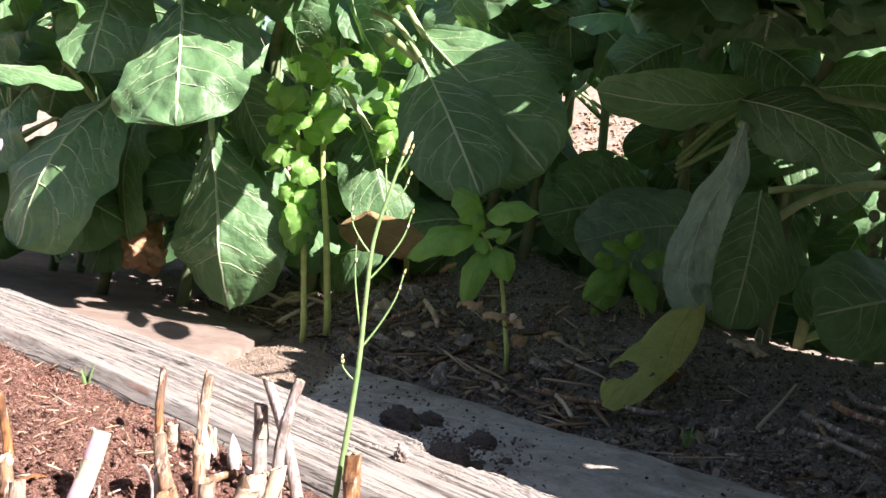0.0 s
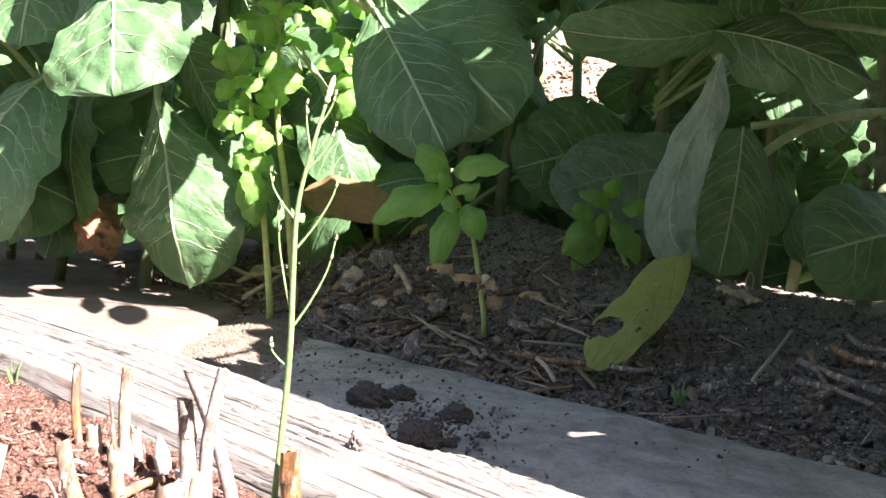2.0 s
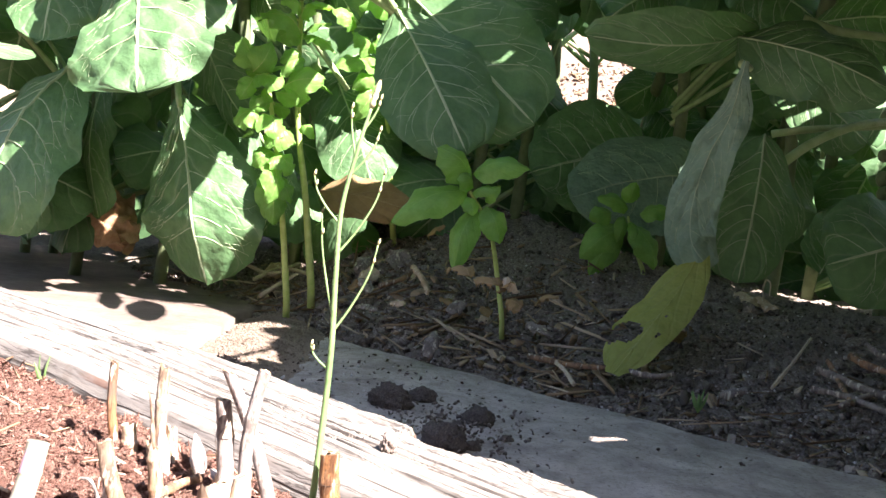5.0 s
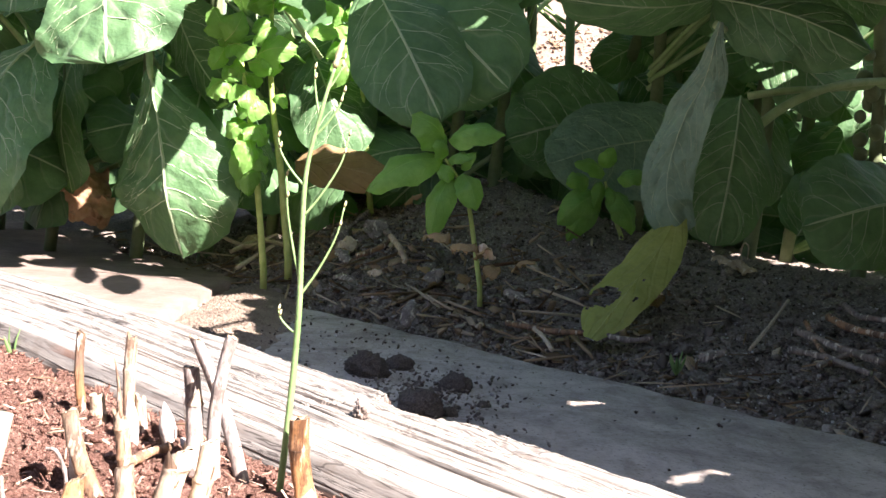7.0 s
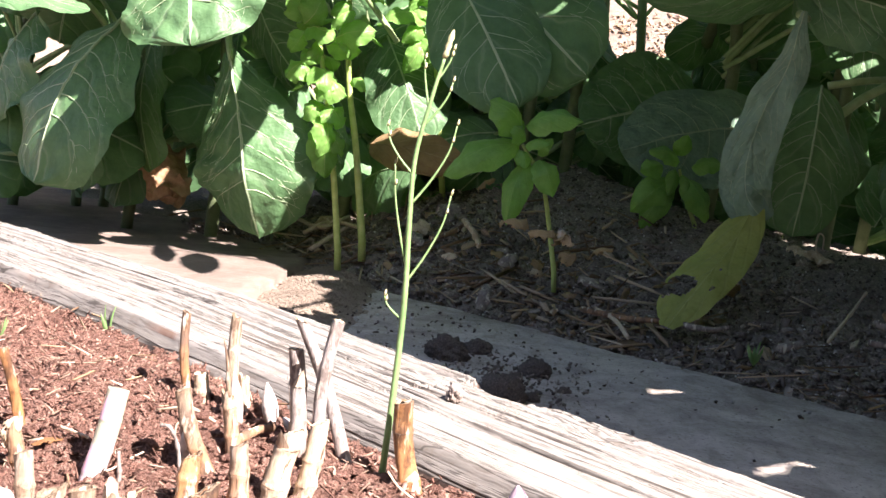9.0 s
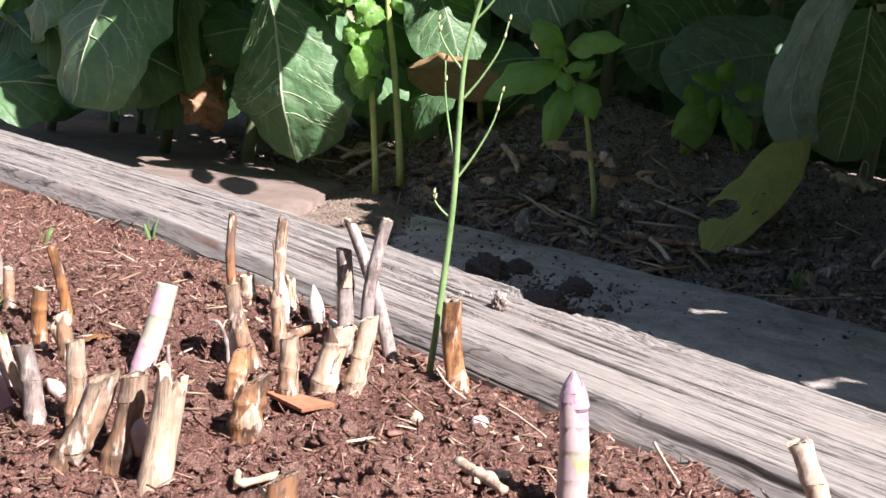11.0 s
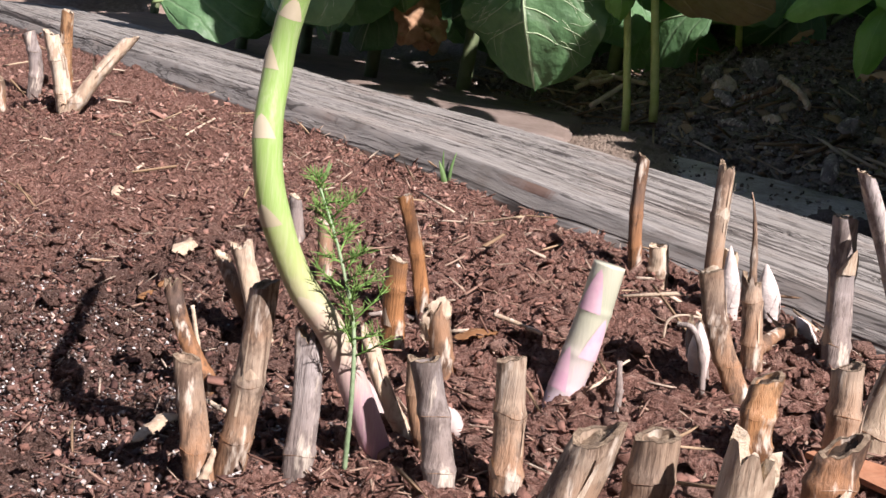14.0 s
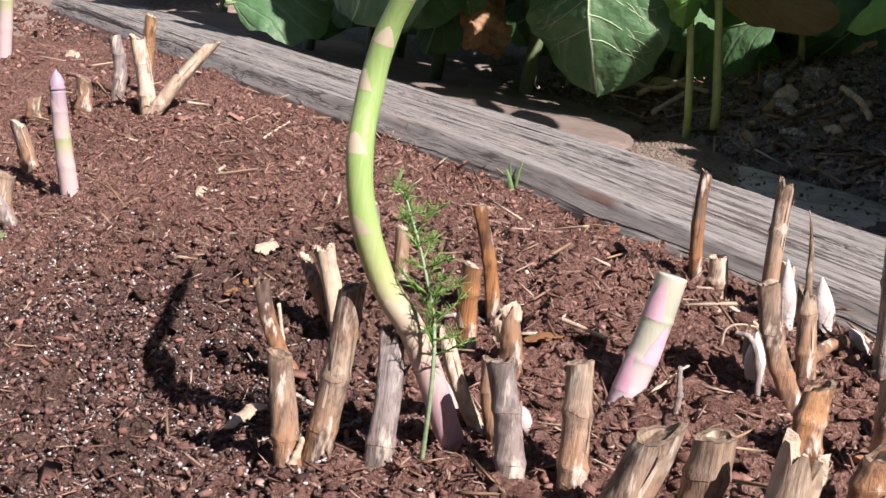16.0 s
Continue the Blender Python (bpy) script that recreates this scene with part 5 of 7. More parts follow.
shaped_leaf(p1, [(-0.543, 2.340, 0.359), (-0.498, 2.270, 0.233), (-0.472, 2.250, 0.123), (-0.448, 2.300, 0.013)], [0.008, 0.038, 0.083, 0.12, 0.129, 0.131, 0.122, 0.083, 0.0], [0.006, 0.026, 0.064, 0.102, 0.122, 0.124, 0.11, 0.077, 0.0], SPROUT_LEAF, face=(-0.25, -0.95, 0.1), fold=0.3, cup=0.15, ruffle=0.05, crinkle=0.03, stalk=(-0.598, 2.500, 0.439), seed=5)
shaped_leaf(p1, [(-0.377, 2.500, 0.288), (-0.372, 2.460, 0.203), (-0.376, 2.440, 0.128)], [0.006, 0.023, 0.043, 0.054, 0.058, 0.06, 0.053, 0.038, 0.0], [0.006, 0.023, 0.043, 0.056, 0.061, 0.061, 0.055, 0.04, 0.0], SPROUT_LEAF, face=(0.5, -0.8, 0.3), cup=0.1, ruffle=0.1, seed=6)
leaf(p1, (-0.818, 2.500, 0.368), (-0.838, 2.440, 0.051), 0.134, SPROUT_LEAF, face=(-0.7, -0.8, -0.1), bow=0.1, cup=0.12, ruffle=0.06, a=1.3, b=0.45, seed=20)
leaf(p1, (-0.740, 2.550, 0.408), (-0.716, 2.490, 0.104), 0.125, SPROUT_LEAF, face=(-0.7, -0.7, -0.1), bow=0.1, cup=0.12, ruffle=0.06, a=1.3, b=0.45, seed=21)
leaf(p1, (-0.970, 2.500, 0.406), (-1.024, 2.440, 0.178), 0.223, SPROUT_LEAF, face=(-0.7, -0.6, -0.1), bow=0.1, cup=0.12, ruffle=0.06, a=1.3, b=0.45, seed=22)
leaf(p1, (-0.570, 2.600, 0.538), (-0.426, 2.540, 0.306), 0.175, SPROUT_LEAF, face=(-0.7, -0.8, -0.1), bow=0.1, cup=0.12, ruffle=0.06, a=1.3, b=0.45, seed=23)
leaf(p1, (-0.702, 2.650, 0.577), (-0.741, 2.590, 0.337), 0.202, SPROUT_LEAF, face=(-0.7, -0.7, -0.1), bow=0.1, cup=0.12, ruffle=0.06, a=1.3, b=0.45, seed=24)
leaf(p1, (-0.424, 2.750, 0.606), (-0.318, 2.690, 0.289), 0.210, SPROUT_LEAF, face=(-0.7, -0.6, -0.1), bow=0.1, cup=0.12, ruffle=0.06, a=1.3, b=0.45, seed=25)
leaf(p1, (-1.052, 2.550, 0.585), (-1.110, 2.490, 0.385), 0.228, SPROUT_LEAF, face=(-0.7, -0.8, -0.1), bow=0.1, cup=0.12, ruffle=0.06, a=1.3, b=0.45, seed=26)
leaf(p1, (-0.481, 2.650, 0.735), (-0.387, 2.590, 0.501), 0.190, SPROUT_LEAF, face=(-0.7, -0.7, -0.1), bow=0.1, cup=0.12, ruffle=0.06, a=1.3, b=0.45, seed=27)
leaf(p1, (-0.366, 2.700, 0.788), (-0.250, 2.640, 0.564), 0.182, SPROUT_LEAF, face=(-0.7, -0.6, -0.1), bow=0.1, cup=0.12, ruffle=0.06, a=1.3, b=0.45, seed=28)
p0 = sprout_plant(-0.475, 2.62, rear_z(-0.475, 2.62), "brussels sprout stem with small round sprouts in sun", 0.62, 0.015)
sprouts(p0, 34, 0.14, 0.50, 8)
# the big shaded plant
p2 = sprout_plant(0.12, 2.72, rear_z(0.12, 2.72), "brussels sprout plant with large dark shaded leaves", 0.75)
leaf(p2, (-0.155, 2.280, 0.602), (0.114, 2.140, 0.362), 0.249, SPROUT_LEAF, stalk=(-0.326, 2.620, 0.751), face=(-0.15, -1, 0.15), bow=0.06, cup=0.06, ruffle=0.03, a=1.35, b=0.42, seed=31)
leaf(p2, (-0.143, 2.220, 0.541), (0.005, 2.080, 0.300), 0.198, SPROUT_LEAF, stalk=(-0.266, 2.400, 0.646), face=(0.1, -1, 0.2), bow=0.06, cup=0.08, ruffle=0.03, a=1.35, b=0.42, seed=32)
leaf(p2, (-0.107, 2.400, 0.668), (-0.007, 2.300, 0.753), 0.170, SPROUT_LEAF, face=(0, -0.9, 0.4), seed=33)
leaf(p2, (0.012, 2.550, 0.663), (0.103, 2.490, 0.524), 0.194, SPROUT_LEAF, face=(-0.1, -0.9, 0.35), bow=0.1, cup=0.12, ruffle=0.06, a=1.3, b=0.45, seed=40)
leaf(p2, (0.112, 2.600, 0.833), (0.152, 2.540, 0.621), 0.151, SPROUT_LEAF, face=(0.0, -0.9, 0.35), bow=0.1, cup=0.12, ruffle=0.06, a=1.3, b=0.45, seed=41)
leaf(p2, (-0.278, 2.600, 0.430), (-0.179, 2.540, 0.219), 0.175, SPROUT_LEAF, face=(0.1, -0.9, 0.35), bow=0.1, cup=0.12, ruffle=0.06, a=1.3, b=0.45, seed=42)
leaf(p2, (-0.221, 2.650, 0.531), (-0.257, 2.590, 0.295), 0.190, SPROUT_LEAF, face=(-0.1, -0.9, 0.35), bow=0.1, cup=0.12, ruffle=0.06, a=1.3, b=0.45, seed=43)
leaf(p2, (-0.055, 2.600, 0.785), (-0.071, 2.540, 0.565), 0.221, SPROUT_LEAF, face=(0.0, -0.9, 0.35), bow=0.1, cup=0.12, ruffle=0.06, a=1.3, b=0.45, seed=44)
leaf(p2, (0.075, 2.500, 0.712), (0.166, 2.440, 0.784), 0.134, SPROUT_LEAF, face=(0.1, -0.9, 0.35), bow=0.1, cup=0.12, ruffle=0.06, a=1.3, b=0.45, seed=45)
# plants further along the bed
p3 = sprout_plant(0.62, 2.45, rear_z(0.62, 2.45), "brussels sprout plant in shade with drooping crinkled leaves", 0.7)
shaped_leaf(p3, [(0.374, 2.620, 0.353), (0.251, 2.600, 0.326), (0.138, 2.560, 0.286)], [0.053, 0.089, 0.116, 0.127, 0.127, 0.115, 0.091, 0.056, 0.0], [0.059, 0.095, 0.112, 0.124, 0.124, 0.111, 0.091, 0.056, 0.0], SPROUT_LEAF, face=(-0.35, -0.9, 0.1), cup=0.14, ruffle=0.03, crinkle=0.02, seed=51)
shaped_leaf(p3, [(0.486, 2.500, 0.318), (0.347, 2.500, 0.291), (0.214, 2.460, 0.242)], [0.062, 0.09, 0.107, 0.113, 0.113, 0.104, 0.084, 0.054, 0.0], [0.068, 0.096, 0.107, 0.113, 0.113, 0.104, 0.084, 0.054, 0.0], SPROUT_PALE_SKYLIT, face=(0.0, -0.9, 0.5), cup=0.22, ruffle=0.03, crinkle=0.02, stalk=(0.600, 2.500, 0.400), seed=52)
shaped_leaf(p3, [(0.416, 1.950, 0.481), (0.407, 1.960, 0.406), (0.384, 1.980, 0.337), (0.369, 2.000, 0.258), (0.377, 2.010, 0.195), (0.410, 2.020, 0.156)], [0.003, 0.011, 0.019, 0.032, 0.039, 0.041, 0.041, 0.036, 0.016], [0.003, 0.012, 0.032, 0.039, 0.041, 0.041, 0.04, 0.034, 0.016], SPROUT_PALE_SKYLIT, face=(-0.35, -0.9, 0.25), cup=0.16, ruffle=0.1, crinkle=0.1, nu=34, nv=52, veins=9, seed=53)
leaf(p3, (0.492, 2.100, 0.382), (0.466, 2.060, 0.134), 0.163, SPROUT_LEAF, face=(0.15, -1, 0.1), bow=0.05, cup=0.1, ruffle=0.03, a=1.2, b=0.42, seed=54)
leaf(p3, (0.462, 2.100, 0.552), (0.172, 1.980, 0.500), 0.112, SPROUT_LEAF, face=(0.0, -0.8, -0.5), bow=0.14, cup=0.12, ruffle=0.05, a=1.2, b=0.425, seed=55)
leaf(p3, (0.421, 2.050, 0.528), (0.649, 1.950, 0.453), 0.143, SPROUT_LEAF, face=(0.0, -0.9, 0.35), bow=0.1, cup=0.2, ruffle=0.07, a=0.8, b=0.5, seed=56)
leaf(p3, (0.811, 2.150, 0.233), (0.587, 2.000, 0.180), 0.200, SPROUT_LEAF, face=(0.1, -0.95, 0.3), bow=0.12, cup=0.1, ruffle=0.03, a=1.2, b=0.42, seed=57)
leaf(p3, (0.669, 2.300, 0.153), (0.702, 2.250, 0.291), 0.113, SPROUT_LEAF, face=(0, -1, 0.2), seed=58)
leaf(p3, (0.591, 2.250, 0.592), (0.767, 2.190, 0.607), 0.170, SPROUT_LEAF, face=(-0.1, -0.9, 0.35), bow=0.1, cup=0.14, ruffle=0.06, a=1.3, b=0.45, seed=60)
leaf(p3, (0.337, 2.250, 0.641), (0.219, 2.190, 0.553), 0.140, SPROUT_LEAF, face=(0.0, -0.9, 0.35), bow=0.1, cup=0.14, ruffle=0.06, a=1.3, b=0.45, seed=61)
leaf(p3, (0.575, 2.450, 0.520), (0.754, 2.390, 0.401), 0.153, SPROUT_LEAF, face=(0.1, -0.9, 0.35), bow=0.1, cup=0.14, ruffle=0.06, a=1.3, b=0.45, seed=62)
leaf(p3, (0.405, 2.850, 0.467), (0.507, 2.790, 0.371), 0.154, SPROUT_LEAF, face=(-0.1, -0.9, 0.35), bow=0.1, cup=0.14, ruffle=0.06, a=1.3, b=0.45, seed=63)
leaf(p3, (0.778, 2.500, 0.508), (0.906, 2.440, 0.350), 0.212, SPROUT_LEAF, face=(0.0, -0.9, 0.35), bow=0.1, cup=0.14, ruffle=0.06, a=1.3, b=0.45, seed=64)
leaf(p3, (0.452, 2.350, 0.687), (0.600, 2.290, 0.608), 0.188, SPROUT_LEAF, face=(0.1, -0.9, 0.35), bow=0.1, cup=0.14, ruffle=0.06, a=1.3, b=0.45, seed=65)
leaf(p3, (0.790, 2.400, 0.702), (0.681, 2.340, 0.559), 0.182, SPROUT_LEAF, face=(-0.1, -0.9, 0.35), bow=0.1, cup=0.14, ruffle=0.06, a=1.3, b=0.45, seed=66)
leaf(p3, (0.474, 2.850, 0.549), (0.322, 2.790, 0.456), 0.115, SPROUT_LEAF, face=(0.0, -0.9, 0.35), bow=0.1, cup=0.14, ruffle=0.06, a=1.3, b=0.45, seed=67)
leaf(p3, (0.657, 2.500, 0.375), (0.605, 2.440, 0.193), 0.134, SPROUT_LEAF, face=(0.1, -0.9, 0.35), bow=0.1, cup=0.14, ruffle=0.06, a=1.3, b=0.45, seed=68)
leaf(p3, (0.829, 2.550, 0.390), (0.748, 2.490, 0.225), 0.171, SPROUT_LEAF, face=(-0.1, -0.9, 0.35), bow=0.1, cup=0.14, ruffle=0.06, a=1.3, b=0.45, seed=69)
leaf(p3, (0.432, 2.750, 0.164), (0.534, 2.690, 0.285), 0.148, SPROUT_LEAF, face=(0.0, -0.9, 0.35), bow=0.1, cup=0.14, ruffle=0.06, a=1.3, b=0.45, seed=70)
fallen = thing("yellow_leaf", 0.30, 1.99, rear_z(0.30, 1.99), "yellowing fallen leaf with a ragged hole", "leaf")
shaped_leaf(fallen, [(0.400, 2.030, 0.189), (0.359, 1.980, 0.116), (0.308, 1.920, 0.056), (0.257, 1.870, -0.008)], [0.007, 0.023, 0.041, 0.051, 0.056, 0.057, 0.053, 0.041, 0.008], [0.009, 0.023, 0.034, 0.041, 0.044, 0.041, 0.036, 0.025, 0.005], YELLOW_LEAF, face=(-0.5, -0.8, 0.5), fold=-0.15, cup=0.3, ruffle=0.05, nu=44, nv=52, hole=[(0.24, 0.70, 0.20, 0.085), (0.08, 0.76, 0.10, 0.05), (0.60, 0.52, 0.025, 0.014), (0.72, 0.66, 0.03, 0.02)], ribmat=YELLOW_LEAF, veins=5, seed=70)
# dead brown leaves at the foot of the plants
dead = thing("dead_leaf", -0.17, 2.35, rear_z(-0.17, 2.35), "large flat brown dead leaf behind the basil stems", "leaf")
leaf(dead, (-0.282, 2.500, 0.206), (-0.090, 2.420, 0.185), 0.093, DEAD_LEAF, face=(0, -0.9, 0.4), seed=71, a=1.0, b=0.4, ruffle=0.06, cup=0.1, ribmat=DEAD_LEAF)
crumpled = thing("dead_leaf", -0.69, 2.55, rear_z(-0.69, 2.55), "crumpled orange-brown dead leaf on the soil", "leaf")
leaf(crumpled, (-0.746, 2.620, 0.178), (-0.669, 2.500, 0.042), 0.102, CRUMPLED, face=(0.5, -0.8, 0.3), ruffle=0.2, cup=0.3, crinkle=0.32, a=1.0, b=0.5, seed=72, rib=False, nu=30, nv=34)
leaf(crumpled, (-0.759, 2.560, 0.130), (-0.654, 2.500, 0.060), 0.080, CRUMPLED, face=(-0.4, -0.8, 0.5), ruffle=0.2, cup=0.3, crinkle=0.35, a=1.0, b=0.5, seed=73, rib=False, nu=26, nv=26)
b1 = basil("basil_plant", [(-0.256, 2.320, 0.010), (-0.285, 2.320, 0.192), (-0.314, 2.320, 0.345), (-0.327, 2.320, 0.559)], 0.0068,
      [(0.78, 20, 0.06, 0.3), (0.8, 200, 0.07, 0.4), (0.9, 110, 0.07, 0.2), (0.96, 200, 0.07, 0.2), (0.97, 320, 0.08, 0.1)], "tall sunlit basil plant with bright green leaves")
sprig(b1, 2.290, [(-0.317, 0.487, -0.382, 0.513, 0.046), (-0.318, 0.497, -0.356, 0.479, 0.036), (-0.314, 0.457, -0.344, 0.438, 0.025), (-0.312, 0.493, -0.266, 0.508, 0.029), (-0.312, 0.488, -0.256, 0.462, 0.027), (-0.308, 0.447, -0.340, 0.414, 0.029), (-0.320, 0.518, -0.294, 0.546, 0.025), (-0.306, 0.365, -0.327, 0.382, 0.023), (-0.301, 0.325, -0.275, 0.304, 0.019), (-0.340, 0.391, -0.274, 0.410, 0.048), (-0.354, 0.379, -0.296, 0.375, 0.032), (-0.320, 0.528, -0.349, 0.541, 0.027)])
b2 = basil("basil_plant", [(-0.297, 2.297, -0.011), (-0.322, 2.297, 0.158), (-0.347, 2.297, 0.290), (-0.378, 2.297, 0.430)], 0.006,
      [(0.7, 100, 0.06, 0.5), (0.85, 80, 0.07, 0.4), (0.97, 120, 0.07, 0.2)], "sunlit basil plant with drooping bright green leaves")
sprig(b2, 2.267, [(-0.394, 0.417, -0.412, 0.463, 0.040), (-0.394, 0.412, -0.367, 0.459, 0.044), (-0.388, 0.407, -0.337, 0.388, 0.040), (-0.393, 0.401, -0.409, 0.365, 0.029), (-0.378, 0.342, -0.412, 0.317, 0.044), (-0.375, 0.342, -0.366, 0.377, 0.029), (-0.372, 0.337, -0.333, 0.301, 0.046), (-0.362, 0.308, -0.310, 0.291, 0.048), (-0.346, 0.273, -0.375, 0.247, 0.035), (-0.346, 0.268, -0.311, 0.239, 0.044), (-0.342, 0.253, -0.340, 0.189, 0.039), (-0.338, 0.238, -0.345, 0.162, 0.044), (-0.337, 0.228, -0.307, 0.188, 0.033), (-0.335, 0.203, -0.330, 0.149, 0.033), (-0.365, 0.369, -0.387, 0.345, 0.029)])
b3 = basil("basil_plant", [(-0.127, 2.571, 0.099), (-0.151, 2.571, 0.259), (-0.169, 2.571, 0.373), (-0.199, 2.571, 0.509)], 0.006,
      [(0.8, 80, 0.06, 0.3), (0.95, 120, 0.06, 0.2)], "slender basil plant with a leafy bright green top")
sprig(b3, 2.541, [(-0.245, 0.541, -0.287, 0.565, 0.035), (-0.194, 0.483, -0.229, 0.465, 0.032), (-0.201, 0.500, -0.244, 0.524, 0.044), (-0.196, 0.506, -0.160, 0.532, 0.039), (-0.188, 0.484, -0.125, 0.483, 0.037), (-0.187, 0.473, -0.130, 0.451, 0.032), (-0.192, 0.461, -0.278, 0.446, 0.042), (-0.197, 0.449, -0.234, 0.419, 0.028), (-0.179, 0.439, -0.186, 0.383, 0.053), (-0.173, 0.440, -0.123, 0.375, 0.060), (-0.160, 0.424, -0.081, 0.365, 0.039), (-0.189, 0.427, -0.225, 0.363, 0.037), (-0.145, 0.577, -0.228, 0.577, 0.051), (-0.189, 0.490, -0.196, 0.526, 0.032)])
b4 = basil("basil_plant", [(-0.244, 2.653, 0.075), (-0.277, 2.653, 0.253), (-0.310, 2.653, 0.371)], 0.004,
      [(0.85, 260, 0.05, 0.3), (0.95, 350, 0.05, 0.2)], "thin basil stem with few leaves")
b5 = basil("basil_plant", [(0.095, 2.088, 0.019), (0.065, 2.088, 0.154), (0.049, 2.088, 0.195), (0.017, 2.088, 0.239)], 0.0042,
      [], "young shaded basil plant with broad leaves")
leaf(b5, (0.012, 2.078, 0.239), (-0.106, 2.058, 0.173), 0.067, BASIL_LEAF, face=(0.1, -0.7, 0.7), name='leaf', rib=False, bow=0.2, cup=0.26, ruffle=0.06, crinkle=0.05, a=0.8, b=0.75, nu=12, nv=14, seed=21)
leaf(b5, (0.015, 2.078, 0.261), (-0.043, 2.058, 0.305), 0.072, BASIL_LEAF, face=(0.25, -0.75, 0.6), name='leaf', rib=False, bow=0.2, cup=0.26, ruffle=0.06, crinkle=0.05, a=0.8, b=0.75, nu=12, nv=14, seed=83)
leaf(b5, (0.019, 2.078, 0.270), (0.112, 2.058, 0.285), 0.054, BASIL_LEAF, face=(0.25, -0.75, 0.6), name='leaf', rib=False, bow=0.2, cup=0.26, ruffle=0.06, crinkle=0.05, a=0.8, b=0.75, nu=12, nv=14, seed=27)
leaf(b5, (0.022, 2.078, 0.237), (0.063, 2.058, 0.243), 0.028, BASIL_LEAF, face=(0.25, -0.75, 0.6), name='leaf', rib=False, bow=0.2, cup=0.26, ruffle=0.06, crinkle=0.05, a=0.8, b=0.75, nu=12, nv=14, seed=68)
leaf(b5, (0.029, 2.078, 0.212), (0.005, 2.058, 0.104), 0.050, BASIL_LEAF, face=(-0.3, -0.9, 0.2), name='leaf', rib=False, bow=0.2, cup=0.26, ruffle=0.06, crinkle=0.05, a=0.8, b=0.75, nu=12, nv=14, seed=24)
leaf(b5, (0.047, 2.078, 0.217), (0.075, 2.058, 0.158), 0.050, BASIL_LEAF, face=(0.3, -0.9, 0.2), name='leaf', rib=False, bow=0.2, cup=0.26, ruffle=0.06, crinkle=0.05, a=0.8, b=0.75, nu=12, nv=14, seed=89)
leaf(b5, (0.013, 2.078, 0.230), (0.027, 2.058, 0.199), 0.032, BASIL_LEAF, face=(0.25, -0.75, 0.6), name='leaf', rib=False, bow=0.2, cup=0.26, ruffle=0.06, crinkle=0.05, a=0.8, b=0.75, nu=12, nv=14, seed=6)
leaf(b5, (0.021, 2.078, 0.244), (-0.008, 2.058, 0.270), 0.041, BASIL_LEAF, face=(0.25, -0.75, 0.6), name='leaf', rib=False, bow=0.2, cup=0.26, ruffle=0.06, crinkle=0.05, a=0.8, b=0.75, nu=12, nv=14, seed=33)
leaf(b5, (0.044, 2.078, 0.223), (0.067, 2.058, 0.253), 0.024, BASIL_LEAF, face=(0.25, -0.75, 0.6), name='leaf', rib=False, bow=0.2, cup=0.26, ruffle=0.06, crinkle=0.05, a=0.8, b=0.75, nu=12, nv=14, seed=80)
b6 = basil("basil_plant", [(0.363, 2.386, 0.115), (0.336, 2.386, 0.173), (0.321, 2.386, 0.220)], 0.0042,
      [], "low shaded basil plant with broad leaves")
leaf(b6, (0.309, 2.376, 0.198), (0.235, 2.356, 0.133), 0.070, BASIL_LEAF, face=(0.25, -0.75, 0.6), name='leaf', rib=False, bow=0.2, cup=0.26, ruffle=0.06, crinkle=0.05, a=0.8, b=0.75, nu=12, nv=14, seed=63)
leaf(b6, (0.334, 2.376, 0.203), (0.377, 2.356, 0.126), 0.060, BASIL_LEAF, face=(0.25, -0.75, 0.6), name='leaf', rib=False, bow=0.2, cup=0.26, ruffle=0.06, crinkle=0.05, a=0.8, b=0.75, nu=12, nv=14, seed=8)
leaf(b6, (0.319, 2.376, 0.234), (0.256, 2.356, 0.250), 0.043, BASIL_LEAF, face=(0.25, -0.75, 0.6), name='leaf', rib=False, bow=0.2, cup=0.26, ruffle=0.06, crinkle=0.05, a=0.8, b=0.75, nu=12, nv=14, seed=64)
leaf(b6, (0.313, 2.376, 0.244), (0.326, 2.356, 0.285), 0.036, BASIL_LEAF, face=(0.25, -0.75, 0.6), name='leaf', rib=False, bow=0.2, cup=0.26, ruffle=0.06, crinkle=0.05, a=0.8, b=0.75, nu=12, nv=14, seed=33)
leaf(b6, (0.341, 2.376, 0.227), (0.399, 2.356, 0.235), 0.045, BASIL_LEAF, face=(0.25, -0.75, 0.6), name='leaf', rib=False, bow=0.2, cup=0.26, ruffle=0.06, crinkle=0.05, a=0.8, b=0.75, nu=12, nv=14, seed=13)
leaf(b6, (0.304, 2.376, 0.183), (0.256, 2.356, 0.101), 0.051, BASIL_LEAF, face=(-0.2, -0.9, 0.3), name='leaf', rib=False, bow=0.2, cup=0.26, ruffle=0.06, crinkle=0.05, a=0.8, b=0.75, nu=12, nv=14, seed=89)
leaf(b6, (0.311, 2.376, 0.219), (0.301, 2.356, 0.169), 0.028, BASIL_LEAF, face=(0.25, -0.75, 0.6), name='leaf', rib=False, bow=0.2, cup=0.26, ruffle=0.06, crinkle=0.05, a=0.8, b=0.75, nu=12, nv=14, seed=39)
leaf(b6, (0.326, 2.376, 0.210), (0.338, 2.356, 0.169), 0.026, BASIL_LEAF, face=(0.25, -0.75, 0.6), name='leaf', rib=False, bow=0.2, cup=0.26, ruffle=0.06, crinkle=0.05, a=0.8, b=0.75, nu=12, nv=14, seed=55)
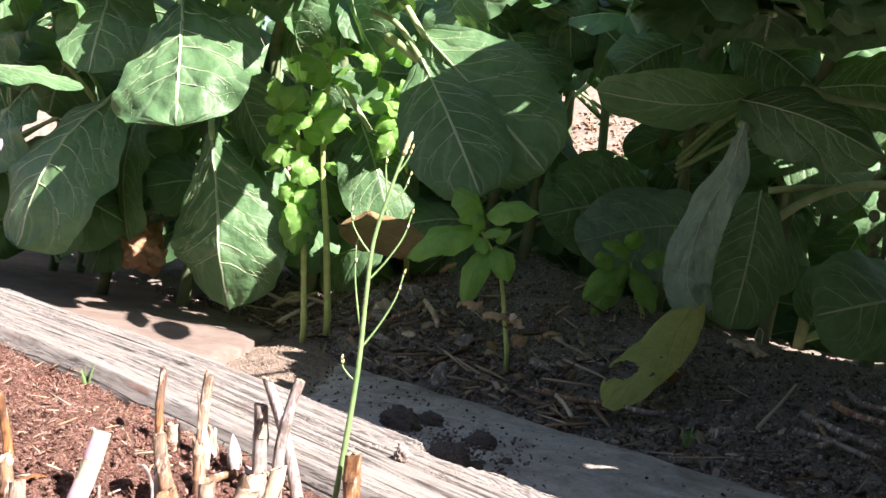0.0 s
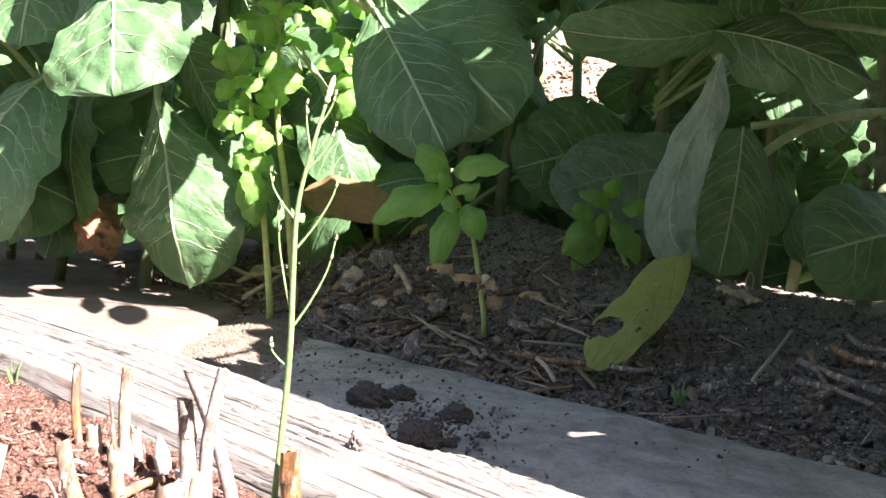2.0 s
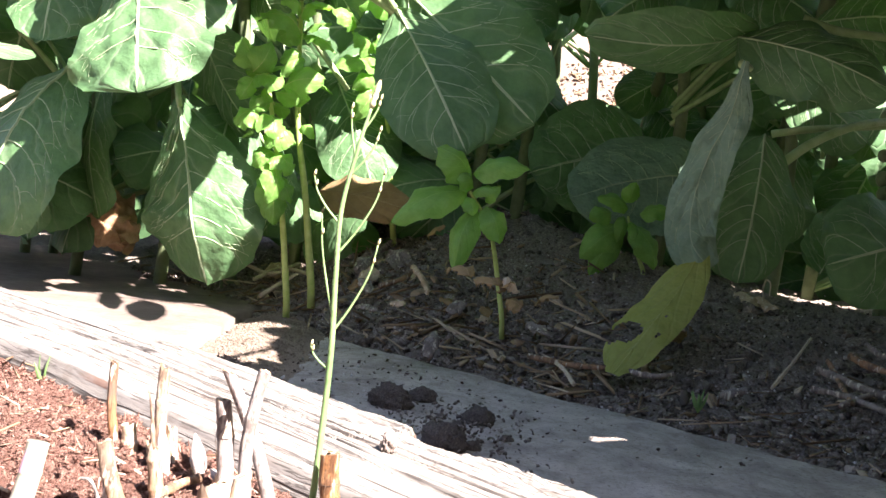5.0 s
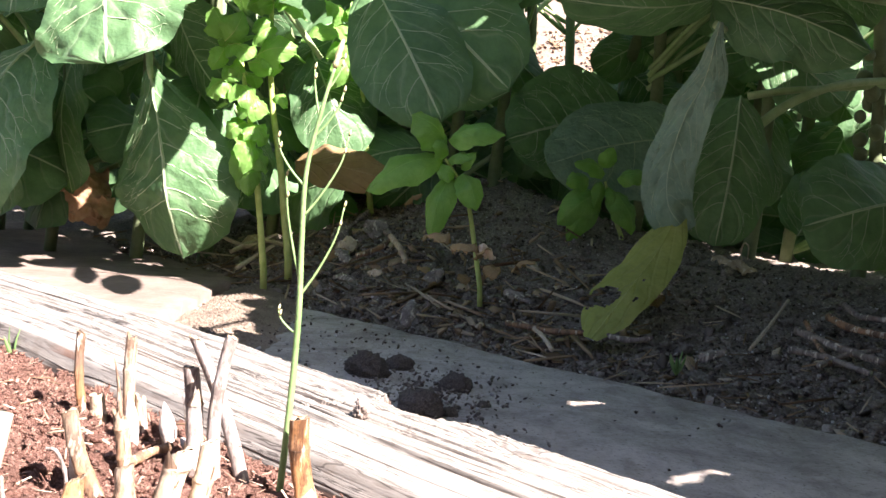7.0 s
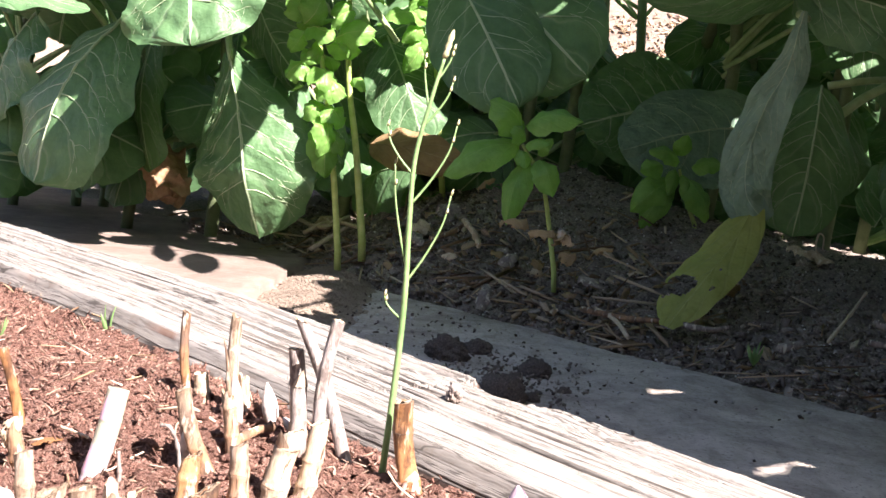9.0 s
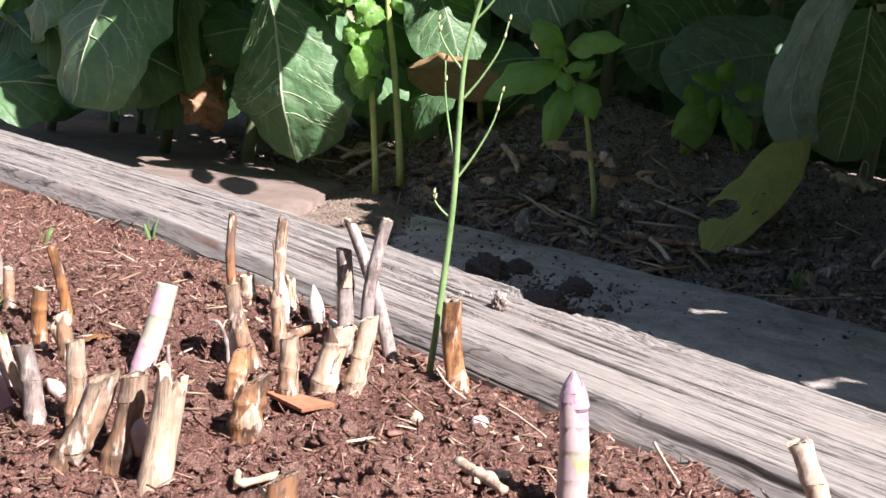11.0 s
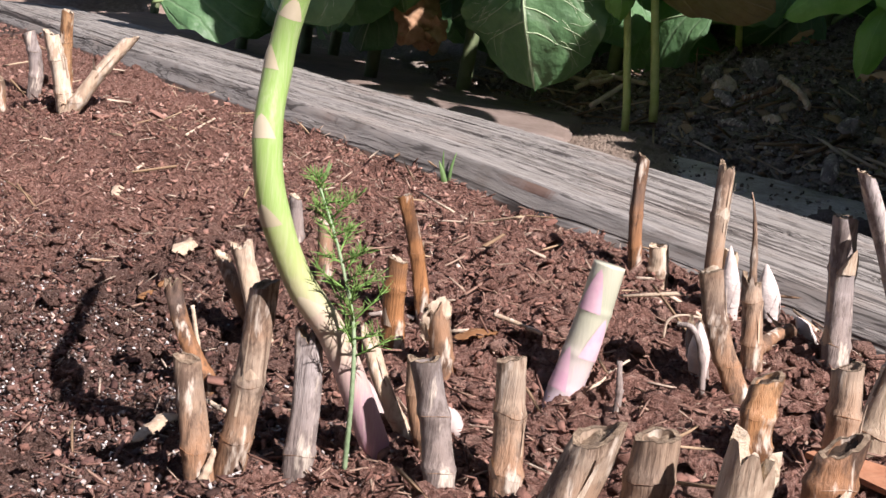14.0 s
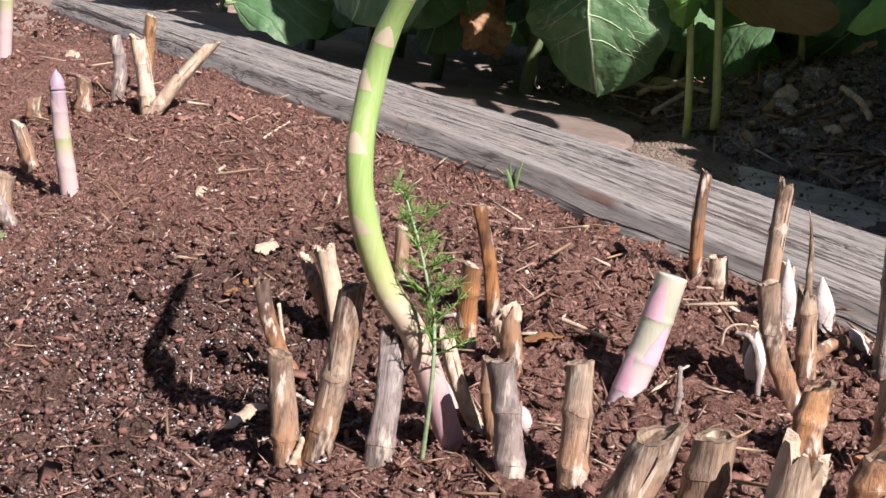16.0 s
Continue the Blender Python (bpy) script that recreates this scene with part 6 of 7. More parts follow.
leaf(b6, (0.288, 2.376, 0.223), (0.244, 2.356, 0.209), 0.043, BASIL_LEAF, face=(0.25, -0.75, 0.6), name='leaf', rib=False, bow=0.2, cup=0.26, ruffle=0.06, crinkle=0.05, a=0.8, b=0.75, nu=12, nv=14, seed=72)
# stalks and thick leaf stems of the shaded plants
petiole(p3, [(0.513, 2.120, 0.319), (0.586, 2.150, 0.378), (0.683, 2.200, 0.422), (0.823, 2.300, 0.449)], 0.0075)
petiole(p3, [(0.529, 2.200, 0.390), (0.596, 2.200, 0.405), (0.708, 2.250, 0.422), (0.824, 2.300, 0.439)], 0.006)
petiole(p3, [(0.534, 2.100, 0.576), (0.591, 2.100, 0.562), (0.672, 2.120, 0.562), (0.775, 2.200, 0.566)], 0.007)
petiole(p3, [(0.420, 2.000, 0.482), (0.477, 2.050, 0.465), (0.565, 2.100, 0.449), (0.640, 2.200, 0.453)], 0.006)
petiole(p2, [(-0.217, 2.300, 0.584), (-0.170, 2.260, 0.556), (-0.134, 2.240, 0.531), (-0.105, 2.240, 0.524)], 0.009)
petiole(p2, [(-0.314, 2.450, 0.496), (-0.273, 2.400, 0.451), (-0.235, 2.400, 0.405)], 0.006)
p4 = sprout_plant(0.785, 2.30, rear_z(0.785, 2.30), "brussels sprout stem with small round sprouts in shade", 0.6)
sprouts(p4, 26, 0.06, 0.42, 5)
# unseen upper leaves of tall plants, added out of view to shade the bed and the path
DRIFT = Vector((0.015, -0.157, 0.0))


def lets_light(v):
    """Whether a leaf there leaves the sun on the basil tops and on two spots of the path."""
    for x, y, z, free in ((-0.40, 2.25, 0.45, 0.13), (-0.33, 2.26, 0.53, 0.13), (-0.36, 2.25, 0.33, 0.13), (-0.17, 2.52, 0.46, 0.13), (0.244, 1.574, -0.045, 0.085), (0.314, 1.278, -0.045, 0.08)):
        k = v.z - z
        if abs(v.x - 0.74 * k - x) < free and abs(v.y + 0.67 * k - y) < free:
            return False
    return True


def shade_canopy(foot, centre, spots, seed):
    """An added, unseen shade caster built as the spreading top of one tall plant: leaves at the given spots on long
    stalks from a leaning stem.
    """
    rng = random.Random(seed)
    ob = thing("brussels_sprout_plant", *foot, rear_z(*foot), "unseen tall brussels sprout plant added to shade the bed", "vegetable plant", "brussels sprout plants in the rear bed")
    top = 0.72 - ob.location.z
    lean = Vector((*centre, 0)) - Vector((*foot, 0))
    mesh("stem", *tube(bezier([(0, 0, -0.03), lean * 0.1 + Vector((0, 0, top * 0.55)), lean * 0.6 + Vector((0, 0, top))], 12), [0.013] * 13, 10), PLANT_STEM, ob)
    hub = ob.location + lean * 0.55 + Vector((0, 0, top * 0.95))
    for k, c in enumerate(spots):
        c = c + DRIFT
        if not lets_light(c):
            continue
        out = Vector((c.x - centre[0], c.y - centre[1], 0))
        out = (out.normalized() if out.length > 0.02 else Vector((1, 0, 0))) * rng.uniform(0.16, 0.21)
        leaf(ob, c - out * 0.5, c + out * 0.5 + Vector((0, 0, -0.02)), rng.uniform(0.18, 0.24), SPROUT_LEAF, face=(rng.uniform(-0.3, 0.5), rng.uniform(-0.4, 0.2), 1), seed=seed * 50 + k, nu=10, nv=12, a=1.3, b=0.45, stalk=tuple(hub))
    return ob


def spread(s0, s1, n0, n1, z0, z1, count, seed):
    """Places for leaves over a strip along and across the path."""
    rng = random.Random(seed)
    out = []
    for _ in range(count):
        p = ALONG * rng.uniform(s0, s1) + ACROSS * rng.uniform(n0, n1)
        out.append(Vector((p.x, p.y, rng.uniform(z0, z1))))
    return out


def cloud(x0, x1, y0, y1, z0, z1, count, seed):
    rng = random.Random(seed)
    return [Vector((rng.uniform(x0, x1), rng.uniform(y0, y1), rng.uniform(z0, z1))) for _ in range(count)]


shade = shade_canopy((0.70, 2.85), (0.50, 1.48), [v for v in spread(-0.95, -0.50, 1.10, 1.68, 0.66, 0.82, 46, 1) if v.x > 0.36 or v.y < 1.4], 1)
# extra unseen leaves, each placed to throw its shadow on a chosen spot
for k, (x0, y0, x1, y1, wide) in enumerate(((-0.060, 1.998, 0.020, 1.727, 0.068), (-0.148, 2.075, -0.069, 1.832, 0.044), (-0.337, 2.603, -0.158, 2.087, 0.110), (-0.612, 2.916, -0.289, 2.073, 0.124), (-0.018, 2.178, 0.012, 2.075, 0.066), (-0.153, 2.385, -0.102, 2.143, 0.046), (-0.414, 2.651, -0.280, 2.317, 0.058), (-0.20, 2.02, -0.21, 2.20, 0.13))):
    leaf(shade, Vector((x0, y0, 0.68)) + DRIFT, Vector((x1, y1, 0.68)) + DRIFT, wide, SPROUT_LEAF, face=(0.1, -0.1, 1), seed=700 + k, nu=12, nv=14, a=0.9, b=0.6, bow=0.03, stalk=(0.36, 1.75, 0.70))
shade_canopy((1.10, 2.85), (0.78, 1.18), spread(-0.55, -0.10, 1.10, 1.68, 0.66, 0.84, 46, 2), 2)
shade_canopy((1.45, 2.60), (1.12, 0.90), spread(-0.15, 0.35, 1.14, 1.75, 0.64, 0.88, 46, 3), 3)
shade_canopy((0.40, 2.95), (0.44, 1.98), [v for v in spread(-1.40, -0.90, 1.52, 1.98, 0.66, 0.84, 42, 4) if v.x > 0.25 or v.y < 2.07] + [Vector(p) for p in ((0.0, 2.225, 0.73), (0.09, 2.155, 0.73), (-0.05, 2.325, 0.76), (0.05, 2.245, 0.76), (0.13, 2.205, 0.74))], 4)
shade_canopy((1.05, 2.90), (0.90, 1.80), spread(-0.95, -0.45, 1.65, 2.25, 0.62, 0.92, 42, 5) + [Vector(p) for p in ((0.81, 1.89, 0.72), (0.99, 2.25, 0.74), (1.01, 2.0, 0.70), (0.56, 2.3, 0.74), (0.54, 2.1, 0.76), (0.9, 1.95, 0.75), (0.54, 2.37, 0.74), (0.46, 2.42, 0.76), (0.72, 2.29, 0.75), (0.66, 2.36, 0.76), (0.78, 2.20, 0.75), (0.70, 2.18, 0.77), (0.62, 2.44, 0.76))], 5)
shade_canopy((1.60, 2.60), (1.45, 1.60), spread(-0.45, 0.2, 1.70, 2.45, 0.52, 0.98, 40, 6) + [Vector(p) for p in ((1.03, 1.65, 0.74), (1.13, 1.64, 0.75), (1.16, 1.75, 0.72), (1.32, 2.14, 0.74), (1.14, 1.96, 0.73), (1.16, 2.07, 0.76), (1.25, 2.0, 0.73), (1.22, 1.68, 0.76))], 6)
shade_canopy((0.45, 3.25), (0.45, 2.50), spread(-1.9, -1.3, 1.9, 2.4, 0.66, 0.98, 40, 7), 7)
shade_canopy((-0.55, 2.75), (-0.40, 2.42), cloud(-0.62, -0.26, 2.22, 2.55, 0.64, 0.78, 20, 8), 8)
# low leaves beyond the right edge of view, added to block side light
shade_canopy((1.50, 2.35), (1.40, 2.0), [v for v in cloud(0.85, 1.50, 1.50, 2.50, 0.15, 0.64, 80, 10) if v.x > 0.38 * v.y + 0.27], 10)
shade_canopy((-1.05, 3.0), (-0.85, 2.62), cloud(-1.2, -0.62, 2.35, 2.85, 0.60, 0.80, 26, 9), 9)


def hedge_leaves(x, y, n, seed):
    """Dense lower foliage of one plant at the back of the bed."""
    rng = random.Random(seed)
    ob = thing("brussels_sprout_plant", x, y, rear_z(x, y), "dense leafy brussels sprout plant at the back", "vegetable plant", "brussels sprout plants in the rear bed")
    mesh("stem", *tube(bezier([(0, 0, -0.03), (0.02, 0, 0.3), (0, 0, 0.6)], 10), [0.013] * 11, 9), PLANT_STEM, ob)
    eye = Vector((0.046, 0.09, 0.254))
    gaps = ((Vector((0.32, 3.0, 0.53)), 0.17, 0.13), (Vector((1.01, 3.0, 0.37)), 0.07, 0.06), (Vector((1.16, 3.0, 0.52)), 0.08, 0.06))
    for k in range(n):
        c = Vector((x + rng.uniform(-0.3, 0.3), y + rng.uniform(-0.16, 0.16), rng.uniform(0.08, 0.80)))
        on = [(eye + (g - eye) * ((c.y - eye.y) / (g.y - eye.y)), gx, gz) for g, gx, gz in gaps]
        if 0.05 < c.x < 0.75 and c.y < 2.78 and c.z < 0.46:
            continue
        if any(abs(c.x - o.x) < gx and abs(c.z - o.z) < gz for o, gx, gz in on):
            continue
        a = rng.uniform(0, 6.28)
        d = Vector((math.cos(a), 0.4 * math.sin(a), rng.uniform(-0.9, 0.1))).normalized() * rng.uniform(0.13, 0.2)
        leaf(ob, c - d * 0.5, c + d * 0.5, rng.uniform(0.12, 0.2), SPROUT_LEAF, face=(rng.uniform(-0.5, 0.5), -0.8, rng.uniform(0.1, 0.8)), seed=seed * 60 + k, nu=10, nv=12, a=1.3, b=0.45, bow=0.1, cup=0.12, ruffle=0.05, stalk=(x, y, max(0.1, c.z - 0.12)))
    return ob


for k, (x, y) in enumerate(((-1.75, 3.75), (-1.35, 3.35), (-1.0, 3.05), (-0.62, 2.95), (-0.25, 2.85), (0.12, 2.95), (0.5, 2.85), (0.9, 2.85), (1.3, 2.9), (1.7, 2.7), (-1.15, 2.85), (-0.8, 2.62), (-0.35, 2.68), (0.02, 2.72), (0.42, 2.62), (0.72, 2.55), (1.05, 2.6), (-0.9, 3.4), (-0.4, 3.3), (0.3, 3.35), (0.75, 3.3), (1.2, 3.3), (0.18, 3.12), (0.55, 3.1), (0.85, 3.1), (1.1, 3.0), (-0.1, 3.1), (0.65, 2.98))):
    hedge_leaves(x, y, 30, 90 + k)


def seed_stalk():
    """The thin green shoot with wiry side branches and dry buds."""
    ob = thing("asparagus_fern_shoot", -0.073, 0.935, front_z(-0.073, 0.935), "thin green asparagus shoot with wiry side branches", "asparagus", "asparagus shoots in the bed")
    o = ob.location
    line = bezier([Vector(p) - o for p in [(-0.074, 0.935, -0.02), (-0.0705, 0.935, 0.057), (-0.069, 0.935, 0.125), (-0.071, 0.936, 0.18), (-0.0715, 0.938, 0.228), (-0.064, 0.94, 0.272), (-0.058, 0.942, 0.300)]], 40)
    mesh("stem", *tube(line, [0.0027 * (1 - 0.55 * i / 40) for i in range(41)], 10), SEED_STEM, ob)
    bud = plain_material("dry_bud", (0.30, 0.30, 0.14), (0.50, 0.46, 0.27), 200, 0.7)
    tip = [line[-1] + (line[-1] - line[-4]).normalized() * 0.003 * k for k in range(8)]
    mesh("bud", *tube(tip, [0.0016, 0.0026, 0.0018, 0.0027, 0.0019, 0.0025, 0.0017, 0.0006], 8), bud, ob)
    for t, dx, dz, ln in ((0.30, -0.9, 0.6, 0.020), (0.38, 0.55, 0.95, 0.058), (0.42, -0.30, 1.0, 0.062), (0.57, 0.65, 0.95, 0.055), (0.63, -0.75, 0.75, 0.034), (0.75, 0.65, 0.8, 0.032), (0.80, -0.25, 1.0, 0.028), (0.9, 0.5, 0.8, 0.02)):
        c = line[int(t * 40)]
        d = Vector((dx, 0.1, dz)).normalized()
        pts = [c, c + d * ln * 0.4, c + d * ln * 0.75 + Vector((0, 0, 0.1 * ln)), c + d * ln + Vector((-0.1 * dx * ln, 0, 0.25 * ln))]
        ch = bezier(pts, 14)
        mesh("side_branch", *tube(ch, [0.0009 * (1.15 - 0.5 * i / 14) for i in range(15)], 7), SEED_STEM, ob)
        for k in (11, 14):
            b = ch[k]
            mesh("bud", *tube([b, b + Vector((0.0006, 0, 0.002)), b + Vector((0.001, 0, 0.0045))], [0.0008, 0.0011, 0.0004], 6), bud, ob)
    return ob


seed_stalk()
SEEDLING = plain_material("fern_green", (0.10, 0.20, 0.045), (0.18, 0.32, 0.08), 80, 0.6)


def fern_seedling():
    """A feathery asparagus seedling: one thin stem with needle tufts."""
    ob = thing("asparagus_seedling", -0.351, 0.818, front_z(-0.351, 0.818), "feathery green asparagus seedling among the stalks", "asparagus", "asparagus shoots in the bed")
    rng = random.Random(12)
    line = bezier([(0.0000, 0.0000, -0.0040), (0.0010, -0.0070, 0.0366), (-0.0020, -0.0060, 0.0646), (-0.0120, -0.0030, 0.0926), (-0.0230, 0.0000, 0.1156)], 30)
    mesh("stem", *tube(line, [0.0012 * (1 - 0.6 * i / 30) for i in range(31)], 7), plain_material("seedling_stem", (0.18, 0.27, 0.14), (0.28, 0.37, 0.22), 90, 0.6), ob)
    for k in range(26):
        t = 0.38 + 0.62 * k / 25
        c = line[int(t * 30)]
        a = k * 2.2
        d = Vector((math.cos(a), math.sin(a) * 0.7, rng.uniform(0.3, 1.1))).normalized()
        ln = rng.uniform(0.008, 0.018) * (1.15 - 0.6 * (t - 0.4))
        vs, fs = tube([c, c + d * ln * 0.5, c + d * ln], [0.0005, 0.0004, 0.0002], 5)
        for q in range(22):
            s = c + d * ln * rng.uniform(0.2, 1.0)
            e = (d * 0.5 + Vector((rng.uniform(-1, 1), rng.uniform(-1, 1), rng.uniform(-0.3, 1.0)))).normalized() * rng.uniform(0.003, 0.008)
            nv, nf = tube([s, s + e * 0.6, s + e], [0.00022, 0.0002, 0.00008], 3)
            fs += [tuple(i + len(vs) for i in f) for f in nf]
            vs += nv
        mesh("needle_tuft", vs, fs, SEEDLING, ob)
    return ob


fern_seedling()


# ---- small loose things ----
def lump(name, x, y, z, size, mat, label, category, seed=0, group="", flat=1.0, rough=0.35):
    bm = bmesh.new()
    bmesh.ops.create_icosphere(bm, subdivisions=4, radius=1)
    for v in bm.verts:
        k = 1 + rough * (0.8 * noise.fractal(v.co * 1.1 + Vector((seed, 0, 0)), 1.0, 2.0, 3) + 0.7 * noise.fractal(v.co * 6 + Vector((0, seed, 0)), 0.7, 2.0, 3))
        v.co = Vector((v.co.x * size[0], v.co.y * size[1], v.co.z * size[2] * flat)) * k
    me = bpy.data.meshes.new(name)
    bm.to_mesh(me)
    bm.free()
    me.materials.append(mat)
    me.polygons.foreach_set("use_smooth", [True] * len(me.polygons))
    ob = new(name, me)
    ob.location = (x, y, z + size[2] * 0.6)
    return tagged(ob, label, category, group)


for k, (x, y, s) in enumerate(((-0.057, 1.634, 0.028), (-0.019, 1.693, 0.019), (0.057, 1.591, 0.020), (0.018, 1.428, 0.026), (0.032, 1.55, 0.009), (0.0, 1.53, 0.008), (-0.03, 1.45, 0.012), (0.05, 1.44, 0.010), (0.01, 1.60, 0.006), (0.09, 1.50, 0.008), (-0.04, 1.53, 0.006))):
    lump("soil_clod", x, y, -0.048, (s, s * 0.95, s * 0.72), CLOD, "dark crumbly clod of soil on the paving", "soil clod", k, "clods on the paving", 1.0, 0.30)
lump("timber_splinter", -0.031, 1.127, timber_top(0.27), (0.006, 0.008, 0.009), DRY_GREY, "small grey splintered chip standing on the timber", "wood chip", 40, "", 1.0, 0.6)
lump("stone", -0.512, 0.722, front_z(-0.512, 0.722), (0.040, 0.036, 0.019), SLAB_GREY, "grey rounded stone lying on the mulch", "stone", 41, rough=0.15)
lump("pebble", -0.031, 0.826, front_z(-0.03, 0.826), (0.0062, 0.006, 0.005), BUD_WHITE, "small white pebble on the mulch", "pebble", 42, "pebbles on the mulch", rough=0.15)
lump("pebble", -0.072, 0.823, front_z(-0.07, 0.823), (0.005, 0.0045, 0.004), PITH, "small buff pebble on the mulch", "pebble", 43, "pebbles on the mulch", rough=0.15)
lump("soil_clod", 0.078, 0.884, front_z(0.078, 0.884), (0.010, 0.009, 0.009), DRY_GREY, "grey crumbly clod beside the edging", "soil clod", 44, rough=0.6)


def shard():
    """A flat terracotta sherd lying on the mulch."""
    pts = [(-0.169, 0.828), (-0.160, 0.838), (-0.123, 0.822), (-0.140, 0.800)]
    z = front_z(-0.15, 0.82)
    v = [(x, y, z + 0.003) for x, y in pts] + [(x * 0.995 - 0.0007, y * 0.999, z + 0.0055) for x, y in pts]
    f = [(3, 2, 1, 0), (4, 5, 6, 7)] + [(k, (k + 1) % 4, (k + 1) % 4 + 4, k + 4) for k in range(4)]
    ob = mesh("terracotta_sherd", v, f, plain_material("terracotta", (0.27, 0.115, 0.06), (0.37, 0.185, 0.105), 120, 0.85), smooth=False)
    return tagged(ob, "flat orange terracotta sherd on the mulch", "pot sherd")


shard()


# ---- twigs, buds and scraps on the mulch ----
STRAW_ROD = plain_material("straw_rod", (0.40, 0.30, 0.20), (0.62, 0.53, 0.41), 300, 0.8)
BUD_PURPLE = plain_material("bud_purple", (0.36, 0.29, 0.27), (0.50, 0.43, 0.39), 60, 0.7, 0.15)


def rod(name, chain, r, mat, label, category, group="", taper=0.6):
    """A dry twig or straw along a bent line, with a joint and a broken end."""
    o = Vector(chain[0])
    rng = random.Random(round(abs(o.x) * 1e4))
    line = bezier([Vector(p) - o for p in chain], 18)
    rad = [r * (1 + (taper - 1) * i / 18) * (1 + rng.uniform(-0.1, 0.1)) for i in range(19)]
    k = rng.randint(5, 12)
    rad[k] *= 1.25
    line[-1] += Vector((rng.uniform(-1, 1), rng.uniform(-1, 1), 0)) * r * 0.4
    ob = mesh(name, *tube(line, rad, 9, wobble=0.06, rng=rng), mat)
    ob.location = o
    return tagged(ob, label, category, group)


def bud(name, base, top, r, mat, label, category):
    """A closed bud: pointed core wrapped in overlapping scales."""
    base, top = Vector(base), Vector(top)
    ob = thing(name, *base, label, category, "dried buds in the bed")
    axis = top - base
    d = axis.normalized()
    line = [axis * (k / 10) for k in range(11)]
    line[0] -= d * 0.006
    rad = [r * (0.82 + 0.3 * math.sin(math.pi * min(k / 7, 1) * 0.6)) * (1 - max(0, (k - 4) / 6) ** 1.7 * 0.93) for k in range(11)]
    mesh("core", *tube(line, rad, 16, wobble=0.02, rng=random.Random(3)), mat, ob)
    a = d.cross(Vector((0.2, 1, 0.1))).normalized()
    b = d.cross(a)
    for k in range(3):
        a0, t0 = k * 2.3 + 0.5, 0.05 + 0.13 * k

        def g(u, w):
            ang = a0 + (u - 0.5) * 2.2 * (1 - w) ** 0.7
            t = t0 + 0.38 * w
            rr = np.interp(t * 10, range(11), rad) * 1.025 + 0.00015
            return axis * t + (a * math.cos(ang) + b * math.sin(ang)) * rr

        mesh("scale", *grid(8, 7, g), mat, ob)
    return ob


def scrap(a, b, width, mat, label, face, seed, crinkle, group="scraps on the mulch"):
    """A curled dry scrap of leaf or bark."""
    o = Vector(a)
    v, f, uv = blade((0, 0, 0), Vector(b) - o, width, face, bow=0.12, cup=0.2, ruffle=0.12, a=0.9, b=0.4, seed=seed, nu=12, nv=14, crinkle=crinkle)
    rng = random.Random(seed)
    f = [q for i, q in enumerate(f) if not (i % 12 in (0, 11) and rng.random() < 0.35)]
    ob = mesh("leaf_scrap", v, f, mat, uvs=uv)
    ob.location = o
    sol = ob.modifiers.new("thickness", "SOLIDIFY")
    sol.thickness = 0.0007
    return tagged(ob, label, "leaf scrap", group)


def grass_tuft(p, n, h, label):
    ob = thing("grass_tuft", *p, label, "grass")
    rng = random.Random(n)
    for k in range(n):
        a = rng.uniform(0, 6.28)
        tip = Vector((math.cos(a) * h * 0.4, math.sin(a) * h * 0.3, h * rng.uniform(0.7, 1.1)))
        v, f, uv = blade((0, 0, -0.004), tip, h * 0.13, (math.cos(a + 1), -1, 0.2), bow=0.1, cup=0.2, ruffle=0.0, a=0.8, b=0.7, seed=k, nu=4, nv=10)
        mesh("blade", v, f, GRASS, ob, uvs=uv)
    return ob


GRASS = plain_material("grass_green", (0.12, 0.22, 0.08), (0.22, 0.34, 0.14), 80, 0.5, 0.2, 0.25)
rod("dry_spike", [(-0.1853, 0.9380, 0.0130), (-0.1903, 0.9390, 0.0458), (-0.1933, 0.9390, 0.0677), (-0.1973, 0.9390, 0.0856)], 0.0028, DRY_TAN, "thin pointed tan splinter standing among the stalks", "plant stalk", "cut asparagus stalks in the bed", 0.1)
rod("dry_twig", [(-0.1843, 0.9380, 0.0080), (-0.1734, 0.9619, 0.0120), (-0.1625, 0.9788, 0.0130)], 0.0037, DRY_TAN, "short tan stalk piece lying on the mulch", "twig", "", 0.9)
rod("dry_twig", [(-0.2270, 0.9780, 0.0210), (-0.2180, 0.9780, 0.0170), (-0.2070, 0.9770, 0.0120)], 0.0012, STRAW_ROD, "thin pale straw leaning on the stalks", "twig", "", 0.8)
rod("dry_twig", [(-0.2272, 0.9382, 0.0085), (-0.2262, 0.9382, 0.0174), (-0.2193, 0.9382, 0.0214), (-0.2084, 0.9372, 0.0214)], 0.0007, STRAW_ROD, "thin bent dry tendril among the stalks", "twig", "", 0.8)
rod("dry_twig", [(-0.2579, 0.8803, -0.0052), (-0.2529, 0.8862, -0.0032), (-0.2489, 0.8991, -0.0012), (-0.2421, 0.9119, 0.0017)], 0.0008, STRAW_ROD, "thin pale curled straw on the mulch", "twig", "", 0.8)
rod("dry_twig", [(-0.2440, 0.8653, -0.0101), (-0.2440, 0.8653, -0.0002), (-0.2450, 0.8653, 0.0067), (-0.2460, 0.8663, 0.0136)], 0.0018, DRY_GREY, "short grey-green dry shoot on the mulch", "twig", "cut asparagus stalks in the bed", 0.7)
rod("dry_twig", [(-0.2080, 0.8846, -0.0009), (-0.2109, 0.8846, 0.0167), (-0.2168, 0.8836, 0.0293), (-0.2236, 0.8836, 0.0303)], 0.0015, DRY_GREY, "thin bleached bent twig", "twig", "cut asparagus stalks in the bed", 0.8)
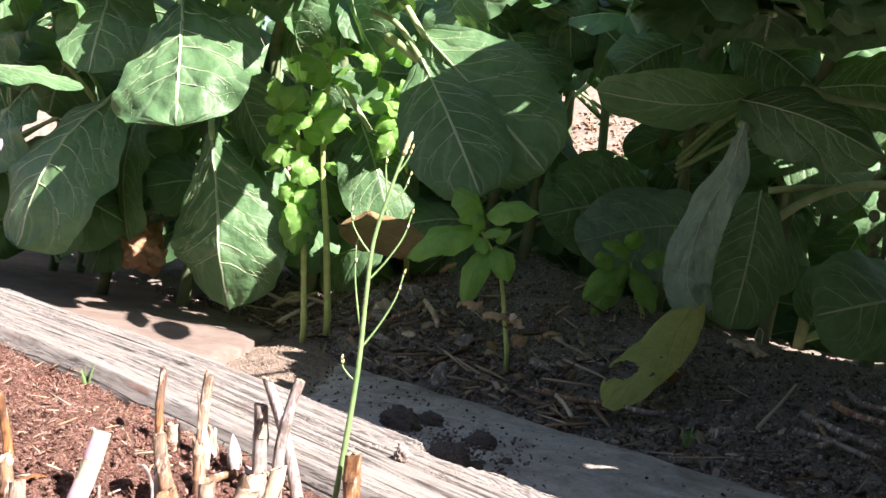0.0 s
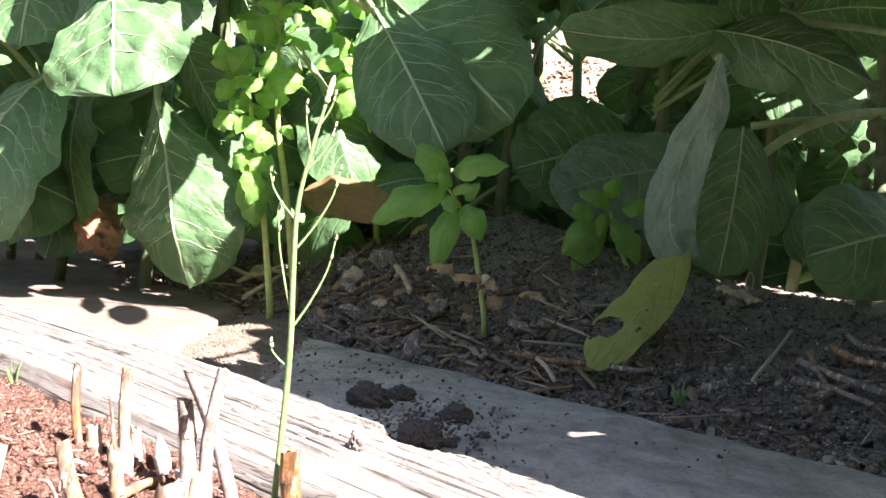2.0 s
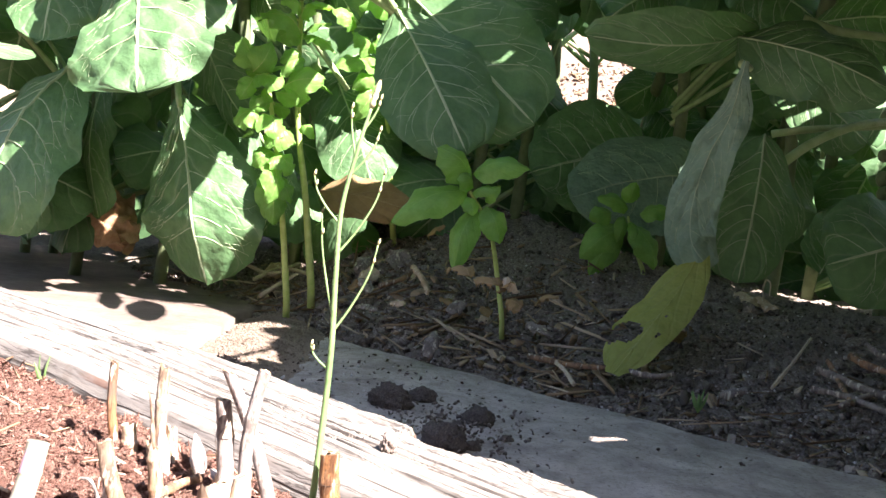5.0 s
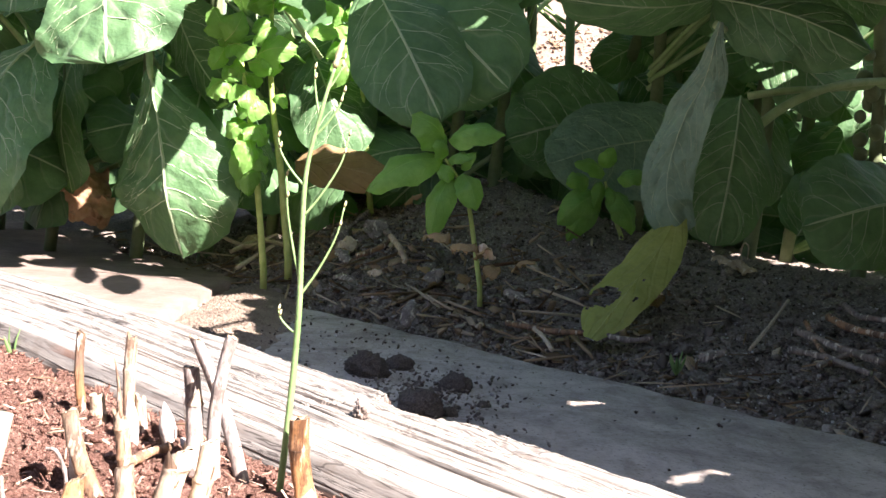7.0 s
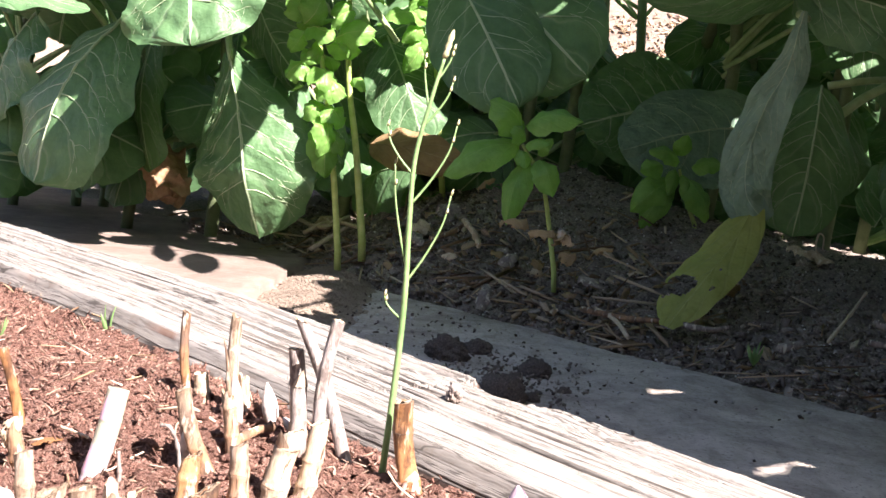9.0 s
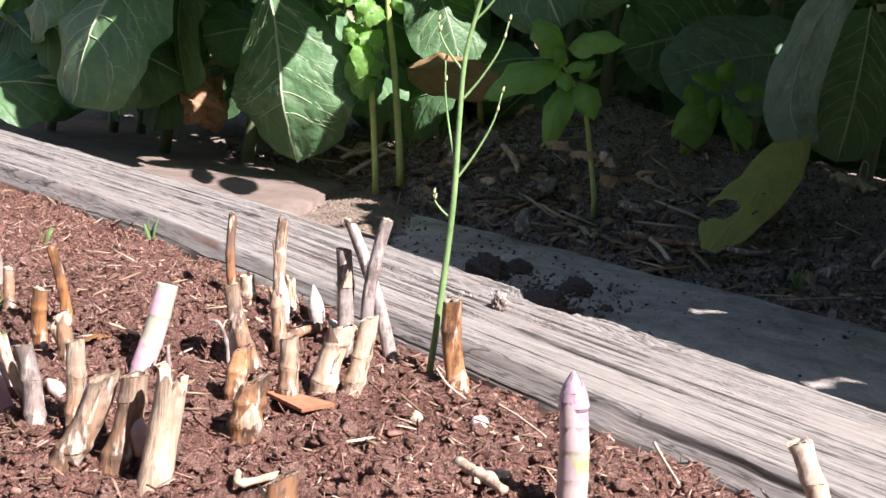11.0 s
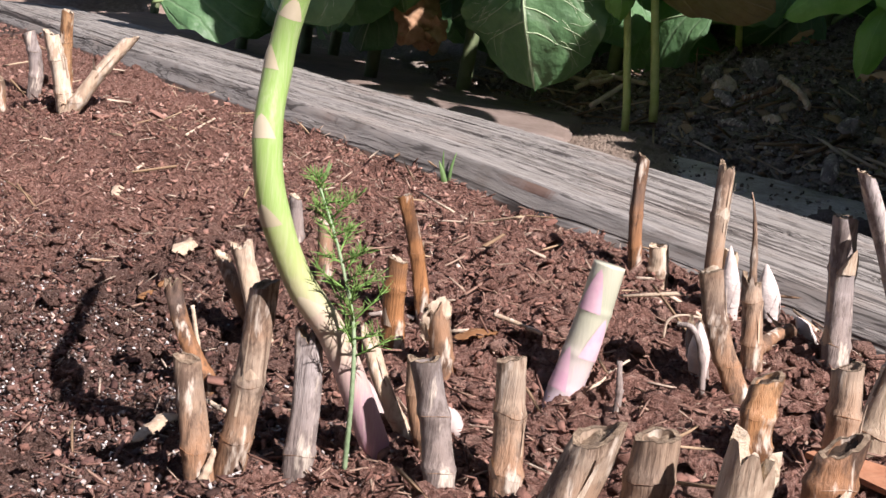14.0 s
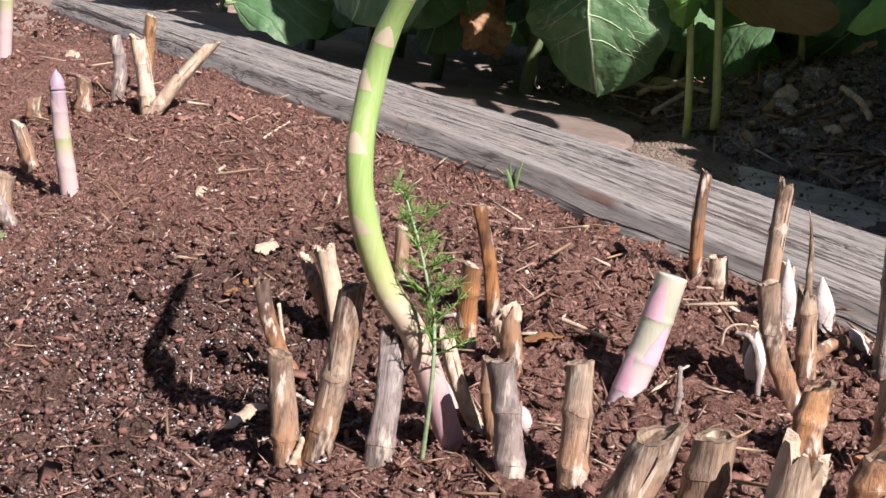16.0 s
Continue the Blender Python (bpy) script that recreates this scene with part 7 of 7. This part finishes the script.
rod("dry_twig", [(-0.4371, 0.8815, -0.0452), (-0.4313, 0.8839, -0.0487), (-0.4255, 0.8863, -0.0521)], 0.0012, STRAW_ROD, "short white straw lying on the mulch", "twig", "", 0.9)
rod("dry_twig", [(-0.4690, 0.9362, -0.0166), (-0.4654, 0.9375, -0.0345), (-0.4606, 0.9387, -0.0536)], 0.0012, STRAW_ROD, "thin pale straw leaning on a stalk", "twig", "", 0.8)
rod("dry_twig", [(-0.4119, 0.8087, -0.0583), (-0.4081, 0.8100, -0.0484), (-0.4057, 0.8112, -0.0384)], 0.0028, DRY_PALE, "pale split sliver of dry stalk", "twig", "cut asparagus stalks in the bed", 0.4)
rod("dry_twig", [(-0.1596, 0.7231, -0.0156), (-0.1531, 0.7050, -0.0146), (-0.1372, 0.7253, -0.0146)], 0.0023, DRY_PALE, "pale broken stalk piece lying on the mulch", "twig", "", 0.9)
rod("dry_twig", [(-0.0391, 0.7390, 0.0010), (-0.0251, 0.7191, 0.0020), (-0.0122, 0.7002, 0.0020)], 0.0036, DRY_PALE, "pale broken stalk piece lying on the mulch", "twig", "", 0.7)
rod("dry_twig", [(-0.0212, 0.8653, 0.0020), (-0.0062, 0.8405, 0.0020), (0.0107, 0.8046, 0.0020)], 0.0009, STRAW_ROD, "long thin straw on the mulch", "twig", "", 0.8)
rod("dry_twig", [(0.0780, 0.8220, 0.0020), (0.0810, 0.7850, 0.0020), (0.0850, 0.7480, 0.0020)], 0.0011, STRAW_ROD, "long thin straw on the mulch", "twig", "", 0.8)
rod("dry_twig", [(-0.0649, 0.8773, 0.0179), (-0.0560, 0.8763, 0.0080), (-0.0430, 0.8753, -0.0000)], 0.0008, STRAW_ROD, "thin straw against the orange stalk", "twig", "", 0.8)
rod("dry_twig", [(-0.6650, 1.3940, -0.0000), (-0.6780, 1.4600, -0.0000), (-0.6930, 1.5450, -0.0000)], 0.0013, STRAW_ROD, "thin straw on the mulch", "twig", "", 0.8)
rod("dry_twig", [(-0.6504, 1.2604, -0.0121), (-0.6633, 1.3238, -0.0121), (-0.6666, 1.3627, -0.0121)], 0.0012, STRAW_ROD, "thin straw on the mulch", "twig", "", 0.8)
rod("dry_twig", [(-0.3550, 0.9613, -0.0102), (-0.3680, 0.9645, -0.0102), (-0.3787, 0.9581, -0.0112)], 0.0015, DRY_GREY, "grey flat stalk piece lying on the mulch", "twig", "", 0.8)
rod("dry_twig", [(-0.3106, 0.9340, 0.0068), (-0.2988, 0.9290, 0.0058), (-0.2848, 0.9210, 0.0048)], 0.0013, DRY_PALE, "pale thin stick lying on the mulch", "twig", "", 0.8)
bud("asparagus_bud", (-0.1700, 1.0150, 0.0050), (-0.1770, 1.0160, 0.0380), 0.0059, BUD_WHITE, "white dried asparagus bud standing in the mulch", "asparagus")
bud("asparagus_bud", (-0.1930, 0.9930, 0.0100), (-0.1990, 0.9930, 0.0490), 0.0046, BUD_WHITE, "white papery dried asparagus bud", "asparagus")
bud("asparagus_bud", (-0.1510, 0.9980, 0.0070), (-0.1590, 0.9990, 0.0160), 0.0034, BUD_WHITE, "small white dried bud scale on the mulch", "asparagus")
bud("asparagus_bud", (-0.3105, 0.8489, -0.0241), (-0.3206, 0.8469, -0.0139), 0.0049, BUD_PURPLE, "pinkish withered asparagus bud on the mulch", "asparagus")
bud("asparagus_bud", (-0.3465, 0.8603, -0.0325), (-0.3633, 0.8550, -0.0039), 0.0045, BUD_PURPLE, "pale pink asparagus shoot base", "asparagus")
bud("asparagus_bud", (-0.2228, 0.7466, -0.0152), (-0.2280, 0.7456, 0.0050), 0.0053, BUD_PURPLE, "pale lilac dried bud beside a stalk", "asparagus")
bud("asparagus_bud", (-0.2096, 0.9106, 0.0004), (-0.2125, 0.9106, 0.0260), 0.0046, BUD_WHITE, "white frayed dried bud", "asparagus")
scrap((-0.5446, 1.0869, -0.0290), (-0.5260, 1.1100, -0.0235), 0.0130, DRY_PALE, "pale curled scrap of dead leaf on the mulch", (0.1, -0.4, 1), 1, 0.06)
scrap((-0.5315, 1.0409, -0.0420), (-0.5290, 1.0717, -0.0370), 0.0094, BROWN_LEAF, "orange-brown curled bark scrap on the mulch", (0, -0.2, 1), 2, 0.15)
scrap((-0.4546, 0.8398, -0.0549), (-0.4509, 0.8837, -0.0562), 0.0090, DRY_PALE, "white crumpled scrap of dead leaf", (0, -0.2, 1), 3, 0.4)
scrap((-0.3279, 0.9245, -0.0060), (-0.3074, 0.9336, -0.0018), 0.0084, BROWN_LEAF, "red-brown flat piece of bark", (0, -0.2, 1), 4, 0.05)
scrap((-0.5416, 1.0312, -0.0472), (-0.5315, 1.0411, -0.0435), 0.0078, BROWN_LEAF, "red-brown flat piece of bark", (0, -0.2, 1), 5, 0.05)
scrap((-0.0281, 0.7131, -0.0000), (-0.0082, 0.7350, 0.0020), 0.0105, DRY_PALE, "pale scrap of dry leaf sheath", (0, -0.2, 1), 7, 0.3)
scrap((-0.6435, 1.2077, -0.0266), (-0.6540, 1.2438, -0.0243), 0.0099, DRY_PALE, "small pale pink bark scrap", (0, -0.2, 1), 8, 0.15)
scrap((-0.3374, 0.9013, -0.0031), (-0.3312, 0.9023, 0.0197), 0.0137, DRY_PALE, "frayed papery sheath around a cut stalk", (0.2, -1, 0.3), 9, 0.3)
grass_tuft((-0.408, 1.337, -0.004), 3, 0.035, "short green grass blade beside the timber")
grass_tuft((-0.5010, 1.2710, -0.0040), 4, 0.022, "tiny green grass tuft in the mulch")
grass_tuft((-0.7982, 1.1674, -0.0922), 5, 0.02, "tiny green weed in the mulch")
rod("dry_stick", [(0.554, 1.853, 0.033), (0.587, 1.780, 0.024), (0.632, 1.708, 0.017)], 0.0067, DRY_GREY, "dry weathered stick lying on the shaded soil", "twig", "dry sticks on the rear bed", 0.8)
rod("dry_stick", [(0.524, 1.781, 0.014), (0.562, 1.748, 0.013), (0.604, 1.673, 0.006)], 0.0052, DRY_GREY, "dry weathered stick lying on the shaded soil", "twig", "dry sticks on the rear bed", 0.8)
rod("dry_stick", [(0.613, 1.903, 0.052), (0.631, 1.851, 0.044), (0.683, 1.789, 0.041)], 0.0063, DRY_TAN, "dry weathered stick lying on the shaded soil", "twig", "dry sticks on the rear bed", 0.8)
rod("dry_stick", [(0.546, 1.714, 0.004), (0.593, 1.747, 0.018), (0.642, 1.758, 0.028)], 0.0039, DRY_GREY, "dry weathered stick lying on the shaded soil", "twig", "dry sticks on the rear bed", 0.8)
rod("dry_stick", [(0.575, 1.885, 0.043), (0.569, 1.816, 0.028), (0.563, 1.721, 0.008)], 0.0043, DRY_TAN, "dry weathered stick lying on the shaded soil", "twig", "dry sticks on the rear bed", 0.8)
rod("dry_stick", [(0.652, 1.951, 0.066), (0.661, 1.895, 0.057), (0.707, 1.861, 0.058)], 0.0052, DRY_GREY, "dry weathered stick lying on the shaded soil", "twig", "dry sticks on the rear bed", 0.8)
rod("dry_stick", [(0.133, 1.942, -0.004), (0.200, 1.905, -0.006), (0.266, 1.886, -0.001)], 0.0049, DRY_TAN, "dry weathered stick lying on the shaded soil", "twig", "dry sticks on the rear bed", 0.8)
rod("dry_stick", [(0.266, 1.886, -0.001), (0.313, 1.852, -0.002), (0.346, 1.856, 0.004)], 0.0048, DRY_GREY, "dry weathered stick lying on the shaded soil", "twig", "dry sticks on the rear bed", 0.8)
rod("dry_stick", [(-0.121, 2.822, 0.152), (-0.136, 2.555, 0.114), (-0.183, 2.383, 0.066)], 0.0045, DRY_GREY, "dry weathered stick lying on the shaded soil", "twig", "dry sticks on the rear bed", 0.8)
rod("dry_stick", [(-0.127, 2.246, 0.051), (-0.089, 2.266, 0.067), (-0.071, 2.295, 0.082)], 0.0050, DRY_TAN, "dry weathered stick lying on the shaded soil", "twig", "dry sticks on the rear bed", 0.8)
rod("dry_stick", [(-0.072, 2.314, 0.086), (-0.051, 2.226, 0.074), (-0.037, 2.181, 0.055)], 0.0059, DRY_PALE, "dry weathered stick lying on the shaded soil", "twig", "dry sticks on the rear bed", 0.8)
rod("dry_stick", [(0.196, 1.824, -0.022), (0.183, 1.895, -0.010), (0.159, 1.942, -0.002)], 0.0035, STRAW_ROD, "dry weathered stick lying on the shaded soil", "twig", "dry sticks on the rear bed", 0.8)
rod("dry_stick", [(0.471, 1.789, 0.008), (0.527, 1.893, 0.037), (0.575, 1.989, 0.063)], 0.0029, STRAW_ROD, "dry weathered stick lying on the shaded soil", "twig", "dry sticks on the rear bed", 0.8)
rod("dry_stick", [(-0.399, 2.507, 0.014), (-0.353, 2.562, 0.037), (-0.277, 2.438, 0.042)], 0.0049, STRAW_ROD, "dry weathered stick lying on the shaded soil", "twig", "dry sticks on the rear bed", 0.8)
rod("dry_stick", [(-0.469, 2.736, 0.026), (-0.369, 2.528, 0.027), (-0.321, 2.581, 0.050)], 0.0044, STRAW_ROD, "dry weathered stick lying on the shaded soil", "twig", "dry sticks on the rear bed", 0.8)
rod("dry_stick", [(-0.360, 2.364, -0.002), (-0.329, 2.429, 0.022), (-0.309, 2.470, 0.037)], 0.0046, STRAW_ROD, "dry weathered stick lying on the shaded soil", "twig", "dry sticks on the rear bed", 0.8)
scrap((-0.171, 2.321, 0.051), (-0.137, 2.343, 0.072), 0.0359, DRY_PALE, "curled scrap of dead leaf on the shaded soil", (0.1, -0.6, 0.8), 30, 0.25, "scraps on the rear bed")
scrap((-0.120, 2.384, 0.082), (-0.093, 2.445, 0.106), 0.0433, DRY_GREY, "curled scrap of dead leaf on the shaded soil", (0.1, -0.6, 0.8), 32, 0.25, "scraps on the rear bed")
scrap((0.538, 2.190, 0.088), (0.515, 2.273, 0.102), 0.0345, DRY_PALE, "curled scrap of dead leaf on the shaded soil", (0.1, -0.6, 0.8), 36, 0.25, "scraps on the rear bed")
scrap((0.569, 2.176, 0.087), (0.537, 2.234, 0.098), 0.0304, DRY_PALE, "curled scrap of dead leaf on the shaded soil", (0.1, -0.6, 0.8), 37, 0.25, "scraps on the rear bed")
scrap((-0.375, 2.558, 0.024), (-0.350, 2.615, 0.044), 0.0472, DRY_PALE, "curled scrap of dead leaf on the shaded soil", (0.1, -0.6, 0.8), 39, 0.25, "scraps on the rear bed")
scrap((-0.024, 1.952, -0.025), (-0.012, 2.024, 0.007), 0.0230, DRY_GREY, "curled scrap of dead leaf on the shaded soil", (0.1, -0.6, 0.8), 41, 0.25, "scraps on the rear bed")
scrap((0.398, 1.779, -0.010), (0.441, 1.794, 0.003), 0.0213, DRY_GREY, "curled scrap of dead leaf on the shaded soil", (0.1, -0.6, 0.8), 42, 0.25, "scraps on the rear bed")
scrap((0.170, 2.031, 0.018), (0.134, 2.078, 0.031), 0.0276, DRY_GREY, "curled scrap of dead leaf on the shaded soil", (0.1, -0.6, 0.8), 43, 0.25, "scraps on the rear bed")
scrap((0.357, 2.006, 0.037), (0.387, 2.028, 0.050), 0.0238, DEAD_LEAF, "curled scrap of dead leaf on the shaded soil", (0.1, -0.6, 0.8), 44, 0.25, "scraps on the rear bed")
scrap((0.001, 2.111, 0.031), (0.028, 2.149, 0.048), 0.0286, DRY_GREY, "curled scrap of dead leaf on the shaded soil", (0.1, -0.6, 0.8), 45, 0.25, "scraps on the rear bed")
scrap((-0.122, 2.159, 0.017), (-0.162, 2.194, 0.018), 0.0220, DRY_GREY, "curled scrap of dead leaf on the shaded soil", (0.1, -0.6, 0.8), 60, 0.25, "scraps on the rear bed")
scrap((0.073, 1.810, 0.110), (0.039, 1.859, 0.116), 0.0304, DEAD_LEAF, "curled scrap of dead leaf on the shaded soil", (0.1, -0.6, 0.8), 63, 0.25, "scraps on the rear bed")
scrap((0.031, 1.888, 0.115), (-0.004, 1.989, 0.113), 0.0325, DEAD_LEAF, "curled scrap of dead leaf on the shaded soil", (0.1, -0.6, 0.8), 65, 0.25, "scraps on the rear bed")
scrap((-0.181, 2.386, 0.059), (-0.166, 2.468, 0.085), 0.0317, DRY_GREY, "curled scrap of dead leaf on the shaded soil", (0.1, -0.6, 0.8), 68, 0.25, "scraps on the rear bed")
scrap((-0.074, 2.155, 0.030), (-0.100, 2.173, 0.033), 0.0221, DRY_PALE, "curled scrap of dead leaf on the shaded soil", (0.1, -0.6, 0.8), 69, 0.25, "scraps on the rear bed")
scrap((0.118, 1.973, 0.068), (0.092, 1.987, 0.074), 0.0295, DEAD_LEAF, "curled scrap of dead leaf on the shaded soil", (0.1, -0.6, 0.8), 70, 0.25, "scraps on the rear bed")
scrap((-0.142, 2.243, 0.037), (-0.172, 2.325, 0.052), 0.0254, DRY_GREY, "curled scrap of dead leaf on the shaded soil", (0.1, -0.6, 0.8), 71, 0.25, "scraps on the rear bed")
scrap((0.018, 2.147, 0.039), (-0.017, 2.170, 0.050), 0.0175, DEAD_LEAF, "curled scrap of dead leaf on the shaded soil", (0.1, -0.6, 0.8), 72, 0.25, "scraps on the rear bed")
scrap((0.075, 2.128, 0.035), (0.055, 2.138, 0.042), 0.0250, DEAD_LEAF, "curled scrap of dead leaf on the shaded soil", (0.1, -0.6, 0.8), 74, 0.25, "scraps on the rear bed")
scrap((0.133, 1.900, 0.080), (0.163, 1.849, 0.097), 0.0212, DEAD_LEAF, "curled scrap of dead leaf on the shaded soil", (0.1, -0.6, 0.8), 76, 0.25, "scraps on the rear bed")
scrap((-0.058, 2.459, 0.140), (-0.022, 2.425, 0.163), 0.0223, DEAD_LEAF, "curled scrap of dead leaf on the shaded soil", (0.1, -0.6, 0.8), 77, 0.25, "scraps on the rear bed")
scrap((-0.188, 2.297, 0.035), (-0.150, 2.311, 0.056), 0.0192, DEAD_LEAF, "curled scrap of dead leaf on the shaded soil", (0.1, -0.6, 0.8), 78, 0.25, "scraps on the rear bed")
scrap((0.014, 2.165, 0.050), (-0.007, 2.173, 0.055), 0.0185, DRY_GREY, "curled scrap of dead leaf on the shaded soil", (0.1, -0.6, 0.8), 79, 0.25, "scraps on the rear bed")
scrap((0.073, 1.829, 0.102), (0.089, 1.803, 0.119), 0.0223, DEAD_LEAF, "curled scrap of dead leaf on the shaded soil", (0.1, -0.6, 0.8), 80, 0.25, "scraps on the rear bed")
scrap((0.101, 1.818, 0.102), (0.078, 1.819, 0.122), 0.0206, DRY_PALE, "curled scrap of dead leaf on the shaded soil", (0.1, -0.6, 0.8), 84, 0.25, "scraps on the rear bed")
grass_tuft((0.363, 1.751, -0.028), 9, 0.03, "small green weed growing in the shaded soil")
rod("dry_tendril", [(0.579, 2.324, 0.091), (0.576, 2.325, 0.112), (0.580, 2.324, 0.129), (0.588, 2.322, 0.123), (0.588, 2.322, 0.100)], 0.0018, STRAW_ROD, "pale curled dry tendril standing on the soil", "twig", "", 0.7)
